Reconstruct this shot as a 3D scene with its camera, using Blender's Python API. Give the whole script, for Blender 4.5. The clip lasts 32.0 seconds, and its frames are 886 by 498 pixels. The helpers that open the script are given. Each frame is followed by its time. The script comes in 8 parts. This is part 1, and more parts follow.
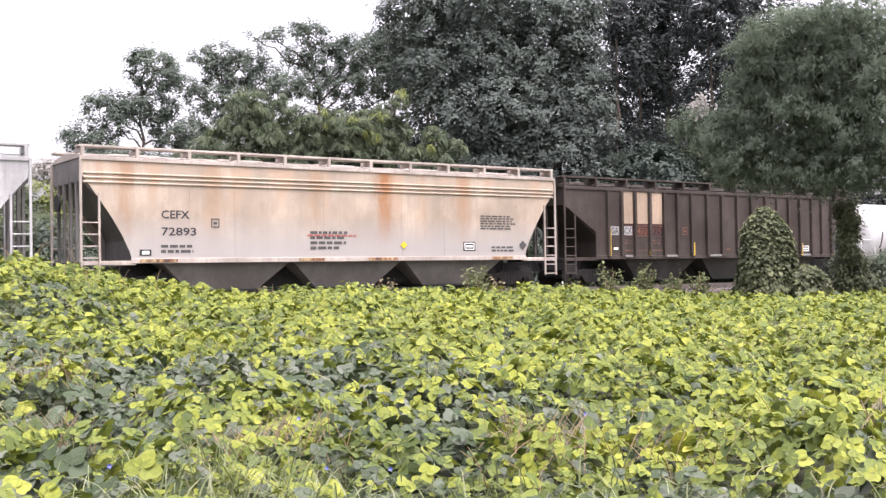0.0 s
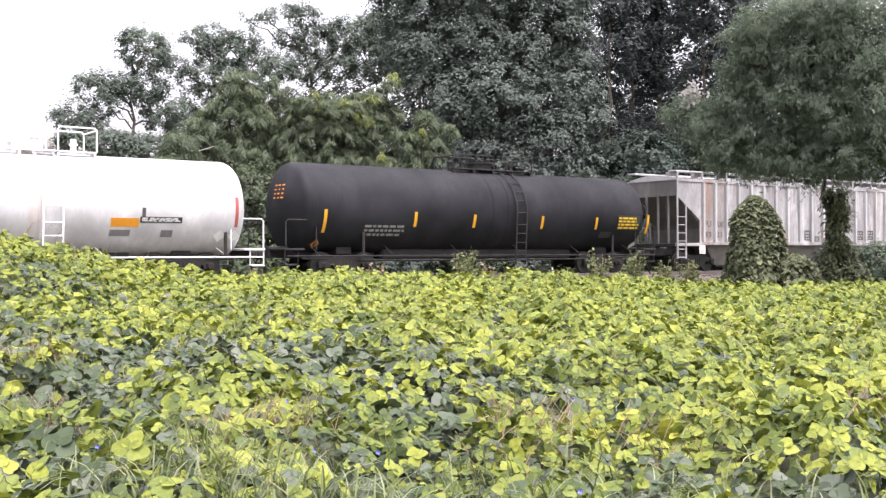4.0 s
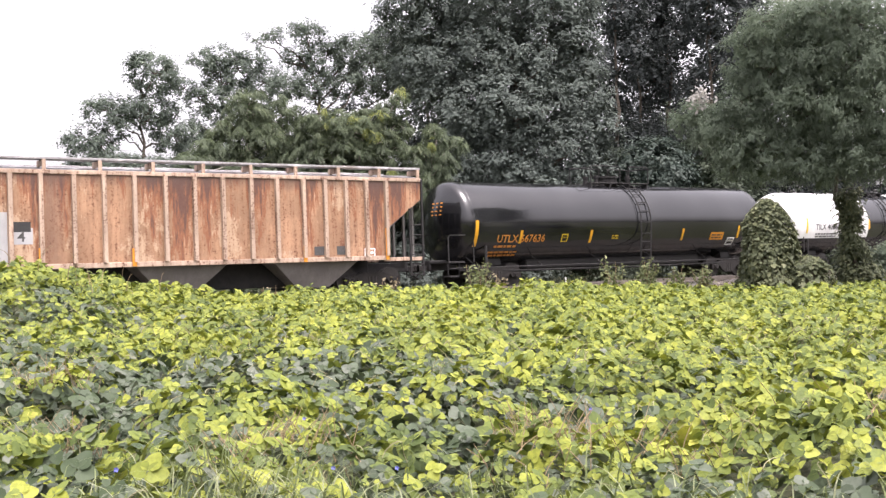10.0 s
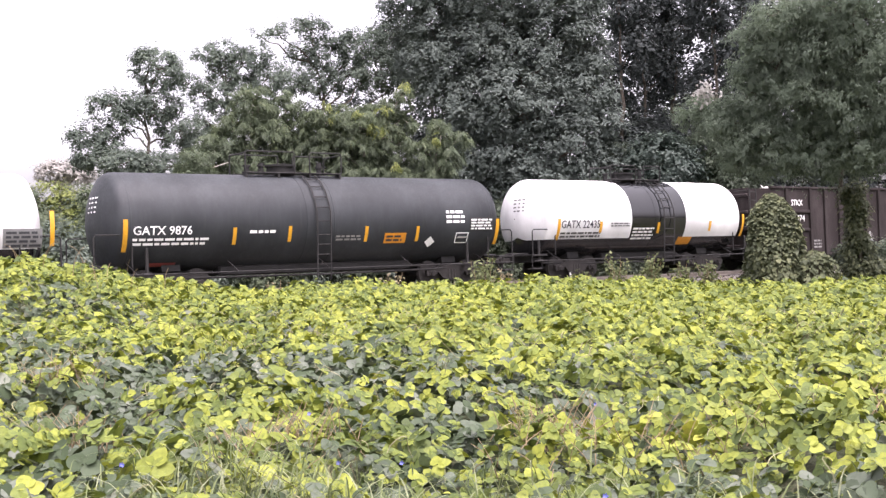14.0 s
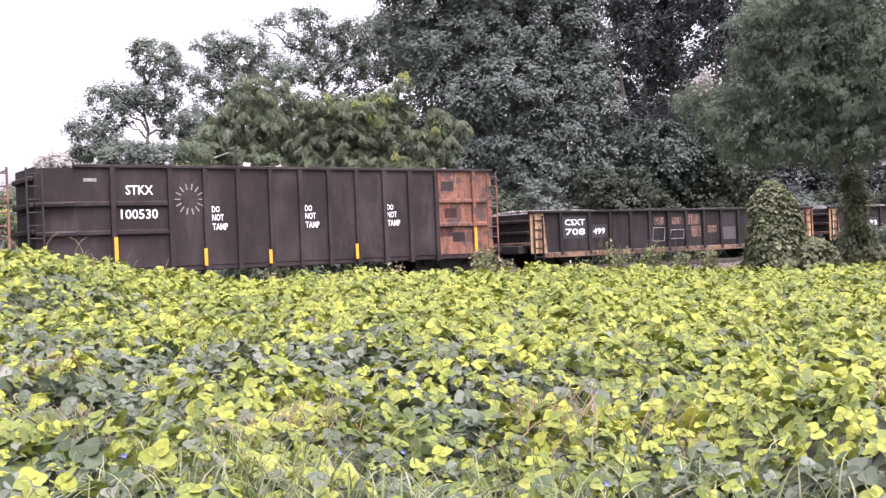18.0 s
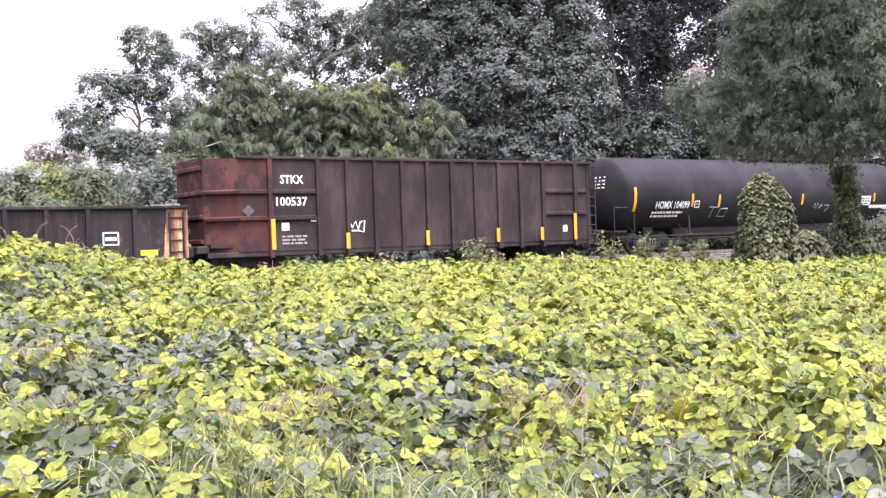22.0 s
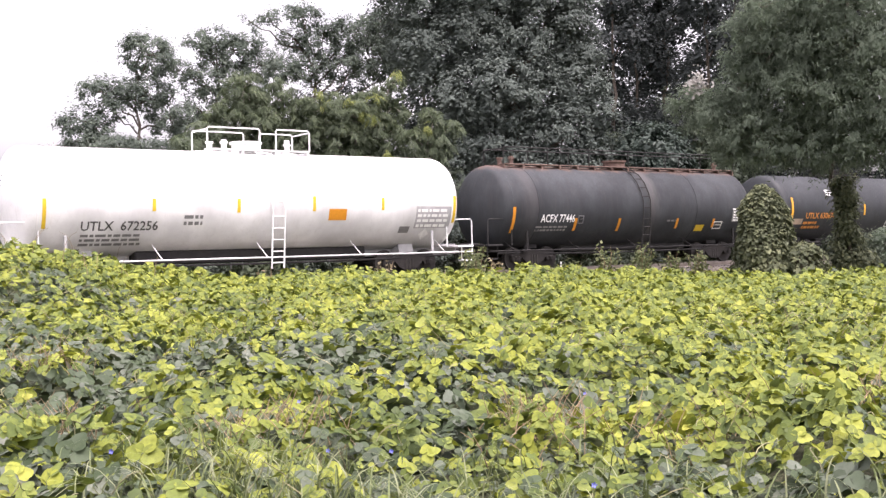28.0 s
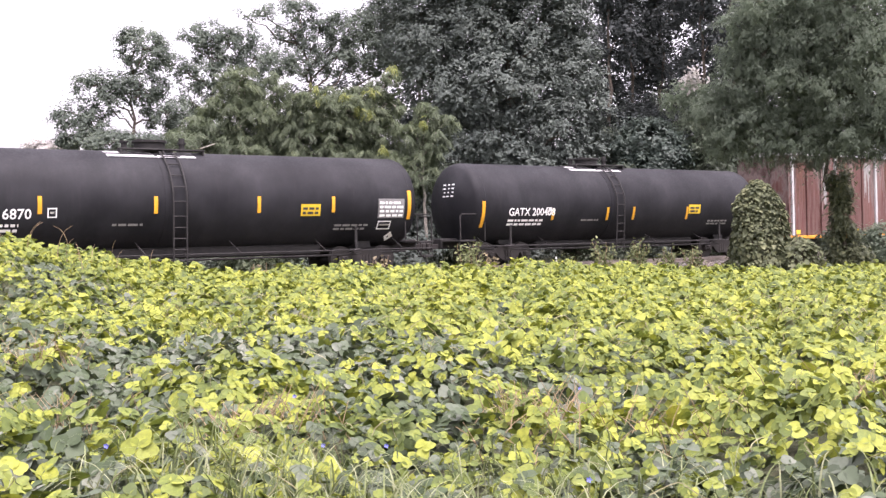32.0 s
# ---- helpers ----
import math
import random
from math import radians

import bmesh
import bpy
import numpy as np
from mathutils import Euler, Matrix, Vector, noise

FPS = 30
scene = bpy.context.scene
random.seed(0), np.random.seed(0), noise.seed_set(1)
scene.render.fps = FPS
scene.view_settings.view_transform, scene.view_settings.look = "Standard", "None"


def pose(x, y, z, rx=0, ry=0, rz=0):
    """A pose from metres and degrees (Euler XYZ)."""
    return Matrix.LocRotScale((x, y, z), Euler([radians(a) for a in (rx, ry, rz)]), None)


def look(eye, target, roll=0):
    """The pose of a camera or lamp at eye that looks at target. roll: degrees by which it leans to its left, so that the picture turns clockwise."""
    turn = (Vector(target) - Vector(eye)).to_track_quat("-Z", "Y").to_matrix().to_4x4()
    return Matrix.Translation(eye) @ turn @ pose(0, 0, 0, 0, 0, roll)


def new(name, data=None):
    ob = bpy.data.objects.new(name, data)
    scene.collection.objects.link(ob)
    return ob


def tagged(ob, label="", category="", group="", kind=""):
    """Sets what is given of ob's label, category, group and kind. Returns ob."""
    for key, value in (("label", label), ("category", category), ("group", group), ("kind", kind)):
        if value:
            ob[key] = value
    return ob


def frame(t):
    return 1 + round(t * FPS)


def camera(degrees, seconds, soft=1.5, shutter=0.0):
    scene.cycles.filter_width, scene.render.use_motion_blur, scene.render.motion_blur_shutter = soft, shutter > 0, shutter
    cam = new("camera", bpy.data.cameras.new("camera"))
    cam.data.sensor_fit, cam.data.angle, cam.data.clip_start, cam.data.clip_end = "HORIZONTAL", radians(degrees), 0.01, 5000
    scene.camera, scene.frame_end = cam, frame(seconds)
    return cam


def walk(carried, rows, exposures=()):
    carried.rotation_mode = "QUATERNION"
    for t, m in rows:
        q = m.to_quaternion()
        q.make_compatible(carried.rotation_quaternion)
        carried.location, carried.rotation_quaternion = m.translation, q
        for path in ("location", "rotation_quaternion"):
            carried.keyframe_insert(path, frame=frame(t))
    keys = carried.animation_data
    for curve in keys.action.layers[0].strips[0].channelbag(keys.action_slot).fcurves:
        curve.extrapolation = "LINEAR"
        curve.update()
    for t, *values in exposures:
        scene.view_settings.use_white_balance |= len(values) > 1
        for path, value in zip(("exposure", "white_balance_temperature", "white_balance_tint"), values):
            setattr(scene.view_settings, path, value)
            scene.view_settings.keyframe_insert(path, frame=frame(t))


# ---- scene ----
EYE = (0.0, 0.0, 0.85)          # metres; the rail's top is at z = 0
cam = camera(44.84, 32.0, soft=1.4)
# seconds, turn to the right, tilt up, lean of the picture (degrees)
SWAY = [
    (0, 0.109, 1.074, 0.89), (0.5, 0.192, 1.012, 0.87), (1, 0.062, 1.108, 0.89), (1.5, 0.068, 0.923, 0.76),
    (2, 0.260, 0.807, 0.62), (2.5, 0.178, 0.739, 0.49), (3, 0.390, 0.527, 0.33), (3.5, 0.663, 0.321, 0.20),
    (5.5, 0.404, 0.198, 0.02), (6, 0.561, 0.246, -0.13), (6.5, 0.486, 0.315, 0.06), (7, 0.205, 0.246, 0.36),
    (7.5, 0.123, 0.404, 0.45), (8, 0.260, 0.376, 0.43), (8.5, 0.335, 0.479, 0.74), (9, 0.253, 0.657, 1.15),
    (9.5, -0.007, 0.821, 1.78), (10, -0.021, 0.964, 1.93), (10.5, 0.089, 1.074, 2.35), (11, 0.027, 1.026, 2.50),
    (11.5, -0.034, 1.081, 2.25), (12, -0.137, 1.094, 2.06), (12.5, -0.178, 1.060, 2.08), (13, -0.000, 0.691, 1.77),
    (13.5, -0.068, 0.814, 1.92), (14, -0.274, 0.718, 1.97), (14.5, -0.246, 0.650, 2.06), (16.5, -0.267, 0.192, 2.39),
    (17, -0.198, 0.082, 2.26), (17.5, -0.212, 0.089, 2.37), (18, -0.308, 0.137, 2.38), (18.5, -0.130, -0.034, 2.36),
    (19, -0.274, 0.130, 2.38), (19.5, -0.233, 0.089, 2.34), (20, -0.007, -0.075, 2.20), (20.5, 0.055, -0.205, 2.16),
    (21, 0.075, -0.349, 2.18), (21.5, 0.027, -0.356, 2.13), (22, 0.116, -0.383, 2.03), (22.5, 0.157, -0.465, 1.72),
    (23, -0.034, 0.034, 1.93), (23.5, -0.103, 0.335, 1.89), (24, -0.089, 0.534, 1.95), (24.5, -0.096, 0.527, 2.10),
    (25, 0.062, 0.185, 1.77), (25.5, -0.021, 0.260, 1.77), (27.5, 0.260, 0.089, 1.65), (28, 0.192, 0.103, 1.61),
    (28.5, 0.130, 0.062, 1.60), (29, 0.267, -0.109, 1.61), (29.5, 0.260, -0.103, 1.49), (30, 0.185, -0.048, 1.50),
    (30.5, 0.260, -0.068, 1.50), (31, 0.376, -0.123, 1.56), (31.5, 0.451, -0.109, 1.43), (32, 0.431, -0.178, 1.53),
]


def aim(turn, tilt, lean):
    a, b = radians(turn), radians(tilt)
    way = Vector((math.sin(a) * math.cos(b), math.cos(a) * math.cos(b), math.sin(b)))
    return look(EYE, Vector(EYE) + way * 10, -lean)


walk(cam, [(t, aim(a, b, c)) for t, a, b, c in SWAY], exposures=[(0, 1.06, 6400, 24), (3, 1.16, 6360, 22), (7, 1.14, 6570, 21), (12, 1.11, 6520, 24), (16, 1.27, 6320, 30), (18, 1.33, 6270, 32), (22, 1.48, 6220, 33), (25, 1.45, 6320, 31), (27.5, 1.0, 6520, 26), (29, 1.01, 6570, 26), (30, 1.22, 6470, 30), (32, 1.29, 6470, 30)])

# ---- daylight: a bright hazy sky, a weak wide sun behind the camera ----
SUN_TO = Vector((0.2, -0.3, 0.93)).normalized()
world = bpy.data.worlds.new("hazy_sky")
scene.world = world
world.use_nodes = True
wn, wl = world.node_tree.nodes, world.node_tree.links
sky = wn.new("ShaderNodeTexSky")
sky.sky_type, sky.sun_disc = "NISHITA", False
sky.sun_elevation = math.asin(SUN_TO.z)
sky.sun_rotation = math.atan2(SUN_TO.x, SUN_TO.y)
sky.air_density, sky.dust_density, sky.ozone_density = 1.0, 6.0, 0.6
pale = wn.new("ShaderNodeHueSaturation")
pale.inputs["Saturation"].default_value = 0.16
pale.inputs["Value"].default_value = 1.6
wl.new(sky.outputs[0], pale.inputs["Color"])
wl.new(pale.outputs[0], wn["Background"].inputs[0])
wn["Background"].inputs[1].default_value = 0.15
sun = new("sun", bpy.data.lights.new("sun", "SUN"))
sun.data.energy, sun.data.angle, sun.data.color = 1.3, radians(26), (1.0, 0.96, 0.91)
sun.matrix_world = look(SUN_TO * 100, (0, 0, 0))


# ---- materials ----
def nodes_of(name):
    m = bpy.data.materials.new(name)
    m.use_nodes = True
    return m, m.node_tree.nodes, m.node_tree.links, m.node_tree.nodes["Principled BSDF"]


def ramp(nn, ll, src, stops):
    r = nn.new("ShaderNodeValToRGB")
    e = r.color_ramp.elements
    e[0].position, e[0].color = stops[0][0], (*stops[0][1], 1)
    e[1].position, e[1].color = stops[-1][0], (*stops[-1][1], 1)
    for p, c in stops[1:-1]:
        x = e.new(p)
        x.color = (*c, 1)
    ll.new(src, r.inputs[0])
    return r.outputs[0]


def noise_node(nn, ll, scale, stretch=(1, 1, 1), detail=4.0, rough=0.6, shift=(0, 0, 0)):
    tc, mp, nz = nn.new("ShaderNodeTexCoord"), nn.new("ShaderNodeMapping"), nn.new("ShaderNodeTexNoise")
    mp.inputs["Scale"].default_value = stretch
    mp.inputs["Location"].default_value = shift
    ll.new(tc.outputs["Object"], mp.inputs[0])
    ll.new(mp.outputs[0], nz.inputs["Vector"])
    nz.inputs["Scale"].default_value, nz.inputs["Detail"].default_value, nz.inputs["Roughness"].default_value = scale, detail, rough
    return nz.outputs[0]


def mix(nn, ll, fac, a, b, kind="MIX"):
    x = nn.new("ShaderNodeMix")
    x.data_type, x.blend_type = "RGBA", kind
    for sock, val in ((x.inputs[0], fac), (x.inputs[6], a), (x.inputs[7], b)):
        if isinstance(val, (int, float)):
            sock.default_value = val
        elif isinstance(val, tuple):
            sock.default_value = (*val, 1)
        else:
            ll.new(val, sock)
    return x.outputs[2]


def bump(nn, ll, bs, src, strength=0.3, dist=0.01):
    b = nn.new("ShaderNodeBump")
    b.inputs["Strength"].default_value, b.inputs["Distance"].default_value = strength, dist
    ll.new(src, b.inputs["Height"])
    ll.new(b.outputs[0], bs.inputs["Normal"])


FULL = 1.1056                                   # the cars are drawn short; this brings lengths along the line to their full measure
W, K = (1.0, 1.0, 1.0), (0.0, 0.0, 0.0)


def calc(nn, ll, op, *args, clamp=False):
    x = nn.new("ShaderNodeMath")
    x.operation, x.use_clamp = op, clamp
    for sock, val in zip(x.inputs, args):
        if isinstance(val, (int, float)):
            sock.default_value = val
        else:
            ll.new(val, sock)
    return x.outputs[0]


def axes(nn, ll):
    tc, sep, mp = nn.new("ShaderNodeTexCoord"), nn.new("ShaderNodeSeparateXYZ"), nn.new("ShaderNodeMapping")
    mp.inputs["Scale"].default_value = (1 / FULL, 1, 1)
    ll.new(tc.outputs["Object"], mp.inputs[0])
    ll.new(mp.outputs[0], sep.inputs[0])
    return sep.outputs


def panel_rust(nn, ll, col, seed, x0, pitch, top, length, cut, light, dark):
    """Rust that breaks out under the eaves panel by panel and runs down in ragged tongues."""
    ax = axes(nn, ll)
    u = calc(nn, ll, "DIVIDE", calc(nn, ll, "SUBTRACT", ax["X"], x0), pitch)
    cell = calc(nn, ll, "FLOOR", u)
    mid = calc(nn, ll, "SUBTRACT", 1.0, calc(nn, ll, "ABSOLUTE", calc(nn, ll, "MULTIPLY_ADD", calc(nn, ll, "SUBTRACT", u, cell), 2.0, -1.0)))
    wn = nn.new("ShaderNodeTexWhiteNoise")
    wn.noise_dimensions = "1D"
    ll.new(calc(nn, ll, "MULTIPLY_ADD", cell, 1.37, seed), wn.inputs["W"])
    comb = noise_node(nn, ll, 6.5, (1.0, 0.2, 0.13), 6, 0.7, (seed, 2, 0))
    jag = noise_node(nn, ll, 5.0, (1, 0.2, 1), 4, 0.7, (seed, 9, 0))
    depth = calc(nn, ll, "DIVIDE", calc(nn, ll, "SUBTRACT", top, ax["Z"]), length)
    v = calc(nn, ll, "MULTIPLY_ADD", wn.outputs[0], 0.34, comb)
    v = calc(nn, ll, "MULTIPLY_ADD", mid, 0.18, v)
    v = calc(nn, ll, "MULTIPLY_ADD", depth, -0.5, v)
    on = ramp(nn, ll, calc(nn, ll, "MULTIPLY_ADD", depth, length, calc(nn, ll, "MULTIPLY_ADD", jag, 0.9, -0.45)), [(0.0, K), (0.06, W)])
    m1 = calc(nn, ll, "MULTIPLY", ramp(nn, ll, v, [(cut, K), (cut + 0.07, (0.92,) * 3)]), on)
    m2 = calc(nn, ll, "MULTIPLY", ramp(nn, ll, v, [(cut + 0.08, K), (cut + 0.2, (0.9,) * 3)]), on)
    return mix(nn, ll, m2, mix(nn, ll, m1, col, light), dark)


def band_stain(nn, ll, col, seed, xc, width, strength, stain):
    """One stain that has run down the whole side at xc."""
    ax = axes(nn, ll)
    wob = noise_node(nn, ll, 3.0, (1, 0.2, 0.35), 5, 0.65, (seed + xc, 4, 0))
    d = calc(nn, ll, "ABSOLUTE", calc(nn, ll, "ADD", calc(nn, ll, "SUBTRACT", ax["X"], xc), calc(nn, ll, "MULTIPLY_ADD", wob, 0.9, -0.45)))
    fade = calc(nn, ll, "MULTIPLY_ADD", ax["Z"], 0.16, 0.35, clamp=True)
    m = calc(nn, ll, "MULTIPLY", ramp(nn, ll, calc(nn, ll, "DIVIDE", d, width), [(0.1, (strength,) * 3), (1.0, K)]), fade)
    return mix(nn, ll, m, col, stain)


def top_stain(nn, ll, col, seed, low, high, stain):
    ax = axes(nn, ll)
    rag = noise_node(nn, ll, 1.6, (1, 0.4, 0.5), 5, 0.7, (seed, 6, 1))
    z = calc(nn, ll, "MULTIPLY_ADD", rag, 0.7, calc(nn, ll, "SUBTRACT", ax["Z"], 0.35))
    mr = nn.new("ShaderNodeMapRange")
    ll.new(z, mr.inputs[0])
    mr.inputs[1].default_value, mr.inputs[2].default_value, mr.inputs[4].default_value = low, high, 0.85
    return mix(nn, ll, mr.outputs[0], col, stain)


def painted(name, base, grime=(0.08, 0.07, 0.06), grime_amount=0.35, rust=(0.2, 0.075, 0.03), rust_cut=0.72, streak=0.4, rough=0.5, metal=0.0, seed=0.0, runs=None, gloss=False, tone=0.66, bays=(), bands=(), cap=None, sheen=0.5, mottled=0.4, flake=(), dents=0.0):
    """Railway paint: faded blotches, grime in vertical runs, rust where it has broken through."""
    m, nn, ll, bs = nodes_of(name)
    base, grime, rust = (tuple(c * tone for c in k) for k in (base, grime, rust))
    big = noise_node(nn, ll, 0.55, (1, 1, 1), 3, 0.5, (seed, 0, 0))
    fine = noise_node(nn, ll, 14, (1, 1, 1), 5, 0.7, (seed, 3, 0))
    run = noise_node(nn, ll, 3.0, (2.2, 2.2, 0.16), 5, 0.62, (seed, 7, 0))
    lighter = tuple(min(1, c * 1.15 + 0.01) for c in base)
    darker = tuple(c * 0.78 for c in base)
    col = mix(nn, ll, ramp(nn, ll, big, [(0.35, K), (0.65, W)]), darker, lighter)
    cloud = noise_node(nn, ll, 1.5, (1.0, 1.0, 0.42), 7, 0.68, (seed, 5, 2))
    col = mix(nn, ll, ramp(nn, ll, cloud, [(0.40, (mottled,) * 3), (0.56, K)]), col, tuple(c * 0.6 for c in base))
    col = mix(nn, ll, ramp(nn, ll, cloud, [(0.55, K), (0.72, (mottled,) * 3)]), col, tuple(min(1, c * 1.38 + 0.004) for c in base))
    for tint, cut, size in flake:
        # paint lost in hard-edged patches
        lost = noise_node(nn, ll, size, (1.0, 1.0, 0.7), 8, 0.72, (seed * 2, 8, 3))
        col = mix(nn, ll, ramp(nn, ll, lost, [(cut, K), (cut + 0.035, (0.92,) * 3)]), col, tuple(c * tone for c in tint))
    col = mix(nn, ll, ramp(nn, ll, run, [(0.62 - streak * 0.3, K), (0.8, (grime_amount,) * 3)]), col, grime)
    col = mix(nn, ll, ramp(nn, ll, fine, [(0.5, K), (0.8, (grime_amount * 0.7,) * 3)]), col, grime)
    spots = nn.new("ShaderNodeMath")
    spots.operation = "MULTIPLY_ADD"
    ll.new(run, spots.inputs[0])
    spots.inputs[1].default_value = 0.55
    add = nn.new("ShaderNodeMath")
    add.operation = "MULTIPLY"
    ll.new(fine, add.inputs[0])
    add.inputs[1].default_value = 0.55
    ll.new(add.outputs[0], spots.inputs[2])
    rusty = ramp(nn, ll, spots.outputs[0], [(rust_cut - 0.1, K), (rust_cut, W)])
    col = mix(nn, ll, rusty, col, rust)
    for low, high, cut, stain, width in runs or ():
        # rust that starts below the eaves and runs down in streaks of uneven length
        tc, sep, mr, mul = nn.new("ShaderNodeTexCoord"), nn.new("ShaderNodeSeparateXYZ"), nn.new("ShaderNodeMapRange"), nn.new("ShaderNodeMath")
        ll.new(tc.outputs["Object"], sep.inputs[0])
        ll.new(sep.outputs["Z"], mr.inputs[0])
        mr.inputs[1].default_value, mr.inputs[2].default_value = low, high
        comb = noise_node(nn, ll, width, (1.0, 0.2, 0.05), 6, 0.68, (seed * 3 + low, 11, 0))
        group = noise_node(nn, ll, 0.9, (1.0, 0.0, 0.25), 2, 0.5, (seed + 5, 1, 0))
        mul.operation = "MULTIPLY_ADD"
        ll.new(mr.outputs[0], mul.inputs[0])
        mul.inputs[1].default_value = 0.35
        ll.new(comb, mul.inputs[2])
        both = nn.new("ShaderNodeMath")
        both.operation = "MULTIPLY_ADD"
        ll.new(group, both.inputs[0])
        both.inputs[1].default_value = 0.9
        ll.new(mul.outputs[0], both.inputs[2])
        half = nn.new("ShaderNodeMath")
        half.operation = "MULTIPLY"
        half.inputs[1].default_value = 0.6
        ll.new(both.outputs[0], half.inputs[0])
        col = mix(nn, ll, ramp(nn, ll, half.outputs[0], [(cut * 0.6, K), (cut * 0.6 + 0.06, (0.9,) * 3)]), col, tuple(c * tone for c in stain))
    dim = lambda k: tuple(c * tone for c in k)
    for x0, pitch, top, length, cut, light, dark in bays:
        col = panel_rust(nn, ll, col, seed, x0, pitch, top, length, cut, dim(light), dim(dark))
    for xc, width, strength, stain in bands:
        col = band_stain(nn, ll, col, seed, xc, width, strength, dim(stain))
    if cap:
        col = top_stain(nn, ll, col, seed, cap[0], cap[1], dim(cap[2]))
    ll.new(col, bs.inputs["Base Color"])
    if gloss:
        bs.inputs["Roughness"].default_value = rough
    else:
        ll.new(ramp(nn, ll, fine, [(0.3, (max(0.04, rough - 0.1),) * 3), (0.8, (min(1, rough + 0.25),) * 3)]), bs.inputs["Roughness"])
    bs.inputs["Metallic"].default_value = metal
    bs.inputs["Specular IOR Level"].default_value = sheen
    if gloss:
        bs.inputs["Coat Weight"].default_value, bs.inputs["Coat Roughness"].default_value, bs.inputs["Coat IOR"].default_value = 0.6, 0.07, 1.5
    else:
        bump(nn, ll, bs, calc(nn, ll, "MULTIPLY_ADD", cloud, dents * 8, fine) if dents else fine, 0.12 + dents * 0.3, 0.004 + dents * 0.012)
    return m


def plain(name, base, rough=0.5, metal=0.0, vary=0.15, scale=9.0):
    m, nn, ll, bs = nodes_of(name)
    nz = noise_node(nn, ll, scale, (1, 1, 1), 4, 0.6)
    ll.new(mix(nn, ll, ramp(nn, ll, nz, [(0.3, K), (0.7, W)]), tuple(c * (1 - vary) for c in base), tuple(min(1, c * (1 + vary)) for c in base)), bs.inputs["Base Color"])
    bs.inputs["Roughness"].default_value, bs.inputs["Metallic"].default_value = rough, metal
    return m


def foliage(name, stops, translucent=0.35, patch=0.0, rough=0.55, shade=1.0, gloss=0.12, mottle=0.0, grain=0.0):
    """Leaves: each leaf takes its own green; patches of the stand lean one way."""
    m, nn, ll, bs = nodes_of(name)
    geo = nn.new("ShaderNodeNewGeometry")
    val = geo.outputs["Random Per Island"]
    if patch:
        nz = noise_node(nn, ll, grain or (0.8 if mottle else 0.32), (1, 1, 1), 3, 0.6)
        spread = nn.new("ShaderNodeMapRange")
        spread.inputs[1].default_value, spread.inputs[2].default_value = 0.36, 0.64
        ll.new(nz, spread.inputs[0])
        mx = nn.new("ShaderNodeMix")
        mx.inputs[0].default_value = patch
        ll.new(val, mx.inputs[2])
        ll.new(spread.outputs[0], mx.inputs[3])
        val = mx.outputs[0]
    col = ramp(nn, ll, val, [(p, tuple(c * shade for c in k)) for p, k in stops])
    if mottle:
        # veins and blemishes within a leaf
        spot = noise_node(nn, ll, 45, (1, 1, 1), 3, 0.65)
        col = mix(nn, ll, ramp(nn, ll, spot, [(0.35, (mottle,) * 3), (0.6, K)]), col, (0.03, 0.045, 0.02))
    ll.new(col, bs.inputs["Base Color"])
    bs.inputs["Roughness"].default_value = rough
    bs.inputs["Specular IOR Level"].default_value = gloss
    tr = nn.new("ShaderNodeBsdfTranslucent")
    ll.new(mix(nn, ll, 1.0, col, (1.0, 1.0, 0.6 if mottle else 0.9), "MULTIPLY"), tr.inputs[0])
    ms = nn.new("ShaderNodeMixShader")
    ms.inputs[0].default_value = translucent
    ll.new(bs.outputs[0], ms.inputs[1])
    ll.new(tr.outputs[0], ms.inputs[2])
    ll.new(ms.outputs[0], nn["Material Output"].inputs[0])
    return m


KUDZU = foliage("kudzu_leaf", [(0.0, (0.07, 0.105, 0.035)), (0.2, (0.145, 0.20, 0.058)), (0.42, (0.265, 0.335, 0.075)), (0.64, (0.41, 0.465, 0.08)), (0.86, (0.52, 0.57, 0.09)), (1.0, (0.69, 0.67, 0.13))], 0.25, 0.4, shade=0.57, gloss=0.2, mottle=0.3)
# dull leaf; its dark tone also carries the shade of the hollows
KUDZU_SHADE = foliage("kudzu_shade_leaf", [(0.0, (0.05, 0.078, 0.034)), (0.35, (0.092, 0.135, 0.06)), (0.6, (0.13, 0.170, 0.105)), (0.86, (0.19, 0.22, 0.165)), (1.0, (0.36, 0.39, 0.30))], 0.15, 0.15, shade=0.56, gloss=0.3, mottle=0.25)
OAK = foliage("dark_oak_leaf", [(0.0, (0.045, 0.055, 0.049)), (0.5, (0.060, 0.072, 0.064)), (1.0, (0.086, 0.102, 0.089))], 0.32, 0.45, shade=1.95, gloss=0.12, rough=0.6, grain=1.3)
SUMAC = foliage("light_tree_leaf", [(0.0, (0.070, 0.089, 0.058)), (0.5, (0.098, 0.124, 0.078)), (0.85, (0.135, 0.167, 0.095)), (1.0, (0.186, 0.221, 0.117))], 0.42, 0.45, shade=1.05, gloss=0.2, grain=0.8)
MIDGREEN = foliage("mixed_tree_leaf", [(0.0, (0.051, 0.063, 0.054)), (0.5, (0.076, 0.093, 0.078)), (1.0, (0.121, 0.146, 0.114))], 0.5, 0.35, shade=1.85, gloss=0.12)
WILLOW = foliage("willowy_leaf", [(0.0, (0.073, 0.092, 0.068)), (0.5, (0.086, 0.107, 0.081)), (1.0, (0.103, 0.128, 0.093))], 0.6, 0.45, shade=1.85, gloss=0.12)
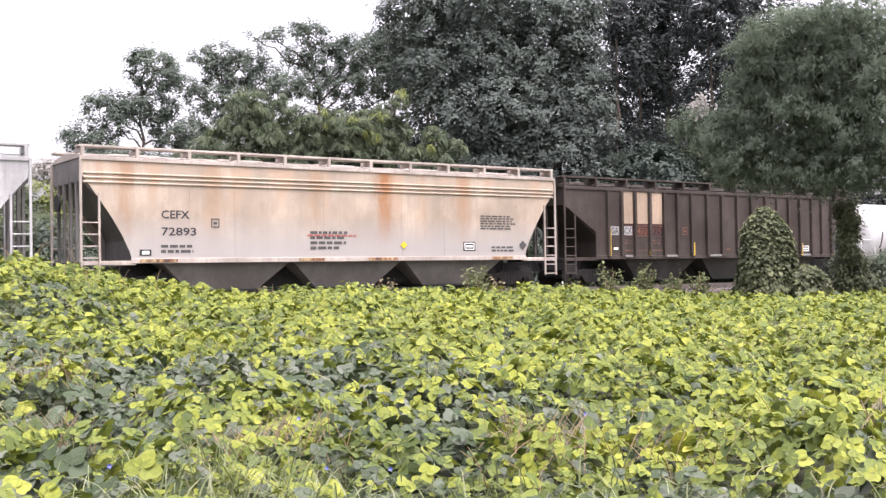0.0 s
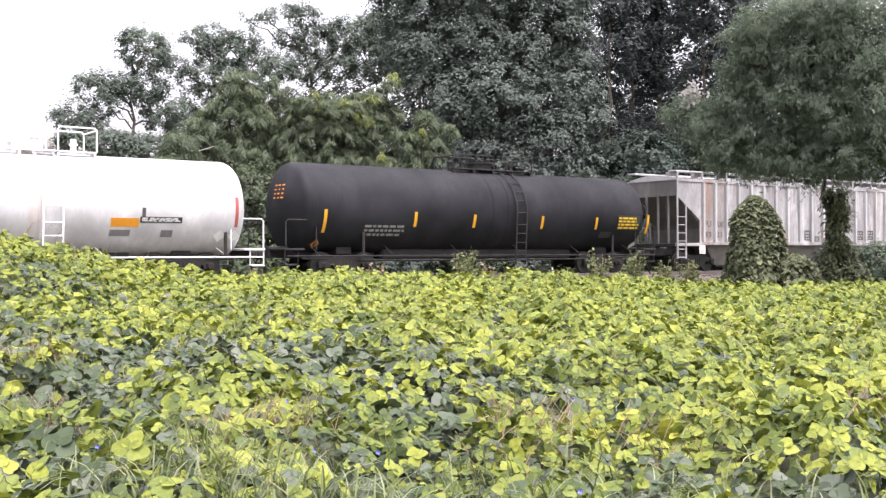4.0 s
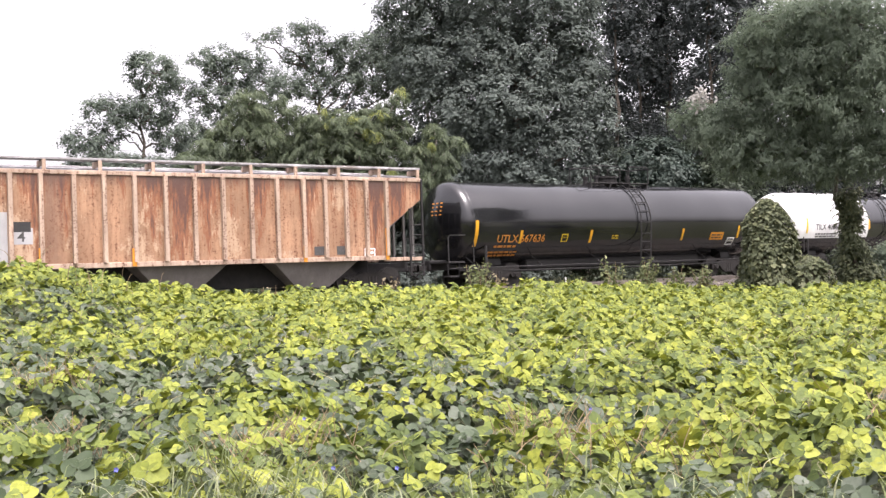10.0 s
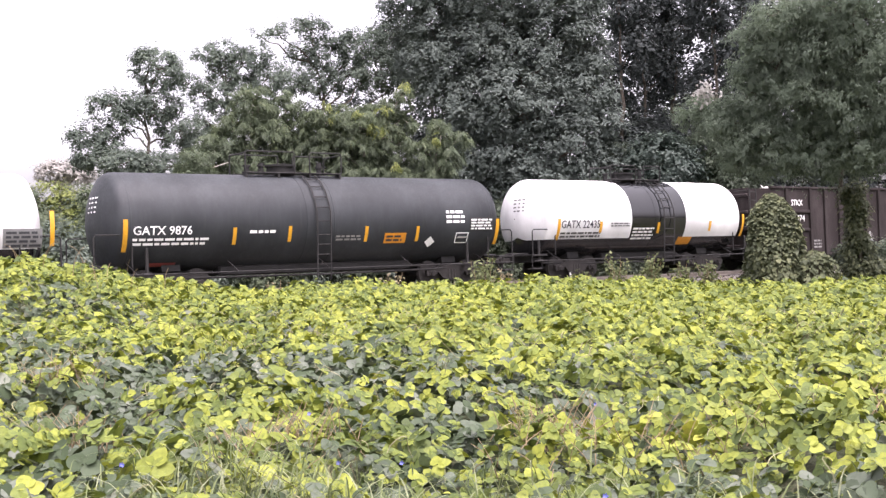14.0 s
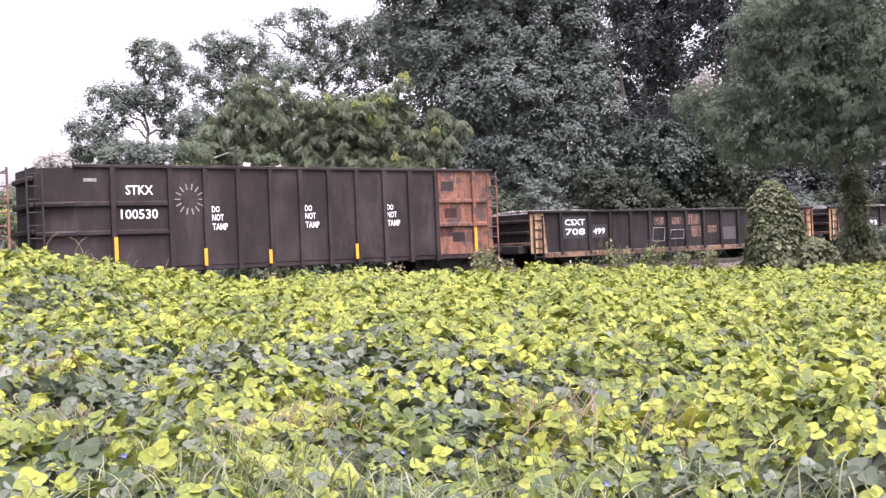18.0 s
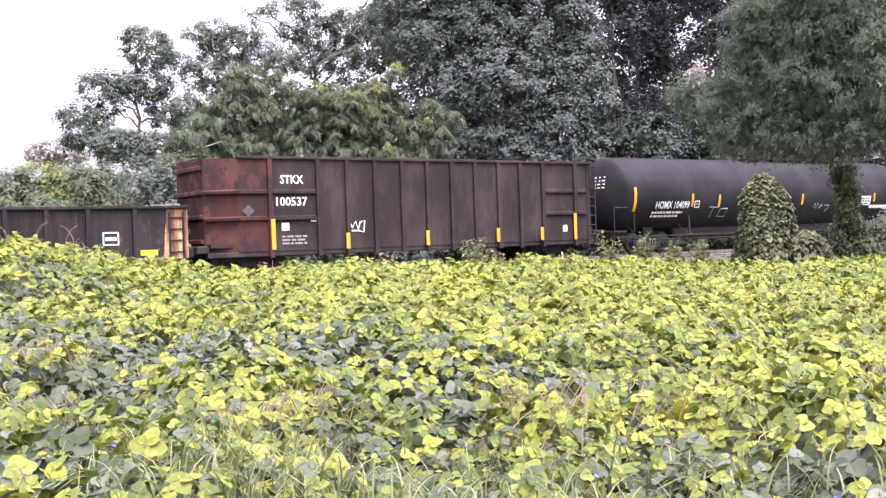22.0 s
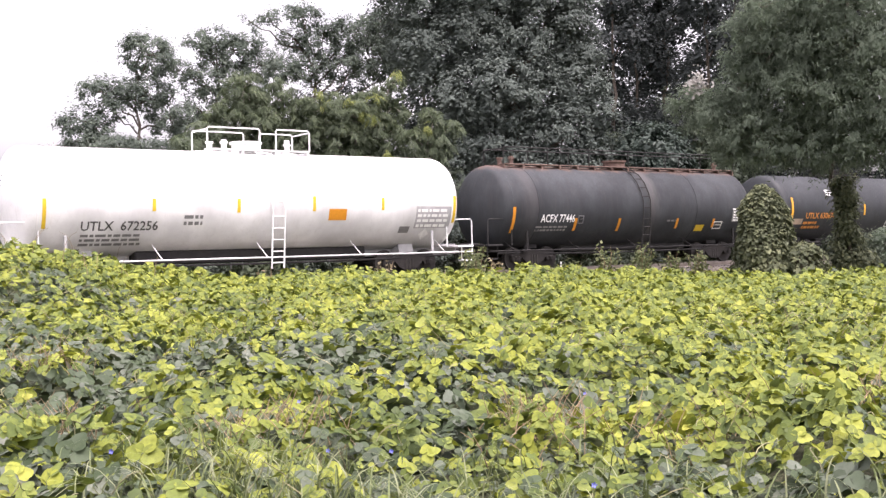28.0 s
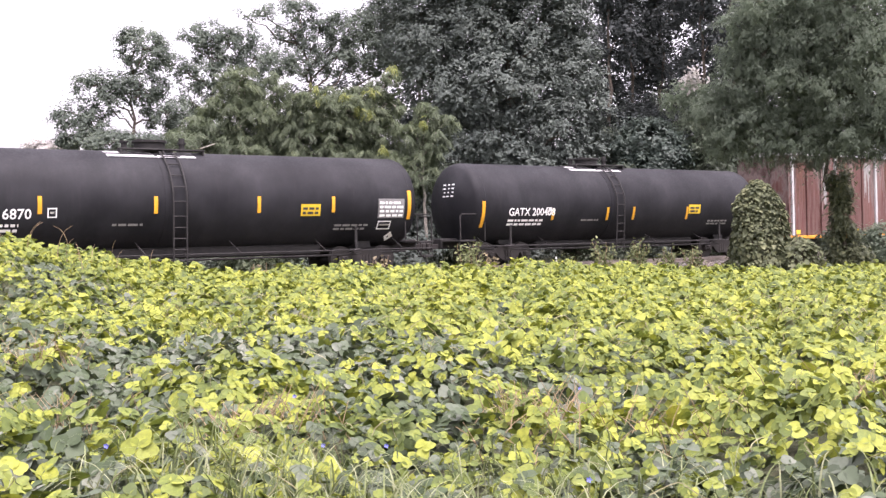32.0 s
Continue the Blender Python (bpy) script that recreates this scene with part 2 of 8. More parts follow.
SHOOT = foliage("young_shoot_leaf", [(0.0, (0.13, 0.16, 0.05)), (0.5, (0.20, 0.235, 0.075)), (1.0, (0.30, 0.32, 0.11))], 0.4, 0.2, shade=1.0, gloss=0.2)
TEAL = foliage("bluish_shrub_leaf", [(0.0, (0.035, 0.055, 0.045)), (0.6, (0.06, 0.085, 0.068)), (1.0, (0.10, 0.13, 0.105))], 0.3, 0.3, shade=0.85, gloss=0.3)
# haze of the distance is put into this pale leaf colour
PALEFAR = foliage("hazy_far_leaf", [(0.0, (0.30, 0.29, 0.27)), (1.0, (0.42, 0.40, 0.38))], 0.3, 0.2)
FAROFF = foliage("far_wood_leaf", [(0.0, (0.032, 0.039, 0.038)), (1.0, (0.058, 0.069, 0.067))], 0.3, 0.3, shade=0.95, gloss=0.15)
VINE = foliage("vine_leaf", [(0.0, (0.07, 0.085, 0.05)), (0.5, (0.125, 0.145, 0.08)), (1.0, (0.23, 0.245, 0.13))], 0.3, 0.25, shade=0.78, gloss=0.2)
# shade below the trees is put into this dark leaf colour
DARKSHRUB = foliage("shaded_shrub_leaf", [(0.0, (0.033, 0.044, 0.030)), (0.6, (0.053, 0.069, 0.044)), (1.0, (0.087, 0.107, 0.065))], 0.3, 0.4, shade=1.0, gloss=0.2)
DEADLEAF = foliage("pale_dead_leaf", [(0.0, (0.3, 0.29, 0.27)), (1.0, (0.45, 0.44, 0.42))], 0.3, shade=0.85)
GRASS = foliage("grass_blade", [(0.0, (0.16, 0.21, 0.08)), (0.6, (0.32, 0.38, 0.17)), (1.0, (0.55, 0.58, 0.36))], 0.3, shade=0.50)
FLOWER = plain("blue_petal", (0.16, 0.17, 0.6), 0.6, 0, 0.1)
TWIG = plain("dry_stem", (0.22, 0.16, 0.09), 0.8, 0, 0.4, 3)
BARK = plain("bark", (0.085, 0.07, 0.055), 0.9, 0, 0.4, 6)
PALEBARK = plain("pale_bark", (0.28, 0.26, 0.22), 0.85, 0, 0.35, 5)
SOIL = plain("soil", (0.055, 0.05, 0.03), 0.95, 0, 0.5, 2.0)


# ---- mesh helpers ----
class Mesh:
    """Collects vertices and faces of one part."""

    def __init__(self):
        self.v, self.f = [], []

    def add(self, verts, faces):
        k = len(self.v)
        self.v += [tuple(p) for p in verts]
        self.f += [tuple(i + k for i in q) for q in faces]
        return self

    def box(self, x0, x1, y0, y1, z0, z1, c=0.0):
        c = min(c, (x1 - x0) * 0.45, (y1 - y0) * 0.45, (z1 - z0) * 0.45)
        if c <= 0:
            vs = [(x, y, z) for z in (z0, z1) for x, y in ((x0, y0), (x1, y0), (x1, y1), (x0, y1))]
            return self.add(vs, [(3, 2, 1, 0), (4, 5, 6, 7), (0, 1, 5, 4), (1, 2, 6, 5), (2, 3, 7, 6), (3, 0, 4, 7)])
        vs = []
        for z, e in ((z0, c), (z0 + c, 0), (z1 - c, 0), (z1, c)):
            a, b, p, q = x0 + e, x1 - e, y0 + e, y1 - e
            g = c if not e else c * 0.3
            vs += [(a + g, p, z), (b - g, p, z), (b, p + g, z), (b, q - g, z), (b - g, q, z), (a + g, q, z), (a, q - g, z), (a, p + g, z)]
        fs = [tuple(range(7, -1, -1)), tuple(range(24, 32))]
        for k in range(3):
            fs += [(8 * k + i, 8 * k + (i + 1) % 8, 8 * k + 8 + (i + 1) % 8, 8 * k + 8 + i) for i in range(8)]
        return self.add(vs, fs)

    def prism(self, pts, y0, y1):
        """pts: outline in x and z, anticlockwise seen from -y; runs from y0 to y1."""
        n = len(pts)
        vs = [(x, y0, z) for x, z in pts] + [(x, y1, z) for x, z in pts]
        return self.add(vs, [tuple(range(n)), tuple(range(2 * n - 1, n - 1, -1))] + [((i + 1) % n, i, i + n, (i + 1) % n + n) for i in range(n)])

    def extrude_x(self, pts, x0, x1):
        """pts: outline in y and z; runs from x0 to x1."""
        n = len(pts)
        vs = [(x0, y, z) for y, z in pts] + [(x1, y, z) for y, z in pts]
        return self.add(vs, [tuple(range(n - 1, -1, -1)), tuple(range(n, 2 * n))] + [(i, (i + 1) % n, (i + 1) % n + n, i + n) for i in range(n)])

    def tube(self, path, r, n=6, r2=None):
        path = [Vector(p) for p in path]
        k0, rings = len(self.v), len(path)
        for i, p in enumerate(path):
            t = (path[min(i + 1, rings - 1)] - path[max(i - 1, 0)]).normalized()
            a = t.orthogonal().normalized() if i == 0 else (a - t * a.dot(t)).normalized()
            b = t.cross(a)
            rr = r if r2 is None else r + (r2 - r) * i / (rings - 1)
            self.v += [tuple(p + (a * math.cos(q) + b * math.sin(q)) * rr) for q in (2 * math.pi * j / n for j in range(n))]
        for i in range(rings - 1):
            self.f += [(k0 + i * n + j, k0 + i * n + (j + 1) % n, k0 + (i + 1) * n + (j + 1) % n, k0 + (i + 1) * n + j) for j in range(n)]
        self.f += [tuple(k0 + j for j in range(n - 1, -1, -1)), tuple(k0 + (rings - 1) * n + j for j in range(n))]
        return self

    def lathe_x(self, profile, zc, n=48, close=True):
        """profile: (x, r) from left to right, turned about the line y = 0, z = zc."""
        k0 = len(self.v)
        for x, r in profile:
            self.v += [(x, r * math.sin(q), zc + r * math.cos(q)) for q in (2 * math.pi * j / n for j in range(n))]
        for i in range(len(profile) - 1):
            self.f += [(k0 + i * n + j, k0 + (i + 1) * n + j, k0 + (i + 1) * n + (j + 1) % n, k0 + i * n + (j + 1) % n) for j in range(n)]
        if close:
            self.f += [tuple(k0 + j for j in range(n)), tuple(k0 + (len(profile) - 1) * n + j for j in range(n - 1, -1, -1))]
        return self

    def cyl_y(self, x, z, r, y0, y1, n=20):
        vs = [(x + r * math.cos(2 * math.pi * j / n), y, z + r * math.sin(2 * math.pi * j / n)) for y in (y0, y1) for j in range(n)]
        return self.add(vs, [tuple(range(n)), tuple(range(2 * n - 1, n - 1, -1))] + [((j + 1) % n, j, n + j, n + (j + 1) % n) for j in range(n)])

    def cyl_z(self, x, y, r, z0, z1, n=16):
        vs = [(x + r * math.cos(2 * math.pi * j / n), y + r * math.sin(2 * math.pi * j / n), z) for z in (z0, z1) for j in range(n)]
        return self.add(vs, [tuple(range(n - 1, -1, -1)), tuple(range(n, 2 * n))] + [(j, (j + 1) % n, n + (j + 1) % n, n + j) for j in range(n)])

    def mesh(self, name, material, smooth=True):
        me = bpy.data.meshes.new(name)
        me.from_pydata(self.v, [], self.f)
        me.materials.append(material)
        if smooth:
            me.shade_smooth()
            me.set_sharp_from_angle(angle=radians(38))
        return me


def part(name, shape, material, parent, label="", smooth=True):
    """One mesh object under a thing or a part. shape: a Mesh, or mesh data shared with another part."""
    data = shape.mesh(name, material, smooth) if isinstance(shape, Mesh) else shape
    ob = new(name, data)
    ob.parent = parent
    if label:
        ob["label"] = label
    return ob


def thing(name, label, category, group="", m=None):
    ob = new(name)
    ob.empty_display_size = 0.3
    if m is not None:
        ob.matrix_world = m
    return tagged(ob, label, category, group)


def scatter(name, tv, tf, pos, axis, size, material, seed=0, spin=True):
    """One mesh of many copies of a small shape: tv, tf its points and faces of equal length; pos, axis, size for each copy."""
    rng = np.random.default_rng(seed)
    n, k = len(pos), len(tv)
    z = axis / np.linalg.norm(axis, axis=1, keepdims=True)
    ref = rng.normal(size=(n, 3))
    if not spin:
        ref = np.tile(np.array([[0.0, 0.0, -1.0]]), (n, 1)) + ref * 0.35
    x = np.cross(ref, z)
    x /= np.linalg.norm(x, axis=1, keepdims=True) + 1e-9
    y = np.cross(z, x)
    tv = np.asarray(tv, float)
    size = np.asarray(size)[:, None, None]
    v = pos[:, None, :] + size * (tv[None, :, 0:1] * x[:, None, :] + tv[None, :, 1:2] * y[:, None, :] + tv[None, :, 2:3] * z[:, None, :])
    tf = np.asarray(tf, np.int64)
    f = (tf[None] + (np.arange(n) * k)[:, None, None]).reshape(-1)
    per = tf.shape[1]
    me = bpy.data.meshes.new(name)
    me.vertices.add(n * k)
    me.vertices.foreach_set("co", v.reshape(-1).astype(np.float32))
    me.loops.add(len(f))
    me.loops.foreach_set("vertex_index", f.astype(np.int32))
    me.polygons.add(len(f) // per)
    me.polygons.foreach_set("loop_start", np.arange(0, len(f), per, dtype=np.int32))
    me.update(calc_edges=True)
    me.materials.append(material)
    return me


def wave(x, y, scale, seed=0.0):
    """Smooth noise over the plane for whole arrays, about -1 to 1."""
    s = np.zeros_like(x)
    rng = np.random.default_rng(int(seed * 10) + 5)
    for k in range(9):
        a, ph = rng.uniform(0, 2 * math.pi), rng.uniform(0, 2 * math.pi)
        w = scale * rng.uniform(0.6, 1.7)
        s = s + np.sin((x * math.cos(a) + y * math.sin(a)) * w + ph)
    return s / 4.2


# ---- the lie of the land ----
TURN = 35.25                                    # the track runs this many degrees off the picture's width
CA, SA = math.cos(radians(TURN)), math.sin(radians(TURN))
TRACK = 34.11                                   # from the camera square to the track's middle


def on_track(q, off=0.0, z=0.0):
    """A place q metres down the line (travel is towards +q), off metres beyond the track's middle."""
    return Vector((-SA * (TRACK + off) - CA * q, CA * (TRACK + off) - SA * q, z))


def beyond(x, y):
    """How far a place lies beyond the track's middle (before it: below 0)."""
    return -SA * x + CA * y - TRACK


def relief(x, y):
    """Clumps and hollows of the vines."""
    return 0.125 * wave(x, y, 2.8, 2) + 0.10 * wave(x, y, 7.0, 3)


def canopy(x, y):
    """Height of the vines' leaf surface."""
    r = np.hypot(x, y)
    az = np.degrees(np.arctan2(x, np.maximum(y, 0.01)))
    rise = np.interp(az, [-30, -15.5, 0, 8.3, 14, 23], [0.0195, 0.0200, 0.0147, 0.0090, 0.0007, 0.000])
    z = -0.20 + rise * np.minimum(r, 38)
    z = z + 0.78 * np.exp(-(((x + 8.0) / 2.6) ** 2 + ((y - 19.9) / 4.7) ** 2))
    z = z + 0.30 * np.exp(-(((x + 11.0) / 4.0) ** 2 + ((y - 19.0) / 5.8) ** 2))
    z = z + 0.08 * wave(x, y, 1.1, 1) + relief(x, y)
    edge = np.clip((beyond(x, y) + 8.2) / 4.2, 0, 1)
    return z * (1 - edge) + (-0.42) * edge


def earth(x, y):
    """Height of the ground itself."""
    b = beyond(x, y)
    field = canopy(x, y) - 0.42
    base = -0.62 + 0.05 * wave(x, y, 0.4, 4)
    far = np.clip((np.abs(b) - 6) / 6, 0, 1)
    near = np.clip((-b - 4.6) / 3.3, 0, 1) * np.clip((80 - np.hypot(x, y)) / 30, 0, 1)
    z = base * (1 - near) + np.minimum(field, 0.9) * near
    rise = np.clip((b - 4.5) / 8, 0, 1) * 0.7
    return z + rise * far


def ground():
    def axis(lo, hi, step, out):
        a = list(np.arange(lo, hi + 1e-6, step))
        w = step
        while a[-1] < out:
            w *= 1.5
            a.append(a[-1] + w)
        w = step
        while a[0] > -out:
            w *= 1.5
            a.insert(0, a[0] - w)
        return np.array(a)
    xs, ys = axis(-30, 40, 0.7, 2500), axis(-6, 80, 0.7, 2500)
    gx, gy = np.meshgrid(xs, ys)
    gz = earth(gx, gy)
    nx, ny = len(xs), len(ys)
    v = np.stack([gx, gy, gz], -1).reshape(-1, 3)
    f = [(j * nx + i, j * nx + i + 1, (j + 1) * nx + i + 1, (j + 1) * nx + i) for j in range(ny - 1) for i in range(nx - 1)]
    me = bpy.data.meshes.new("ground")
    me.from_pydata(v.tolist(), [], f)
    m, nn, ll, bs = nodes_of("leafy_soil")
    a, b = noise_node(nn, ll, 0.8, (1, 1, 1), 5, 0.6), noise_node(nn, ll, 16, (1, 1, 1), 5, 0.7)
    col = mix(nn, ll, ramp(nn, ll, a, [(0.35, K), (0.65, W)]), (0.04, 0.045, 0.02), (0.055, 0.075, 0.025))
    ll.new(mix(nn, ll, ramp(nn, ll, b, [(0.45, K), (0.7, W)]), col, (0.10, 0.09, 0.05)), bs.inputs["Base Color"])
    bs.inputs["Roughness"].default_value = 0.95
    bump(nn, ll, bs, b, 0.6, 0.05)
    me.materials.append(m)
    me.shade_smooth()
    tagged(new("ground", me), "dark leafy soil under vines and weeds", "ground", kind="structure")


ground()

# ---- vines over the field ----


def triple():
    """Three lobed leaflets on one stalk; each is two halves slightly folded along its rib."""
    half = [(0.0, 0.0, 0.0), (0.27, -0.08, 0.03), (0.50, 0.09, 0.05), (0.56, 0.30, 0.045), (0.42, 0.46, 0.03), (0.37, 0.68, 0.015), (0.17, 0.89, -0.03), (0.0, 0.98, -0.07)]
    n = len(half)
    vs, fs = [], []
    for turn, size, tilt, dx, dy in ((0.0, 1.0, -0.22, 0.0, 0.14), (1.45, 0.88, 0.06, -0.07, 0.0), (-1.4, 0.92, -0.34, 0.07, 0.0)):
        c, s = math.cos(turn), math.sin(turn)
        k = len(vs)
        for side in (1, -1):
            for x, y, z in half if side > 0 else half[1:-1]:
                x, y, z = x * side * size, y * size, z * size + tilt * y * size
                vs.append((c * x - s * y + dx, s * x + c * y + dy, z))
        fs += [tuple(range(k, k + n)), (k + n - 1, *range(k + 2 * n - 3, k + n - 1, -1), k)]
    return vs, fs


LEAF3, LEAF3_F = triple()
LEAF_S = [(0, 0, -0.05), (0.44, 0.08, 0.09), (0.42, 0.56, 0.06), (0, 1.05, -0.12), (-0.42, 0.56, 0.06), (-0.44, 0.08, 0.09)]
LEAF_SF = [(0, 1, 2, 3), (0, 3, 4, 5)]


def small_triple():
    """Three simpler leaflets for vines farther off."""
    vs, fs = [], []
    for turn, size, tilt in ((0.0, 1.0, -0.25), (1.6, 0.9, 0.05), (-1.5, 0.92, -0.35)):
        c, s = math.cos(turn), math.sin(turn)
        k = len(vs)
        for x, y, z in ((0, 0.04, 0), (0.40, 0.06, 0.04), (0.46, 0.42, 0.03), (0, 1.04, -0.12), (-0.46, 0.42, 0.03), (-0.40, 0.06, 0.04)):
            vs.append(((c * x - s * y) * size, (s * x + c * y) * size, (z + tilt * y) * size))
        fs += [(k, k + 1, k + 2, k + 3), (k, k + 3, k + 4, k + 5)]
    return vs, fs


LEAF3_S, LEAF3_SF = small_triple()


def sector(rng, n, r0, r1, a0, a1):
    """Even places in a ring sector seen from the camera; angles in degrees off the view's axis."""
    r = np.sqrt(rng.uniform(r0 * r0, r1 * r1, n))
    a = np.radians(rng.uniform(a0, a1, n))
    return r * np.sin(a), r * np.cos(a)


def vine_field():
    rng = np.random.default_rng(3)
    bands = [(2.4, 6.6, -40, 40, 215, 0.070, True), (6.6, 11.5, -29, 29, 165, 0.077, True), (11.5, 19, -27, 27, 125, 0.086, False), (19, 29, -26, 26, 96, 0.093, False), (29, 48, -26, 27, 52, 0.106, False)]
    made = {"bright": [], "shade": []}
    parts = []
    for r0, r1, a0, a1, dens, size, full in bands:
        area = 0.5 * radians(a1 - a0) * (r1 * r1 - r0 * r0)
        n = int(area * dens)
        x, y = sector(rng, n, r0, r1, a0, a1)
        keep = beyond(x, y) < -4.8 + rng.normal(0, 0.25, n)
        x, y = x[keep], y[keep]
        n = len(x)
        depth = rng.uniform(0, 1, n) ** 1.25
        z = canopy(x, y) - depth * 0.34 + rng.normal(0, 0.02, n)
        e = 0.12
        gx = (canopy(x + e, y) - canopy(x - e, y)) / (2 * e)
        gy = (canopy(x, y + e) - canopy(x, y - e)) / (2 * e)
        lean = rng.normal(0, 0.58, (n, 2))
        axis = np.stack([-gx * 0.9 + lean[:, 0] + 0.04, -gy * 0.9 + lean[:, 1] - 0.26, np.ones(n)], 1)
        s = size * rng.lognormal(0, 0.26, n)
        pos = np.stack([x, y, z], 1)
        # broad dull leaves nearer the path, yellow ones on top
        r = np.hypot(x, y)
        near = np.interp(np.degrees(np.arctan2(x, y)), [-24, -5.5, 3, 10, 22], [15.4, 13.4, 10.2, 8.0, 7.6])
        # shade of the hollows and light on ridges are put in by leaf colour
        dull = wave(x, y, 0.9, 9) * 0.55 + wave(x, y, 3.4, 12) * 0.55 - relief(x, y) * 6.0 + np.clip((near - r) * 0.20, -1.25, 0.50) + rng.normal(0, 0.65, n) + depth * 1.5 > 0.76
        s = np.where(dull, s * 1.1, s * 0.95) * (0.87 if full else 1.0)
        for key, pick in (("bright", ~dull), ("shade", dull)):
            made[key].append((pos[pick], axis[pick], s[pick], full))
    for key, mat, label in (("bright", KUDZU, "dense yellow-green kudzu vines covering the field"), ("shade", KUDZU_SHADE, "broad dull green kudzu leaves, their colour also shading the hollows")):
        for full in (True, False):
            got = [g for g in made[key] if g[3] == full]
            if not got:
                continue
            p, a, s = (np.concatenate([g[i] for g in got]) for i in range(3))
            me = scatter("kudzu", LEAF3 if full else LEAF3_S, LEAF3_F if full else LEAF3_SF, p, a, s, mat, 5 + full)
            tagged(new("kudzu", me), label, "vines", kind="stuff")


vine_field()


def undergrowth():
    """Grass, bare runners and dry stalks that stand out of the vines near the path."""
    rng = np.random.default_rng(41)
    spots = [(-0.95, 4.7, 0.30, 420), (-0.45, 4.4, 0.28, 520), (-1.4, 4.8, 0.4, 160), (0.25, 4.4, 0.34, 420), (1.1, 4.4, 0.4, 320), (-0.9, 5.7, 0.35, 160), (-0.2, 5.4, 0.3, 160), (0.7, 4.8, 0.4, 240), (1.8, 4.8, 0.4, 160)]
    gm = Mesh()
    for x0, y0, spread, n in spots:
        for k in range(int(n * 0.36)):
            x, y = x0 + rng.normal(0, spread), y0 + rng.normal(0, spread * 1.2)
            if math.hypot(x, y) < 3.4:
                continue
            z = float(canopy(np.array([x]), np.array([y]))[0]) - 0.14
            a, h, bend, sag = rng.uniform(0, 6.28), rng.uniform(0.17, 0.31), rng.uniform(0.12, 0.36), rng.uniform(0.7, 1.5)
            dx, dy = math.cos(a), math.sin(a)
            w = rng.uniform(0.0034, 0.0068)
            k0 = len(gm.v)
            for t in (0.0, 0.25, 0.45, 0.65, 0.82, 1.0):
                q = bend * t ** 1.5
                px, py, pz = x + dx * q, y + dy * q, z + h * ((1 + sag * 0.75) * t - sag * t * t)
                ww = w * (1 - t * 0.85)
                gm.v += [(px - dy * ww, py + dx * ww, pz), (px + dy * ww, py - dx * ww, pz)]
            gm.f += [(k0 + 2 * i, k0 + 2 * i + 1, k0 + 2 * i + 3, k0 + 2 * i + 2) for i in range(5)]
    tagged(new("grass", gm.mesh("grass", GRASS, False)), "pale green grass blades among the vines", "grass", kind="stuff")
    sm = Mesh()
    for k in range(520):
        r, a = math.sqrt(rng.uniform(15, 360)), radians(rng.uniform(-25, 25))
        x, y = r * math.sin(a), r * math.cos(a)
        z = float(canopy(np.array([x]), np.array([y]))[0]) - 0.05
        a, h, s = rng.uniform(0, 6.28), rng.uniform(0.05, 0.16), rng.uniform(0.08, 0.26)
        pts = [(x + math.cos(a) * s * t + 0.02 * math.sin(t * 7 + a), y + math.sin(a) * s * t + 0.02 * math.cos(t * 6 + h * 40), z + h * math.sin(math.pi * min(1, t * 0.85))) for t in (0, 0.15, 0.3, 0.45, 0.6, 0.75, 0.88, 1.0)]
        sm.tube(pts, 0.0018 + 0.00018 * r, 3)
    tagged(new("vine_runners", sm.mesh("vine_runners", plain("pale_runner", (0.20, 0.19, 0.10), 0.8, 0, 0.4, 2), False)), "thin pale runners curling out of the vines", "runners", kind="stuff")
    wm = Mesh()
    for k in range(26):
        x, y = rng.normal(-7.3, 0.9), rng.normal(19.0, 1.6)
        z = float(canopy(np.array([x]), np.array([y]))[0]) - 0.1
        a, h, s = rng.uniform(0, 6.28), rng.uniform(0.3, 0.75), rng.uniform(0.1, 0.35)
        wm.tube([(x + math.cos(a) * s * t * t, y + math.sin(a) * s * t * t, z + h * (t - 0.25 * t ** 3)) for t in (0, 0.25, 0.5, 0.75, 1.0)], 0.007, 3, 0.003)
    tagged(new("dry_wisps", wm.mesh("dry_wisps", TWIG, False)), "dry curling stalks on the vine mound", "stalks", kind="stuff")
    tm = Mesh()
    for x0, y0, n in ((-1.0, 6.3, 80), (0.75, 7.2, 90), (0.6, 6.1, 40), (-2.4, 7.0, 40), (1.5, 6.4, 40), (-3.2, 8.8, 40), (2.9, 7.3, 40)):
        for k in range(n):
            x, y = x0 + rng.normal(0, 0.22), y0 + rng.normal(0, 0.25)
            z = float(canopy(np.array([x]), np.array([y]))[0]) - 0.12
            a, h = rng.uniform(0, 6.28), rng.uniform(0.08, 0.26)
            tm.tube([(x, y, z), (x + math.cos(a) * 0.05, y + math.sin(a) * 0.05, z + h * 0.5), (x + math.cos(a) * 0.13, y + math.sin(a) * 0.13, z + h)], 0.004, 3, 0.002)
    tagged(new("dry_stalks", tm.mesh("dry_stalks", TWIG, False)), "dry brown stalks in thin patches of the vines", "stalks", kind="stuff")
    fm = Mesh()
    for x, y in ((-1.55, 5.0), (-2.35, 5.2), (-0.62, 5.7), (-0.3, 6.0), (1.55, 4.3), (0.62, 4.5), (-0.9, 6.7), (1.0, 7.6)):
        z = float(canopy(np.array([x]), np.array([y]))[0]) + 0.05
        for k in range(5):
            a = 2 * math.pi * k / 5
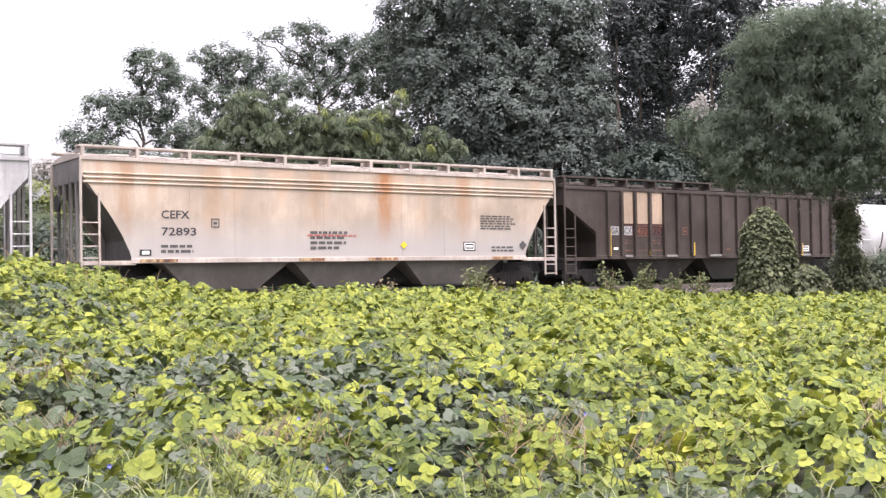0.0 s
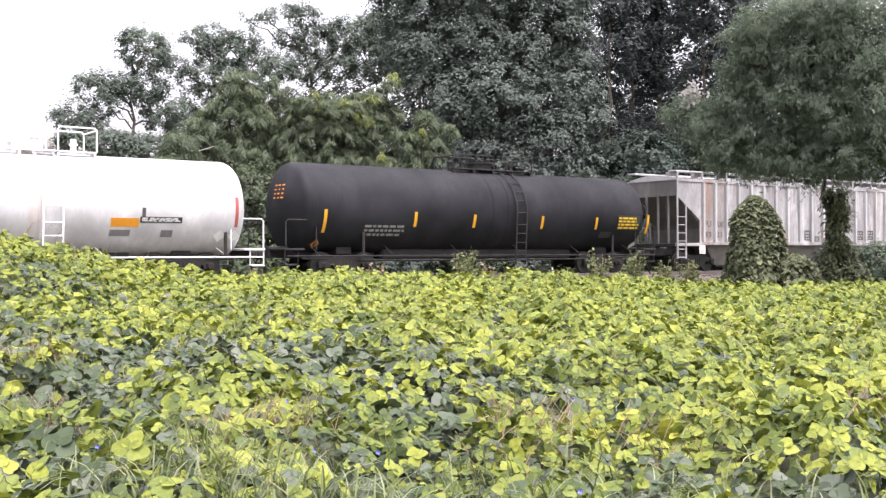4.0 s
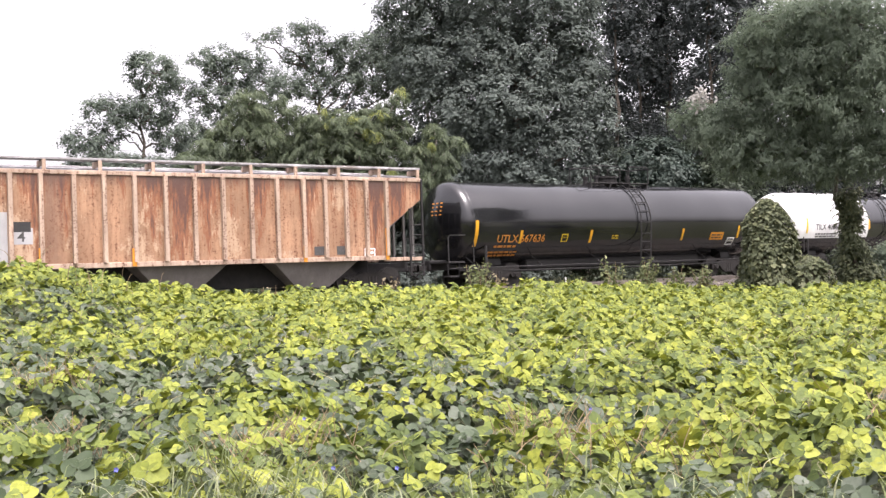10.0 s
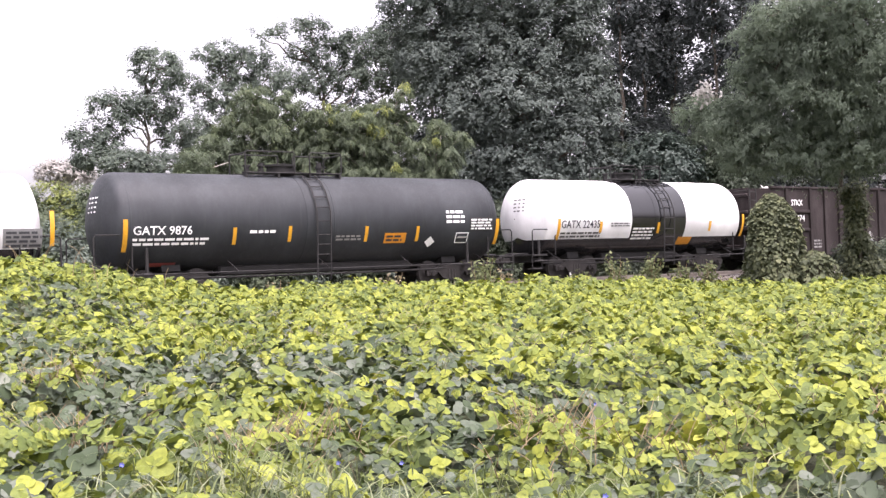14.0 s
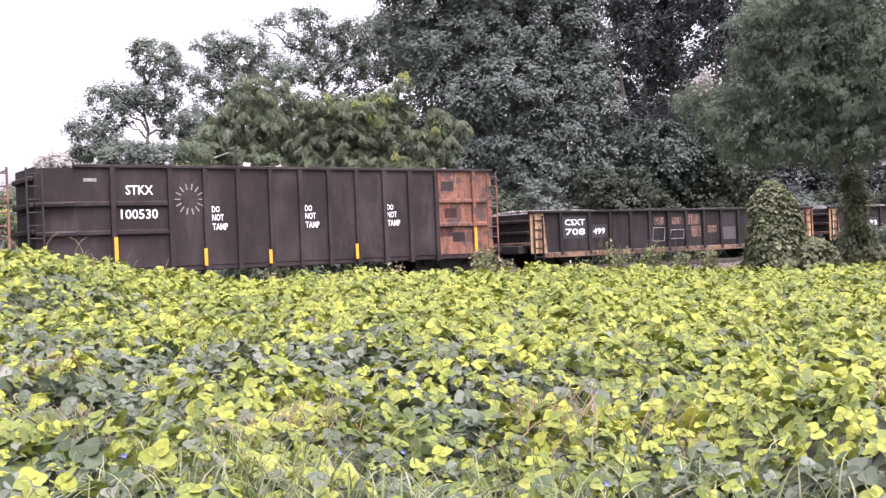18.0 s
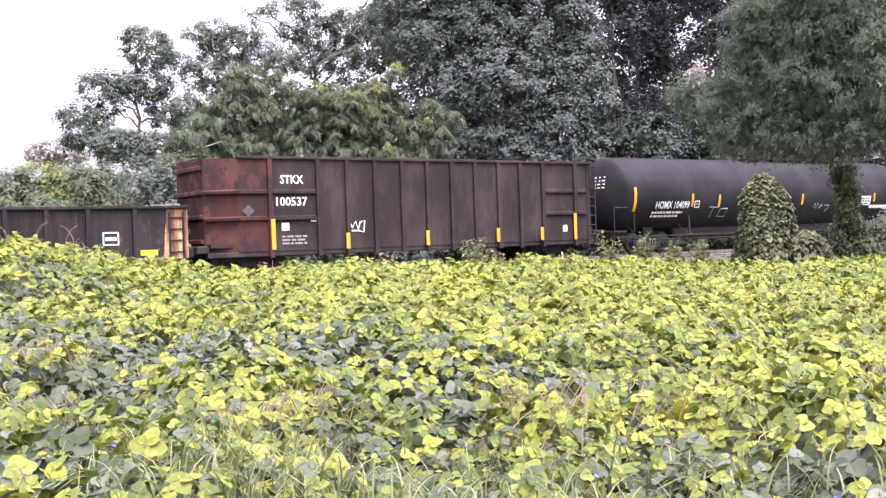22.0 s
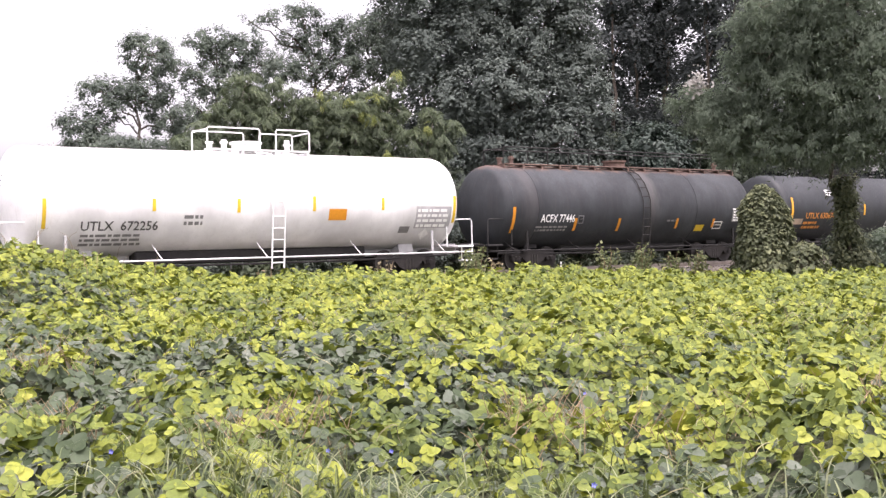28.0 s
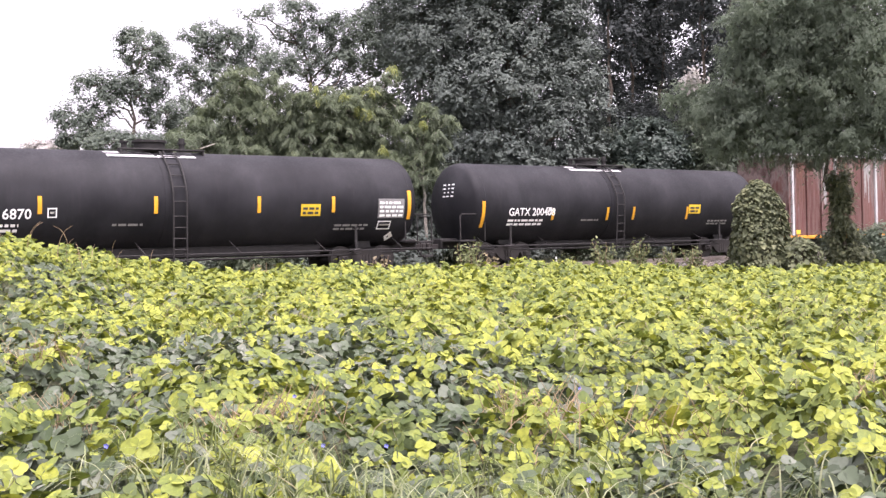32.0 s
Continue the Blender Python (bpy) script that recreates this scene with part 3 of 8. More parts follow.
            fm.add([(x, y, z), (x + 0.010 * math.cos(a - 0.5), y - 0.006, z + 0.010 * math.sin(a - 0.5)), (x + 0.014 * math.cos(a), y - 0.01, z + 0.014 * math.sin(a)), (x + 0.010 * math.cos(a + 0.5), y - 0.006, z + 0.010 * math.sin(a + 0.5))], [(0, 1, 2, 3)])
    tagged(new("blue_flowers", fm.mesh("blue_flowers", FLOWER, False)), "tiny blue flowers among the leaves", "flowers", kind="stuff")


undergrowth()
# ---- trees ----
SPRAY = [(0, 0, 0), (0.27, 0.42, 0.05), (0, 1, -0.06), (-0.27, 0.42, 0.05)]
SPRAY_F = [(0, 1, 2, 3)]
LONG = [(0, 0, 0), (0.15, 0.38, 0.04), (0, 1, -0.10), (-0.15, 0.38, 0.04)]


def frond(pairs=5):
    """A drooping feathered leaf: leaflets in pairs along a midrib, and one at the tip."""
    vs, fs = [], []
    for k in range(2 * pairs + 1):
        t = 0.16 + 0.8 * (k // 2) / pairs
        turn = 0.0 if k == 2 * pairs else (0.95 if k % 2 else -0.95)
        size = 0.36 * (1.0 - 0.35 * abs(t - 0.5))
        c, s = math.cos(turn), math.sin(turn)
        at = len(vs)
        for x, y, z in ((0, 0, 0), (0.2, 0.45, 0.03), (0, 1, -0.22), (-0.2, 0.45, 0.03)):
            px, py = (c * x - s * y) * size, (s * x + c * y) * size + t
            vs.append((px, py, z * size - 0.30 * t * t))
        fs.append((at, at + 1, at + 2, at + 3))
    return vs, fs


FROND, FROND_F = frond()


def bearing(az, dist, z=0.0):
    a = radians(az)
    return Vector((dist * math.sin(a), dist * math.cos(a), z))


def limb(mesh, p0, p1, r0, r1, rng, bend=0.12):
    p0, p1 = Vector(p0), Vector(p1)
    n = 5
    length = (p1 - p0).length
    pts = []
    for i in range(n + 1):
        t = i / n
        j = Vector(rng.normal(0, 1, 3)) * bend * length * 0.3 * math.sin(math.pi * t)
        pts.append(p0.lerp(p1, t) + j)
    mesh.tube(pts, r0, 6, r1)


def unit(v):
    return v / (np.linalg.norm(v, axis=-1, keepdims=True) + 1e-9)


def tree(name, label, az, dist, masses, leaf, material, seed, reach=0.5, twigs=9, per=9, cover=1.0, droop=0.15, fill=0.2, trunk=0.2, bark=None, group="", category="tree", base=0.0, shape=SPRAY, deep=0.8, fork=0.25, ragged=0.35, loose=0.22):
    """A tree at az degrees, dist metres. masses: the crown's parts as (az, elevation, half width, half height in degrees,
    distance). Each mass carries clumps on its outside; a clump is a tuft of twigs, and leaves crowd on their outer ends."""
    rng = np.random.default_rng(seed)
    foot = bearing(az, dist, base)
    root = thing(name, label, category, group, Matrix.Translation(foot))
    fronds = shape is FROND
    C = [bearing(a, d, EYE[2] + d * math.tan(radians(e))) - foot for a, e, ra, rz, d in masses]
    R = [Vector((d * math.tan(radians(ra)), max(0.35, d * math.tan(radians(ra)) * deep), d * math.tan(radians(rz)))) for a, e, ra, rz, d in masses]
    CN, RN = np.array([tuple(c) for c in C]), np.array([tuple(r) for r in R])
    # trunk up to the highest mass, a limb into each mass
    top = max(C, key=lambda c: c.z)
    mid = Vector((sum(c.x for c in C) / len(C), sum(c.y for c in C) / len(C), 0))
    spine = [Vector((0, 0, -0.4)), Vector((mid.x * 0.25, mid.y * 0.25, top.z * 0.4)), Vector((mid.x * 0.7 + top.x * 0.1, mid.y * 0.7, top.z * 0.72)), Vector(top)]
    wood = Mesh()
    girth = [trunk, trunk * 0.72, trunk * 0.42, 0.02]
    for i in range(3):
        limb(wood, spine[i], spine[i + 1], girth[i], girth[i + 1], rng, 0.10)
    P, A, S = [], [], []
    for i, (c, r) in enumerate(zip(C, R)):
        h = min(max(fork, (c.z - abs(c.x) * 0.5) / max(top.z, 0.1)), 0.9)
        start = spine[0].lerp(spine[1], h / 0.4) if h < 0.4 else spine[1].lerp(spine[2], (h - 0.4) / 0.32) if h < 0.72 else spine[2].lerp(spine[3], (h - 0.72) / 0.28)
        limb(wood, start * 0.94, c, max(0.025, trunk * 0.34), 0.022, rng, 0.22)
        p = 1.6
        area = 4 * math.pi * (((r.x * r.y) ** p + (r.x * r.z) ** p + (r.y * r.z) ** p) / 3) ** (1 / p)
        k = max(4, int(area * cover / (1.6 * reach * reach)))
        d = unit(rng.normal(size=(k, 3)))
        q = CN[i] + d * RN[i] * rng.uniform(0.55, 1.02, (k, 1)) ** 0.6
        far = (np.linalg.norm((q[:, None, :] - CN[None]) / RN[None], axis=2) + np.where(np.arange(len(C)) == i, 9, 0)[None]).min(axis=1)
        pick = far > 0.62
        q, d = q[pick], d[pick]
        if not len(q):
            continue
        k = len(q)
        for e in q[: max(3, k // 6)]:
            limb(wood, c, Vector(e), 0.022, 0.007, rng, 0.3)
        way = unit(d[:, None, :] * 0.8 + unit(rng.normal(size=(k, twigs, 3))) * 1.0 + np.array([0, 0, 0.25]))
        far = reach * rng.lognormal(0, ragged, (k, twigs, 1)) * rng.uniform(0.7, 1.25, (k, 1, 1))
        if fronds:
            pos = q[:, None, :] + way * far * 0.3
            flat = unit(way * np.array([1, 1, 0.15]))
            nor = flat * rng.uniform(0.2, 1.5, (k, twigs, 1)) + np.array([0, -0.05, 0.8]) + rng.normal(0, 0.35, (k, twigs, 3))
            P.append(pos.reshape(-1, 3)), A.append(nor.reshape(-1, 3))
        else:
            t = rng.uniform(0.15, 1.0, (k, twigs, per, 1)) ** 0.7
            pos = q[:, None, None, :] + way[:, :, None, :] * far[:, :, None, :] * t + rng.normal(0, leaf * 0.55, (k, twigs, per, 3))
            pos[..., 2] -= (droop * far[:, :, None, :] * t * t)[..., 0]
            nor = way[:, :, None, :] * 0.55 + d[:, None, None, :] * 0.25 + rng.normal(0, loose, pos.shape) + np.array([0.0, -0.1, 0.6])
            P.append(pos.reshape(-1, 3)), A.append(nor.reshape(-1, 3))
        S.append(leaf * rng.lognormal(0, 0.25, len(P[-1])))
    P, A, S = np.concatenate(P), np.concatenate(A), np.concatenate(S)
    keep = P[:, 2] > 0.0 - base * 0.5
    part("trunk", wood, bark or BARK, root, "grey-brown trunk and limbs")
    part("crown", scatter("crown", shape, FROND_F if fronds else SPRAY_F, P[keep], A[keep], S[keep], material, seed, spin=not fronds and droop < 0.3), material, root)
    if fill:
        # larger leaves added within the crown to block light through it
        P, A = [], []
        for c, r in zip(CN, RN):
            n = int(fill * 260 * (r[0] * r[1] * r[2]) ** 0.667)
            d = unit(rng.normal(size=(n, 3)))
            P.append(c + d * rng.uniform(0.1, 0.8, (n, 1)) * r), A.append(d + rng.normal(size=(n, 3)) * 0.6)
        P, A = np.concatenate(P), np.concatenate(A)
        part("inner_leaves", scatter("inner_leaves", SPRAY, SPRAY_F, P, A, 0.3 * rng.lognormal(0, 0.2, len(P)), material, seed + 1), material, root)
    return root


def trees():
    # thin trees against the sky
    tree("tree", "slender dark green tree with sky showing through its crown", -14.56, 52.2, [(-14.86, 10.39, 1.42, 0.99, 52.2), (-15.30, 10.93, 0.64, 0.43, 52.1), (-17.24, 8.52, 1.00, 0.65, 51.6), (-18.45, 7.11, 0.94, 0.51, 51.3), (-16.26, 8.70, 0.71, 0.43, 51.8), (-15.08, 8.51, 1.14, 0.78, 52.1), (-13.91, 7.31, 1.06, 0.99, 52.4), (-14.35, 8.48, 0.71, 0.50, 52.3), (-13.11, 6.50, 0.77, 0.56, 52.6), (-16.71, 7.63, 0.64, 0.50, 51.7), (-17.61, 6.71, 0.79, 0.50, 51.5), (-18.45, 6.08, 0.79, 0.58, 51.3), (-16.94, 5.60, 1.86, 0.57, 51.7), (-15.01, 5.41, 1.99, 0.64, 52.1)], 0.13, MIDGREEN, 11, reach=0.34, twigs=8, per=7, fill=0.0, trunk=0.15, cover=1.1)
    tree("tree", "tall light-crowned tree rising behind the line", -12.10, 55.6, [(-12.31, 11.01, 0.77, 0.49, 55.6), (-11.45, 11.34, 0.77, 0.49, 55.8), (-13.33, 9.67, 0.56, 0.35, 55.4), (-12.24, 9.12, 0.98, 0.84, 55.6), (-12.53, 7.77, 0.56, 0.63, 55.5), (-11.31, 9.96, 0.77, 0.56, 55.8), (-10.53, 10.58, 0.98, 0.63, 56.0), (-9.75, 11.13, 0.76, 0.56, 56.1), (-11.17, 8.09, 0.70, 0.56, 55.8), (-11.95, 6.69, 0.91, 0.77, 55.7), (-9.18, 9.96, 1.04, 0.83, 56.2), (-9.89, 8.76, 1.11, 0.90, 56.1)], 0.13, MIDGREEN, 12, reach=0.34, twigs=8, per=7, fill=0.0, trunk=0.16, cover=1.05)
    tree("tree", "airy tall tree with fine leaves against the sky", -7.78, 62.2, [(-9.68, 12.14, 0.28, 0.21, 61.9), (-8.69, 12.40, 0.55, 0.28, 62.1), (-6.95, 12.49, 0.90, 0.62, 62.3), (-5.63, 11.95, 0.76, 0.55, 62.5), (-7.50, 11.27, 0.76, 0.48, 62.3), (-6.04, 11.02, 1.03, 0.62, 62.5), (-8.13, 9.86, 1.04, 0.62, 62.2), (-6.74, 9.82, 1.10, 0.76, 62.4), (-4.18, 11.56, 1.10, 0.89, 62.7), (-4.94, 10.00, 1.10, 0.76, 62.6), (-2.26, 11.89, 1.37, 0.96, 62.8), (-3.42, 10.19, 1.37, 1.10, 62.7), (-1.44, 10.32, 1.37, 1.37, 62.8)], 0.14, MIDGREEN, 13, reach=0.40, twigs=8, per=7, fill=0.05, trunk=0.2, cover=1.2)
    # light green trees with feathered leaves before the big one
    tree("tree", "light green young tree with feathery leaves", -9.26, 48.3, [(-10.10, 8.70, 1.04, 1.04, 48.1), (-11.17, 7.23, 1.05, 0.84, 48.0), (-9.68, 6.92, 1.39, 1.18, 48.2), (-12.10, 6.26, 1.26, 0.77, 47.8), (-8.34, 7.87, 1.18, 1.38, 48.4), (-10.31, 5.31, 2.02, 0.91, 48.1), (-13.25, 5.79, 0.77, 0.56, 46.2), (-8.20, 5.69, 1.38, 1.18, 48.4), (-12.89, 4.65, 1.83, 0.77, 47.6)], 0.35, SUMAC, 14, reach=0.38, twigs=10, cover=1.0, fill=0.5, trunk=0.12, shape=FROND, bark=PALEBARK)
    young = tree("tree", "broad young tree with bright yellow-green shoots", -5.08, 48.0, [(-5.21, 7.40, 2.20, 1.10, 48.0), (-6.53, 7.35, 1.17, 0.96, 47.9), (-3.91, 7.80, 1.03, 0.82, 48.1), (-5.56, 5.87, 2.34, 1.38, 48.0), (-3.08, 6.19, 1.30, 1.37, 48.2), (-4.73, 4.34, 2.61, 1.44, 48.1), (-2.05, 9.12, 0.41, 0.55, 48.2), (-3.01, 8.36, 0.62, 0.48, 48.2), (-2.19, 7.72, 0.75, 0.68, 48.2), (-6.95, 4.98, 1.24, 1.17, 47.8)], 0.35, SUMAC, 15, reach=0.38, twigs=10, cover=1.0, fill=0.5, trunk=0.13, shape=FROND, bark=PALEBARK)
    tree("tree", "greyish light green sapling with drooping fronds", -0.48, 47.5, [(-0.21, 7.02, 0.75, 0.68, 47.5), (-1.03, 5.91, 0.89, 0.82, 47.5), (0.00, 5.49, 0.75, 1.03, 47.5), (-0.96, 3.98, 1.37, 1.16, 47.5), (-1.92, 4.32, 1.10, 0.82, 47.5), (0.75, 6.60, 0.48, 0.34, 47.5)], 0.35, SUMAC, 19, reach=0.38, twigs=10, cover=1.0, fill=0.4, trunk=0.09, shape=FROND, bark=PALEBARK)
    rng = np.random.default_rng(21)
    P, A = [], []
    for az, el in [(-6.18, 8.54), (-4.59, 8.09), (-3.08, 8.29), (-2.05, 9.54), (-3.22, 7.17), (-2.60, 5.22), (-1.85, 4.46), (-0.55, 6.60), (-3.97, 7.45), (-5.77, 8.04)]:
        a = rng.uniform(0, 6.28, 9)
        P.append(np.array(bearing(az, 46.8, EYE[2] + 46.8 * math.tan(radians(el))) - young.matrix_world.translation) + rng.normal(0, 0.10, (9, 3)))
        A.append(np.stack([np.cos(a), np.sin(a), rng.uniform(0.5, 1.5, 9)], 1))
    P, A = np.concatenate(P), np.concatenate(A)
    tips = part("young_leaves", scatter("young_leaves", FROND, FROND_F, P, A, rng.uniform(0.26, 0.42, len(P)), SHOOT, 402, spin=False), SHOOT, young, "bright yellow-green young leaves")
    tagged(tips, kind="stuff")
    # the big dark tree in the middle
    tree("tree", "large dense dark green tree behind the train", 4.53, 58.3, [(-0.21, 11.17, 2.33, 1.98, 58.5), (2.46, 11.61, 2.53, 2.33, 58.4), (5.63, 10.87, 2.54, 2.34, 58.2), (7.22, 11.34, 1.38, 1.73, 58.0), (7.78, 8.99, 1.31, 1.73, 57.9), (8.48, 6.75, 1.04, 1.18, 57.8), (4.04, 8.37, 3.16, 2.33, 58.3), (1.03, 8.48, 2.33, 1.98, 58.5), (6.81, 6.02, 1.93, 1.72, 58.0), (3.29, 5.57, 2.60, 1.71, 58.4), (1.30, 4.39, 1.98, 1.71, 58.5), (5.21, 3.72, 2.34, 1.37, 58.2), (7.92, 4.02, 1.38, 1.38, 57.9), (0.07, 3.01, 1.71, 1.09, 58.5), (3.22, 14.00, 3.49, 1.71, 58.4), (6.46, 13.49, 2.34, 1.38, 58.1), (-0.75, 13.54, 2.33, 1.71, 58.5)], 0.17, OAK, 16, reach=0.55, twigs=9, per=9, cover=1.15, fill=0.6, trunk=0.42, deep=0.75)
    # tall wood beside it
    # deep shade of this wood is put into its dark leaf colour
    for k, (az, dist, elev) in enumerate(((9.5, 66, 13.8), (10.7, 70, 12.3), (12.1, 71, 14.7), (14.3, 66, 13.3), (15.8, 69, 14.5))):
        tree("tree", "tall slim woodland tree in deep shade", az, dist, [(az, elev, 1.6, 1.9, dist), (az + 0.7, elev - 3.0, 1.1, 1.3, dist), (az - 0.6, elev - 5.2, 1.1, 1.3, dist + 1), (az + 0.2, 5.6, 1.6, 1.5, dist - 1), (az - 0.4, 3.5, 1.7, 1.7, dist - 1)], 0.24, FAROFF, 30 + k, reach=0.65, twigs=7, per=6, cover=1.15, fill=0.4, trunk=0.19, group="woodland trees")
    tree("shrub", "bluish-green shrub in the shade under the tall wood", 11.03, 58.7, [(11.31, 5.19, 1.61, 0.84, 58.7), (10.17, 4.53, 1.25, 0.84, 58.9), (12.31, 4.43, 0.98, 0.77, 58.4), (11.10, 3.71, 1.82, 0.91, 58.7)], 0.2, TEAL, 35, reach=0.45, cover=1.1, fill=0.4, trunk=0.06, category="shrub")
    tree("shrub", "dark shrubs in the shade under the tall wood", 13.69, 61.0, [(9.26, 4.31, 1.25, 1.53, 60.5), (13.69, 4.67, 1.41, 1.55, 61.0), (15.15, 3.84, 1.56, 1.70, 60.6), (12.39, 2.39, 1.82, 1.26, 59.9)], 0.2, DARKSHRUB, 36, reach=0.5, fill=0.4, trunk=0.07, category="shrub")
    # the willowy tree that hangs over the line
    willow = tree("tree", "broad grey-green tree hanging before the train", 20.76, 42.4, [(13.40, 7.30, 1.27, 0.49, 41.2), (14.64, 6.69, 1.42, 0.78, 40.9), (16.26, 10.09, 1.36, 1.36, 40.6), (17.99, 9.96, 2.02, 1.73, 40.3), (19.83, 9.76, 2.04, 1.75, 39.9), (21.87, 9.57, 2.06, 2.06, 39.4), (16.56, 8.06, 1.72, 1.36, 40.6), (18.83, 7.64, 2.31, 1.74, 40.1), (21.23, 7.14, 2.05, 1.76, 39.5), (15.23, 5.49, 1.21, 0.71, 40.8), (17.16, 5.47, 2.01, 1.36, 40.4), (19.29, 5.02, 1.81, 1.31, 40.0), (21.39, 4.85, 1.76, 1.10, 39.5), (18.45, 11.55, 2.45, 1.16, 40.2), (21.16, 11.79, 2.79, 1.47, 39.6), (15.60, 4.56, 0.93, 0.36, 40.8), (23.30, 7.83, 1.86, 2.75, 39.1), (23.38, 4.76, 1.49, 1.19, 39.0)], 0.11, WILLOW, 17, reach=0.40, twigs=10, per=12, cover=1.3, droop=0.3, fill=0.9, trunk=0.10, shape=LONG, ragged=0.3, loose=0.16, fork=0.62)
    tip = np.array(bearing(13.69, 38.3, EYE[2] + 38.3 * math.tan(radians(8.24))) - willow.matrix_world.translation)
    me = scatter("dead_leaves", SPRAY, SPRAY_F, tip + rng.normal(0, 1, (170, 3)) * np.array([0.17, 0.12, 0.20]), rng.normal(0, 1, (170, 3)) + np.array([0, -0.8, 0.3]), rng.uniform(0.1, 0.2, 170), DEADLEAF, 6)
    part("dead_leaves", me, DEADLEAF, willow, "tuft of pale dead leaves")
    tree("vine_column", "dark vine-hung trunk under the overhanging tree", 20.92, 41.3, [(20.80, 2.55, 0.34, 0.9, 41.3), (20.84, 1.31, 0.36, 1.1, 41.3), (20.84, -0.07, 0.46, 1.17, 41.3), (21.08, -1.10, 0.9, 0.51, 41.2)], 0.15, VINE, 18, reach=0.22, twigs=8, per=6, cover=1.1, droop=0.3, fill=0.5, trunk=0.09, base=-0.4, category="vines")
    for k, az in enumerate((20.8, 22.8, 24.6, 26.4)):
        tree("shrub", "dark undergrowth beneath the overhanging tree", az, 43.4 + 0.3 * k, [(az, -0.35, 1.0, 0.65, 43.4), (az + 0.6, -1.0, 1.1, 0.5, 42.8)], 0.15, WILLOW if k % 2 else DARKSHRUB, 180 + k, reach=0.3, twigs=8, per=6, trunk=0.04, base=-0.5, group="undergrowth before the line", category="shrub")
    # woods behind, so that no bare horizon shows
    rng = np.random.default_rng(77)
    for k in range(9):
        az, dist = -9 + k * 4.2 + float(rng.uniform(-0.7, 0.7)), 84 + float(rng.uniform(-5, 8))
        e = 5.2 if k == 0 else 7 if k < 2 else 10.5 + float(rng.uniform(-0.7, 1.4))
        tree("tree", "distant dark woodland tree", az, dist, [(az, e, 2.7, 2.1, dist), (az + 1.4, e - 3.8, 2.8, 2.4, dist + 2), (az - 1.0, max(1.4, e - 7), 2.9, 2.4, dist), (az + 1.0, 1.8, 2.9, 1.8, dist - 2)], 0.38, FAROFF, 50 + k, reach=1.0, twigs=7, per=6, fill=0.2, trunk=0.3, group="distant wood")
    for k, (az, e) in enumerate(((-27.3, 3.8), (-24.4, 3.9), (-21.7, 4.0), (-20.3, 4.3), (-18.9, 4.1), (-17.2, 4.5))):
        tree("tree", "low pale green trees beyond the line", az, 62 + k, [(az, e - 0.65, 1.3, 0.8, 62 + k), (az + 0.7, 2.1, 1.7, 1.1, 61 + k), (az - 0.8, 1.5, 1.4, 1.3, 61 + k)], 0.2, SHOOT if k in (1, 3) else SUMAC, 70 + k, reach=0.5, twigs=8, per=6, fill=0.3, trunk=0.1, group="low far trees")
    tree("tree", "pale grey distant trees on the horizon", -19.91, 103.1, [(-19.91, 5.18, 1.09, 0.44, 103.1), (-18.98, 5.01, 0.94, 0.36, 103.6)], 0.3, PALEFAR, 79, reach=0.6, twigs=8, per=6, trunk=0.15, group="low far trees")
    # shrubs along the far side of the line
    for k, az in enumerate(np.arange(-24, 27, 2.1)):
        az = float(az + rng.uniform(-0.6, 0.6))
        dist = TRACK / math.cos(radians(az + TURN)) + 7.0 + float(rng.uniform(0, 2.4))
        e = 2.6 if az < -19.5 else float(rng.uniform(4.0, 5.0)) if az < -6 else float(rng.uniform(3.0, 4.3)) if az < 10 else float(rng.uniform(1.8, 2.5))
        # from the middle rightwards, shade is put in as darker leaves
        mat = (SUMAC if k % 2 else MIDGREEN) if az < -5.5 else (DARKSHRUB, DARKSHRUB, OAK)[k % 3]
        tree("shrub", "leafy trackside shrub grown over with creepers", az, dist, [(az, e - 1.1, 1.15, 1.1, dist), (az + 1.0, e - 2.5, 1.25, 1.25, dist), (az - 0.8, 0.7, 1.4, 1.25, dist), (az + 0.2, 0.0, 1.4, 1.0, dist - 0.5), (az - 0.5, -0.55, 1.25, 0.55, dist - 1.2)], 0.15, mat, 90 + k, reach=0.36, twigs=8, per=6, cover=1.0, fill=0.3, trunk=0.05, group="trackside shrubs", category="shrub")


trees()


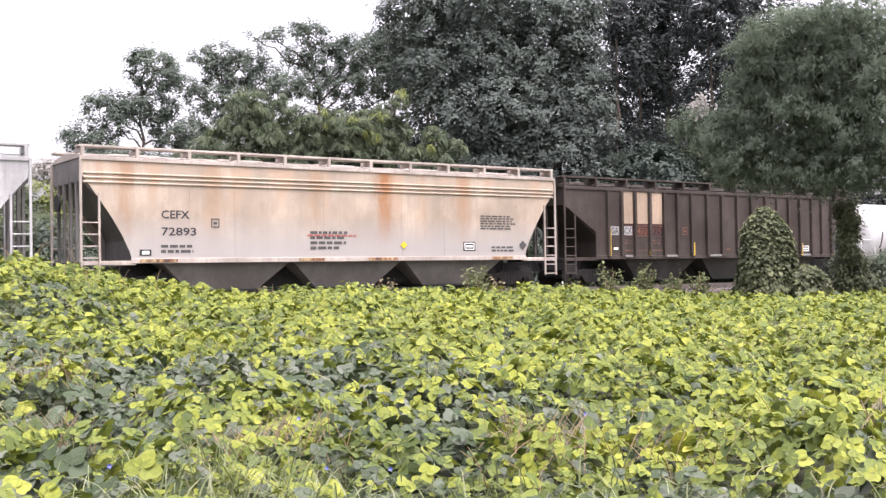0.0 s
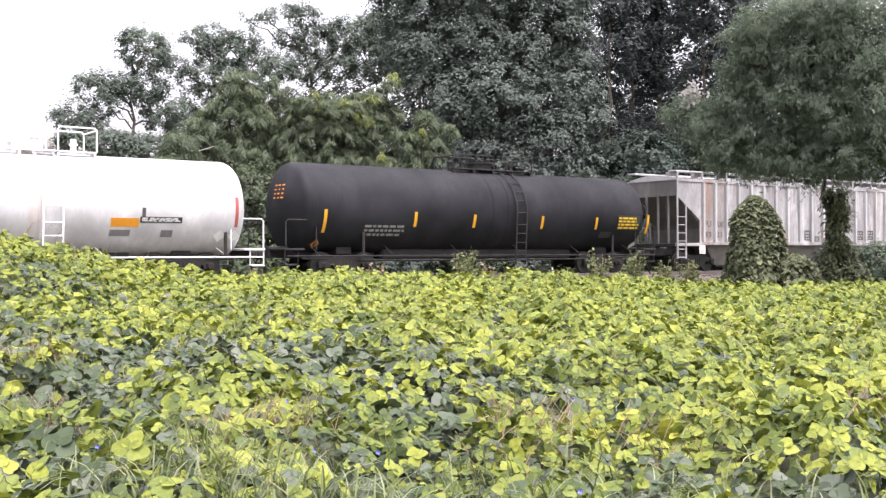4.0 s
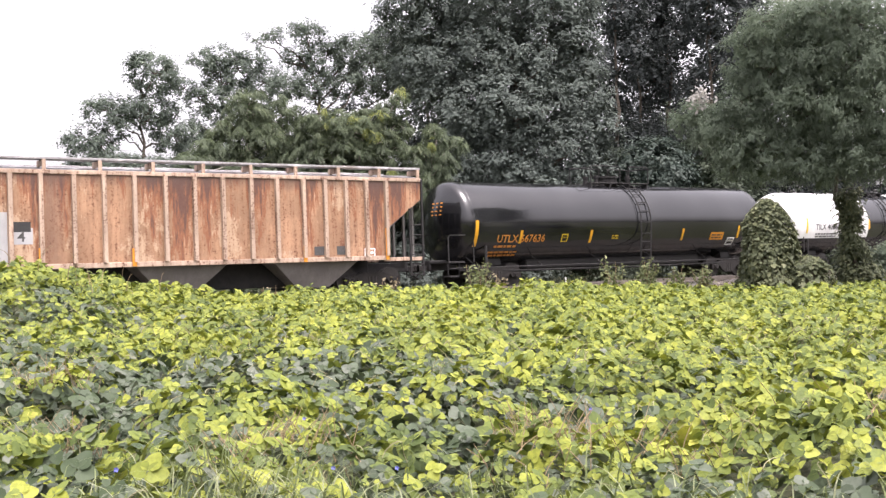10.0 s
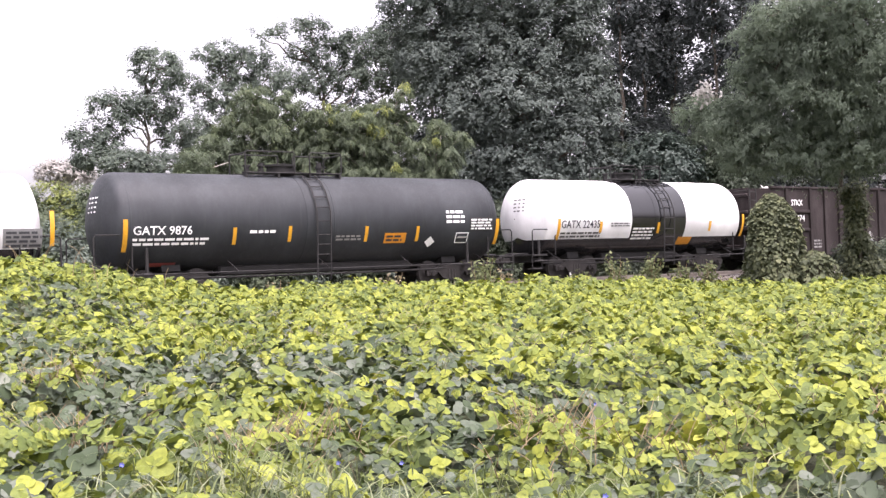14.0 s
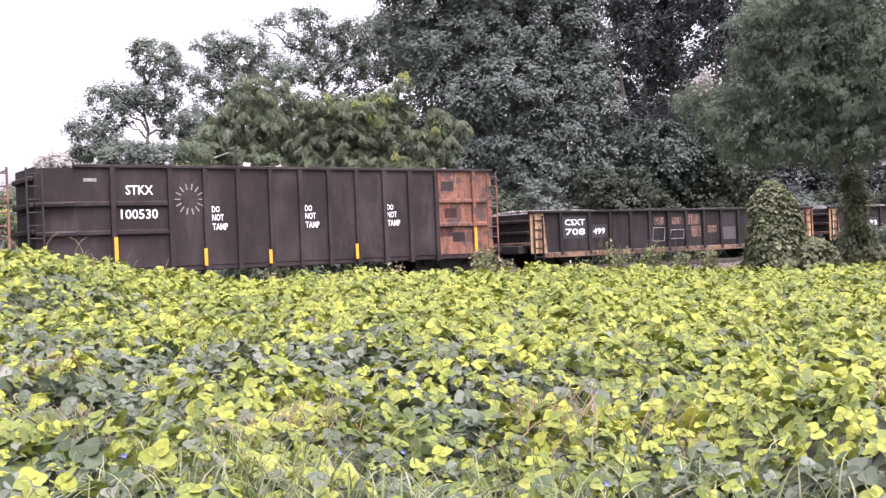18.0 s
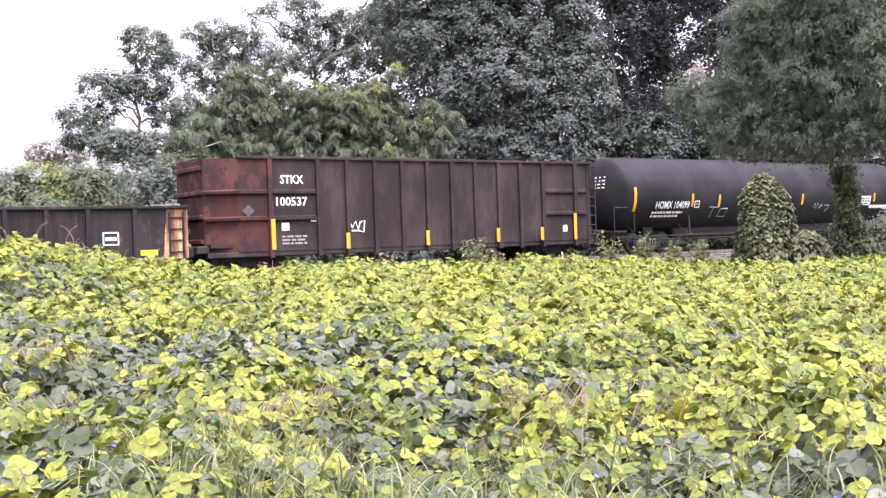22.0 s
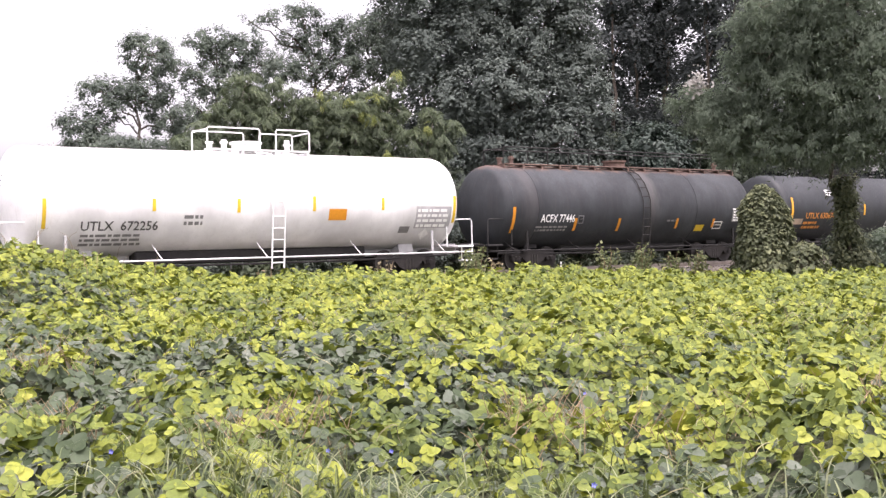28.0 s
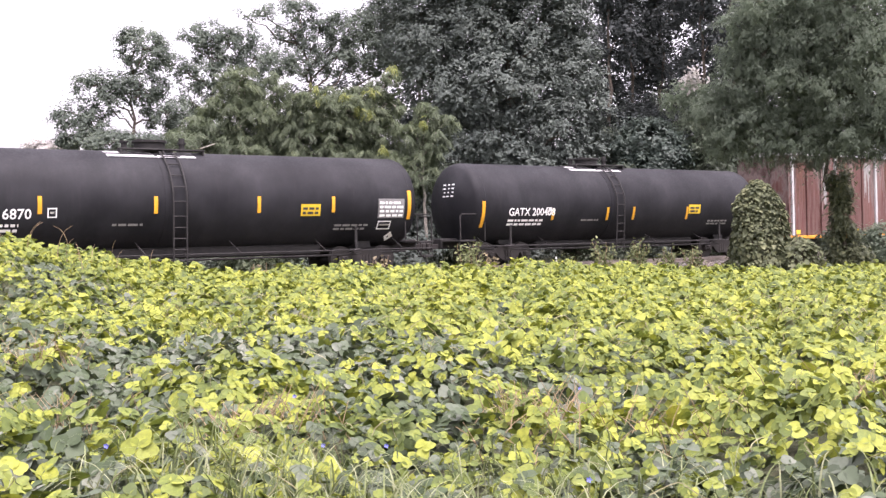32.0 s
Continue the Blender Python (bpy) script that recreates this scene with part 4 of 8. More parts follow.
def vine_bush(az, dist, base, height, width, seed, n, label):
    """A stump or pole buried in vines: leaves lie like shingles over a rounded column."""
    rng = np.random.default_rng(seed)
    foot = bearing(az, dist, base)
    root = thing("vine_covered_stump", label, "bush", m=Matrix.Translation(foot))
    core = Mesh()
    prof = [(0, 0.86), (0.12, 0.95), (0.3, 0.92), (0.55, 0.84), (0.75, 0.72), (0.9, 0.46), (1.0, 0.1)]
    for i, (t, r) in enumerate(prof[:-1]):
        core.tube([(0, 0, height * t), (0, 0, height * prof[i + 1][0])], width * r * 0.36, 10, width * prof[i + 1][1] * 0.36)
    part("core", core, SOIL, root)
    t = rng.uniform(0, 1, n) ** 0.9
    a = rng.uniform(0, 2 * math.pi, n)
    rad = np.interp(t, [p for p, r in prof], [r for p, r in prof]) * width * 0.5 * (1 + 0.12 * np.sin(a * 3 + t * 5) + rng.normal(0, 0.06, n)) + np.where(t < 0.12, 0.12, 0)
    pos = np.stack([rad * np.cos(a), rad * np.sin(a), t * height + rng.normal(0, 0.03, n)], 1)
    axis = np.stack([np.cos(a), np.sin(a), 0.5 + t * 1.2], 1) + rng.normal(0, 0.45, (n, 3))
    me = scatter("leaves", LEAF_S, LEAF_SF, pos, axis, 0.105 * rng.lognormal(0, 0.3, n), VINE, seed, spin=False)
    part("leaves", me, VINE, root)


vine_bush(16.82, 37.7, -0.30, 3.05, 1.9, 21, 6500, "tall stump buried under leafy green vines")
vine_bush(18.75, 37.6, -0.35, 1.15, 1.5, 22, 1300, "low mound of green vines beside the stump")


def weed(az, dist, height, width, n, seed, material, label):
    """A small upright weed or seedling bush before the train."""
    rng = np.random.default_rng(seed)
    x, y = dist * math.sin(radians(az)), dist * math.cos(radians(az))
    foot = Vector((x, y, float(earth(np.array([x]), np.array([y]))[0]) - 0.02))
    root = thing("weed", label, "weed", "weeds along the line", Matrix.Translation(foot))
    P = []
    for k in range(9):
        a, lean = rng.uniform(0, 6.28), rng.uniform(0.1, 0.6) * width
        tip = Vector((math.cos(a) * lean, math.sin(a) * lean, height * rng.uniform(0.55, 1.0)))
        stem = Mesh()
        limb(stem, (0, 0, 0), tip, 0.014, 0.005, rng, 0.2)
        part("stem", stem, TWIG, root)
        t = rng.uniform(0.3, 1.0, n // 9)[:, None]
        P.append(np.array(tip)[None] * t + rng.normal(0, 0.09, (n // 9, 3)))
    P = np.concatenate(P)
    part("leaves", scatter("leaves", SPRAY, SPRAY_F, P, rng.normal(0, 0.6, (len(P), 3)) + np.array([0, -0.4, 0.7]), rng.uniform(0.10, 0.19, len(P)), material, seed), material, root)


def stake(az, dist):
    x, y = dist * math.sin(radians(az)), dist * math.cos(radians(az))
    root = thing("marker_stake", "short leaning white stake beside the track", "stake", m=Matrix.Translation((x, y, float(earth(np.array([x]), np.array([y]))[0]))))
    part("post", Mesh().tube([(0, 0, -0.1), (-0.06, 0, 0.45), (-0.12, 0.0, 0.95)], 0.028, 8), plain("white_stake_paint", (0.6, 0.6, 0.57), 0.6, 0, 0.2), root)


WEEDLEAF = foliage("weed_leaf", [(0.0, (0.10, 0.12, 0.06)), (0.5, (0.17, 0.20, 0.09)), (1.0, (0.28, 0.30, 0.15))], 0.3, 0.2, shade=0.72)
BROWNLEAF = foliage("browning_leaf", [(0, (0.14, 0.12, 0.08)), (1, (0.28, 0.24, 0.15))], 0.3)
for az, dist, hh, ww, n, mat in ((1.78, 35.9, 1.75, 0.9, 400, WEEDLEAF), (2.74, 36.5, 1.35, 0.8, 160, BROWNLEAF), (10.74, 39.0, 1.6, 0.9, 380, WEEDLEAF), (8.97, 38.9, 1.55, 0.8, 260, WEEDLEAF), (-3.08, 34.7, 1.3, 0.7, 140, BROWNLEAF), (12.24, 39.4, 1.2, 0.8, 220, WEEDLEAF), (6.88, 38.6, 1.0, 0.9, 160, WEEDLEAF), (13.62, 39.1, 1.35, 0.9, 280, WEEDLEAF), (-9.11, 32.6, 1.2, 0.6, 90, BROWNLEAF)):
    weed(az, dist, hh, ww, n, int(az * 10) + 700, mat, "leafy green weed beside the track" if mat is WEEDLEAF else "thin browning weed beside the track")
stake(6.60, 38.9)
# ---- the railway line ----
def ballast_material():
    m, nn, ll, bs = nodes_of("grey_ballast")
    tc, vo = nn.new("ShaderNodeTexCoord"), nn.new("ShaderNodeTexVoronoi")
    ll.new(tc.outputs["Object"], vo.inputs["Vector"])
    vo.inputs["Scale"].default_value = 18
    big = noise_node(nn, ll, 0.7, (1, 1, 1), 3, 0.6)
    col = mix(nn, ll, ramp(nn, ll, vo.outputs["Color"], [(0.2, K), (0.8, W)]), (0.045, 0.042, 0.04), (0.14, 0.132, 0.125))
    ll.new(mix(nn, ll, ramp(nn, ll, big, [(0.4, K), (0.7, (0.6,) * 3)]), col, (0.12, 0.09, 0.065)), bs.inputs["Base Color"])
    bs.inputs["Roughness"].default_value = 0.95
    bump(nn, ll, bs, vo.outputs["Distance"], 0.9, 0.04)
    return m


BALLAST = ballast_material()
RAILSTEEL = plain("worn_rail_steel", (0.28, 0.24, 0.21), 0.4, 0.7, 0.2, 4)
TIEWOOD = plain("creosoted_wood", (0.06, 0.045, 0.035), 0.9, 0, 0.4, 5)
LINE = Matrix.Translation(on_track(0)) @ Matrix.Rotation(radians(TURN), 4, "Z")


def railway():
    bed = Mesh()
    bed.extrude_x([(-3.4, -0.75), (3.4, -0.75), (3.1, -0.58), (1.75, -0.2), (-1.75, -0.2), (-3.1, -0.58)], -420, 420)
    ob = new("ballast", bed.mesh("ballast", BALLAST))
    ob.matrix_world = LINE
    tagged(ob, "grey crushed-stone ballast under the track", "ballast", kind="structure")
    # loose stones on the near shoulder
    rng = np.random.default_rng(8)
    n = 9000
    q, off = rng.uniform(4, 62, n), rng.uniform(-3.2, -1.4, n)
    z = np.interp(off, [-3.1, -1.75], [-0.58, -0.2]) + 0.01
    base, ex, ey = np.array(on_track(0)), np.array([CA, SA, 0]), np.array([-SA, CA, 0])
    pos = base + q[:, None] * ex + off[:, None] * ey
    pos[:, 2] = z
    stone = [(-0.5, -0.4, 0), (0.5, -0.5, 0), (0.45, 0.5, 0), (-0.5, 0.4, 0), (0.0, 0.05, 0.55)]
    me = scatter("ballast_stones", stone, [(0, 1, 4), (1, 2, 4), (2, 3, 4), (3, 0, 4)], pos, rng.normal(0, 0.4, (n, 3)) + np.array([0, 0, 1.0]), rng.uniform(0.04, 0.09, n), BALLAST, 4)
    tagged(new("ballast_stones", me), "loose grey stones on the ballast shoulder", "stones", kind="stuff")
    for y in (-0.755, 0.755):
        r = Mesh()
        r.extrude_x([(y - 0.07, -0.17), (y + 0.07, -0.17), (y + 0.012, -0.14), (y + 0.012, -0.04), (y + 0.036, -0.03), (y + 0.03, 0.0), (y - 0.03, 0.0), (y - 0.036, -0.03), (y - 0.012, -0.04), (y - 0.012, -0.14)], -420, 420)
        ob = new("rail", r.mesh("rail", RAILSTEEL))
        ob.matrix_world = LINE
        tagged(ob, "worn steel rail", "rail", "rails of the track", kind="structure")
    tie = Mesh().box(-0.11, 0.11, -1.3, 1.3, -0.34, -0.172, 0.012).mesh("tie", TIEWOOD)
    row = new("ties")
    row.matrix_world = LINE
    tagged(row, "dark wooden ties under the rails", "ties", kind="structure")
    for k in range(150):
        ob = new("tie", tie)
        ob.parent = row
        ob.location = (-18 + k * 0.53, 0, 0)


railway()

# ---- paints of the train ----
BLACK = painted("black_tank_paint", (0.0215, 0.022, 0.026), (0.06, 0.055, 0.057), 0.22, (0.07, 0.05, 0.04), 0.86, 0.25, 0.6, seed=1, sheen=0.14, mottled=0.3)
GLOSS = painted("glossy_black_paint", (0.009, 0.0095, 0.011), (0.022, 0.022, 0.022), 0.03, (0.03, 0.028, 0.028), 0.97, 0.1, 0.16, seed=2, gloss=True, sheen=0.35, mottled=0.1)
DULL = painted("faded_black_paint", (0.036, 0.041, 0.046), (0.080, 0.083, 0.082), 0.35, (0.10, 0.055, 0.035), 0.8, 0.35, 0.55, seed=3, sheen=0.32, mottled=0.35)
OLDTANK = painted("old_tank_paint", (0.053, 0.059, 0.065), (0.095, 0.085, 0.082), 0.4, (0.10, 0.055, 0.035), 0.8, 0.4, 0.65, seed=33, sheen=0.22, cap=(3.98, 4.18, (0.20, 0.125, 0.095)), bands=((0.75, 0.4, 0.6, (0.15, 0.14, 0.135)), (-5.4, 0.5, 0.5, (0.12, 0.11, 0.11))))
BROWNBOARD = painted("rusty_board", (0.22, 0.14, 0.11), (0.1, 0.07, 0.06), 0.6, (0.12, 0.06, 0.04), 0.72, 0.5, 0.8, seed=35)
PALEWHITE = painted("greying_white_tank_paint", (0.56, 0.555, 0.56), (0.36, 0.34, 0.33), 0.4, (0.3, 0.18, 0.1), 0.88, 0.3, 0.5, seed=36, tone=1.0, bands=((-0.2, 0.2, 0.5, (0.4, 0.28, 0.2)),))
WHITE = painted("white_tank_paint", (0.74, 0.74, 0.735), (0.42, 0.40, 0.37), 0.3, (0.35, 0.2, 0.12), 0.9, 0.2, 0.4, seed=4, tone=1.0, mottled=0.12)
SILVER = painted("pale_grey_tank_paint", (0.62, 0.62, 0.62), (0.35, 0.32, 0.3), 0.3, (0.3, 0.17, 0.1), 0.9, 0.3, 0.45, seed=5)
SOOT = plain("sooty_steel", (0.015, 0.014, 0.0135), 0.8, 0.1, 0.35, 5)
BROWNSTEEL = plain("brake_dust_steel", (0.02, 0.0175, 0.016), 0.85, 0.2, 0.4, 6)
WHEELSTEEL = plain("wheel_steel", (0.03, 0.027, 0.025), 0.7, 0.3, 0.3, 8)
CREAMTRIM = painted("cream_edge_paint", (0.58, 0.51, 0.45), (0.3, 0.2, 0.13), 0.5, (0.36, 0.16, 0.06), 0.8, 0.4, 0.6, seed=23)
CREAM = painted("stained_cream_paint", (0.59, 0.48, 0.37), (0.34, 0.28, 0.22), 0.4, (0.36, 0.16, 0.06), 0.84, 0.4, 0.6, seed=6, runs=((0.4, 5.0, 1.25, (0.58, 0.42, 0.30), 1.0),), bands=((1.24, 0.42, 0.95, (0.42, 0.19, 0.07)), (4.4, 0.4, 0.6, (0.45, 0.24, 0.11)), (2.7, 0.3, 0.3, (0.45, 0.25, 0.12)), (-1.3, 0.35, 0.4, (0.45, 0.25, 0.12)), (-4.7, 0.5, 0.45, (0.45, 0.25, 0.12)), (-7.3, 0.3, 0.5, (0.42, 0.2, 0.08))), cap=(2.8, 1.7, (0.48, 0.46, 0.44)), mottled=0.3)
CREAM_END = painted("grey_end_paint", (0.20, 0.185, 0.175), (0.10, 0.09, 0.08), 0.5, (0.15, 0.08, 0.05), 0.8, 0.4, 0.6, seed=7, mottled=0.6)
TAUPE = painted("brown_hopper_paint", (0.085, 0.067, 0.058), (0.04, 0.034, 0.031), 0.4, (0.13, 0.07, 0.04), 0.80, 0.45, 0.7, seed=8, sheen=0.2, mottled=0.35)
FADEDGREY = painted("streaked_grey_paint", (0.56, 0.545, 0.55), (0.22, 0.205, 0.20), 0.6, (0.24, 0.13, 0.08), 0.80, 0.7, 0.65, seed=9, bays=((-6.83, 0.81, 4.5, 9.0, 0.74, (0.36, 0.34, 0.34), (0.26, 0.24, 0.235)),), bands=((-6.5, 0.35, 0.7, (0.33, 0.16, 0.08)), (-5.7, 0.3, 0.45, (0.3, 0.17, 0.11)), (5.6, 0.5, 0.35, (0.36, 0.27, 0.2))), mottled=0.95)
CHALK = painted("chalky_white_paint", (0.60, 0.60, 0.60), (0.22, 0.205, 0.195), 0.5, (0.22, 0.10, 0.055), 0.82, 0.5, 0.6, seed=10, mottled=0.3)
RUSTYWHITE = painted("rust_run_white_paint", (0.50, 0.50, 0.505), (0.26, 0.24, 0.235), 0.5, (0.22, 0.10, 0.055), 0.80, 0.5, 0.6, seed=21, bays=((-7.0, 0.8235, 3.9, 2.1, 0.60, (0.36, 0.17, 0.08), (0.14, 0.06, 0.045)),), mottled=0.6)
BLEACHED = painted("bleached_rust_paint", (0.66, 0.50, 0.38), (0.26, 0.13, 0.07), 0.6, (0.16, 0.07, 0.04), 0.68, 0.8, 0.75, seed=24)
RUSTED = painted("rust_bleached_paint", (0.53, 0.31, 0.18), (0.26, 0.115, 0.055), 0.7, (0.16, 0.06, 0.03), 0.69, 0.85, 0.75, seed=11, tone=0.68, bays=((-6.92, 0.816, 4.6, 5.2, 0.60, (0.33, 0.13, 0.06), (0.12, 0.06, 0.045)),), bands=((-7.4, 1.2, 0.75, (0.15, 0.06, 0.045)), (-3.6, 0.5, 0.5, (0.13, 0.07, 0.06))), cap=(3.6, 4.1, (0.12, 0.075, 0.06)), mottled=0.7, dents=0.4, flake=(((0.66, 0.47, 0.31), 0.55, 0.8), ((0.22, 0.085, 0.045), 0.64, 1.3)))
OXBROWN = painted("oxide_brown_paint", (0.056, 0.044, 0.043), (0.028, 0.024, 0.025), 0.6, (0.13, 0.07, 0.05), 0.76, 0.6, 0.8, seed=12, sheen=0.15, mottled=0.7, dents=0.7, flake=(((0.10, 0.05, 0.04), 0.66, 1.6),))
ORANGERUST = painted("orange_rust_paint", (0.33, 0.14, 0.08), (0.15, 0.06, 0.04), 0.6, (0.08, 0.05, 0.045), 0.66, 0.6, 0.75, seed=13, mottled=0.6, dents=0.5, flake=(((0.085, 0.055, 0.05), 0.50, 1.7), ((0.42, 0.2, 0.13), 0.66, 2.6)))
REDRUST = painted("dull_red_paint", (0.115, 0.046, 0.038), (0.09, 0.045, 0.04), 0.5, (0.12, 0.05, 0.035), 0.74, 0.5, 0.8, seed=14, sheen=0.15, mottled=0.7, dents=0.5, flake=(((0.045, 0.03, 0.03), 0.50, 0.9),))
GONBLACK = painted("gondola_black_paint", (0.030, 0.027, 0.028), (0.062, 0.05, 0.046), 0.6, (0.15, 0.07, 0.04), 0.72, 0.6, 0.75, seed=15, sheen=0.15, mottled=0.7, dents=0.5, flake=(((0.085, 0.06, 0.052), 0.62, 1.1),))
LOWEREDGE = painted("rust_scabbed_edge", (0.26, 0.16, 0.10), (0.05, 0.04, 0.035), 0.6, (0.36, 0.19, 0.08), 0.66, 0.5, 0.75, seed=22, flake=(((0.05, 0.036, 0.032), 0.47, 1.3),))
YELLOWED = painted("rusty_yellow_paint", (0.62, 0.46, 0.24), (0.30, 0.15, 0.06), 0.7, (0.16, 0.07, 0.04), 0.62, 0.6, 0.7, seed=16, bays=((0.0, 0.37, 3.0, 8.0, 0.66, (0.38, 0.17, 0.07), (0.06, 0.04, 0.036)),))
BARNRED = painted("barn_red_car_paint", (0.15, 0.06, 0.05), (0.30, 0.24, 0.22), 0.55, (0.11, 0.045, 0.035), 0.74, 0.7, 0.75, seed=17, sheen=0.2, bays=((0.0, 1.06, 4.8, 7.0, 0.72, (0.24, 0.19, 0.175), (0.07, 0.035, 0.03)),))
GREYBAY = painted("grey_chute_paint", (0.15, 0.138, 0.128), (0.09, 0.08, 0.07), 0.5, (0.13, 0.08, 0.05), 0.84, 0.4, 0.7, seed=18, tone=1.0)
DARKBAY = painted("dark_chute_paint", (0.055, 0.05, 0.045), (0.03, 0.028, 0.025), 0.4, (0.09, 0.06, 0.04), 0.84, 0.4, 0.75, seed=19)
TANCOVER = painted("dusty_tan_panel", (0.56, 0.42, 0.30), (0.28, 0.22, 0.15), 0.5, (0.25, 0.14, 0.08), 0.9, 0.6, 0.7, seed=20)
LETTERWHITE = plain("white_lettering", (0.8, 0.8, 0.78), 0.6, 0, 0.08)
LETTERDIM = plain("worn_white_lettering", (0.22, 0.215, 0.205), 0.7, 0, 0.25)
LETTERBLACK = plain("black_lettering", (0.03, 0.03, 0.035), 0.6, 0, 0.2)
LETTERGREY = plain("dark_grey_lettering", (0.06, 0.058, 0.056), 0.7, 0, 0.25)
LETTERORANGE = plain("orange_lettering", (0.52, 0.2, 0.03), 0.55, 0, 0.12)
STRIPE = plain("yellow_reflector", (0.62, 0.31, 0.02), 0.4, 0, 0.1)
STRIPEWHITE = plain("white_reflector", (0.75, 0.75, 0.73), 0.4, 0, 0.1)
SIGNORANGE = plain("orange_placard", (0.6, 0.24, 0.015), 0.5, 0, 0.1)
SIGNYELLOW = plain("yellow_placard", (0.62, 0.42, 0.02), 0.5, 0, 0.1)
SIGNBLACK = plain("black_panel", (0.02, 0.02, 0.02), 0.5, 0, 0.2)
SIGNGREY = plain("grey_data_panel", (0.17, 0.17, 0.165), 0.6, 0, 0.15)
SIGNRED = plain("red_panel", (0.32, 0.07, 0.06), 0.5, 0, 0.1)
GRAFFITI = plain("sprayed_silver_paint", (0.17, 0.17, 0.175), 0.6, 0, 0.3, 5)
SPRAYTAN = painted("sprayed_tan_paint", (0.26, 0.145, 0.09), (0.07, 0.045, 0.04), 0.8, (0.04, 0.03, 0.03), 0.60, 0.5, 0.75, seed=34)
GRAVEL = plain("grey_stone_load", (0.13, 0.125, 0.115), 0.95, 0, 0.5, 14)
SCRAP = plain("pale_scrap", (0.3, 0.285, 0.265), 0.7, 0.2, 0.5, 6)

TRAIN = []          # (thing, metres along the train)


def rake_car(name, label, category, at, group):
    root = thing(name, label, category, group)
    TRAIN.append((root, at * FULL))
    return root


# ---- pieces that many cars share ----
def wheelset_mesh():
    m = Mesh()
    m.cyl_y(0, 0.457, 0.085, -0.95, 0.95, 12)
    for s in (-1, 1):
        y = 0.72 * s
        m.cyl_y(0, 0.457, 0.457, min(y, y + 0.1 * s), max(y, y + 0.1 * s), 28)
        m.cyl_y(0, 0.457, 0.485, min(y, y - 0.03 * s), max(y, y - 0.03 * s), 28)
        m.cyl_y(0, 0.457, 0.15, min(y + 0.1 * s, y + 0.15 * s), max(y + 0.1 * s, y + 0.15 * s), 14)
    m.v = [(x, y, z - 0.457) for x, y, z in m.v]
    return m.mesh("wheelset", WHEELSTEEL)


def side_frame_mesh():
    m = Mesh()
    out = [(-1.12, 0.36), (-0.72, 0.36), (-0.62, 0.52), (-0.42, 0.30), (-0.2, 0.2), (0.2, 0.2), (0.42, 0.30), (0.62, 0.52), (0.72, 0.36), (1.12, 0.36), (1.14, 0.58), (0.7, 0.66), (0.42, 0.76), (-0.42, 0.76), (-0.7, 0.66), (-1.14, 0.58)]
    m.prism(out, -0.07, 0.07)
    for x in (-0.89, 0.89):
        m.box(x - 0.13, x + 0.13, -0.12, 0.09, 0.36, 0.56, 0.03)
        m.cyl_y(x, 0.457, 0.09, -0.16, -0.1, 12)
    for x in (-0.14, 0, 0.14):
        m.cyl_z(x, -0.03, 0.06, 0.25, 0.6, 10)
    return m.mesh("side_frame", BROWNSTEEL)


def coupler_mesh():
    m = Mesh()
    m.box(0, 0.42, -0.09, 0.09, 0.72, 0.92, 0.02)
    m.box(0.40, 0.62, -0.16, 0.16, 0.68, 0.98, 0.05)
    m.tube([(0.1, -0.2, 0.85), (0.3, -0.2, 0.55), (0.5, -0.16, 0.42), (0.72, -0.1, 0.5)], 0.025)
    return m.mesh("coupler", BROWNSTEEL)


WHEELSET, SIDE_FRAME, COUPLER = wheelset_mesh(), side_frame_mesh(), coupler_mesh()
BOLSTER = Mesh().box(-0.18, 0.18, -1.0, 1.0, 0.42, 0.76, 0.04).mesh("bolster", BROWNSTEEL)
SPIN = []


def running_gear(root, xs, ends):
    """Two bogies at xs, couplers at the ends."""
    for x in xs:
        bogie = part("bogie", BOLSTER, BROWNSTEEL, root, "dusty brown steel bogie")
        bogie.location = (x, 0, 0)
        for s in (-1, 1):
            fr = part("side_frame", SIDE_FRAME, BROWNSTEEL, bogie)
            fr.location = (0, s * 0.98, 0)
            ws = part("wheelset", WHEELSET, WHEELSTEEL, bogie)
            ws.location = (s * 0.89, 0, 0.457)
            SPIN.append((ws, root))
    for x, turn in ((ends[0], 180), (ends[1], 0)):
        c = part("coupler", COUPLER, BROWNSTEEL, root)
        c.matrix_basis = pose(x, 0, 0, 0, 0, turn)


def flat_side(y):
    return lambda z: y


def round_side(r, zc):
    return lambda z: -math.sqrt(max(0.02, r * r - (z - zc) ** 2))


def plate(name, parent, x0, x1, z0, z1, material, side, out=0.010, label="", slant=0.0):
    """A thin plate or painted patch that follows the car's side."""
    n = max(1, int(abs(z1 - z0) / 0.14))
    m = Mesh()
    vs = []
    for i in range(n + 1):
        z = z0 + (z1 - z0) * i / n
        y = side(z)
        k = slant * i / n
        vs += [(x0 + k, y - out, z), (x1 + k, y - out, z), (x1 + k, y + 0.004, z), (x0 + k, y + 0.004, z)]
    fs = [(0, 3, 2, 1), (4 * n, 4 * n + 1, 4 * n + 2, 4 * n + 3)]
    for i in range(n):
        fs += [(4 * i + j, 4 * i + (j + 1) % 4, 4 * i + 4 + (j + 1) % 4, 4 * i + 4 + j) for j in range(4)]
    m.add(vs, fs)
    return part(name, m, material, parent, label)


def stripe(parent, x, z0, z1, side, w=0.10, material=None, slant=0.0):
    return plate("reflector_stripe", parent, x - w / 2, x + w / 2, z0, z1, material or STRIPE, side, 0.013, "yellow reflective stripe" if material is None else "", slant)


LETTERS = {}


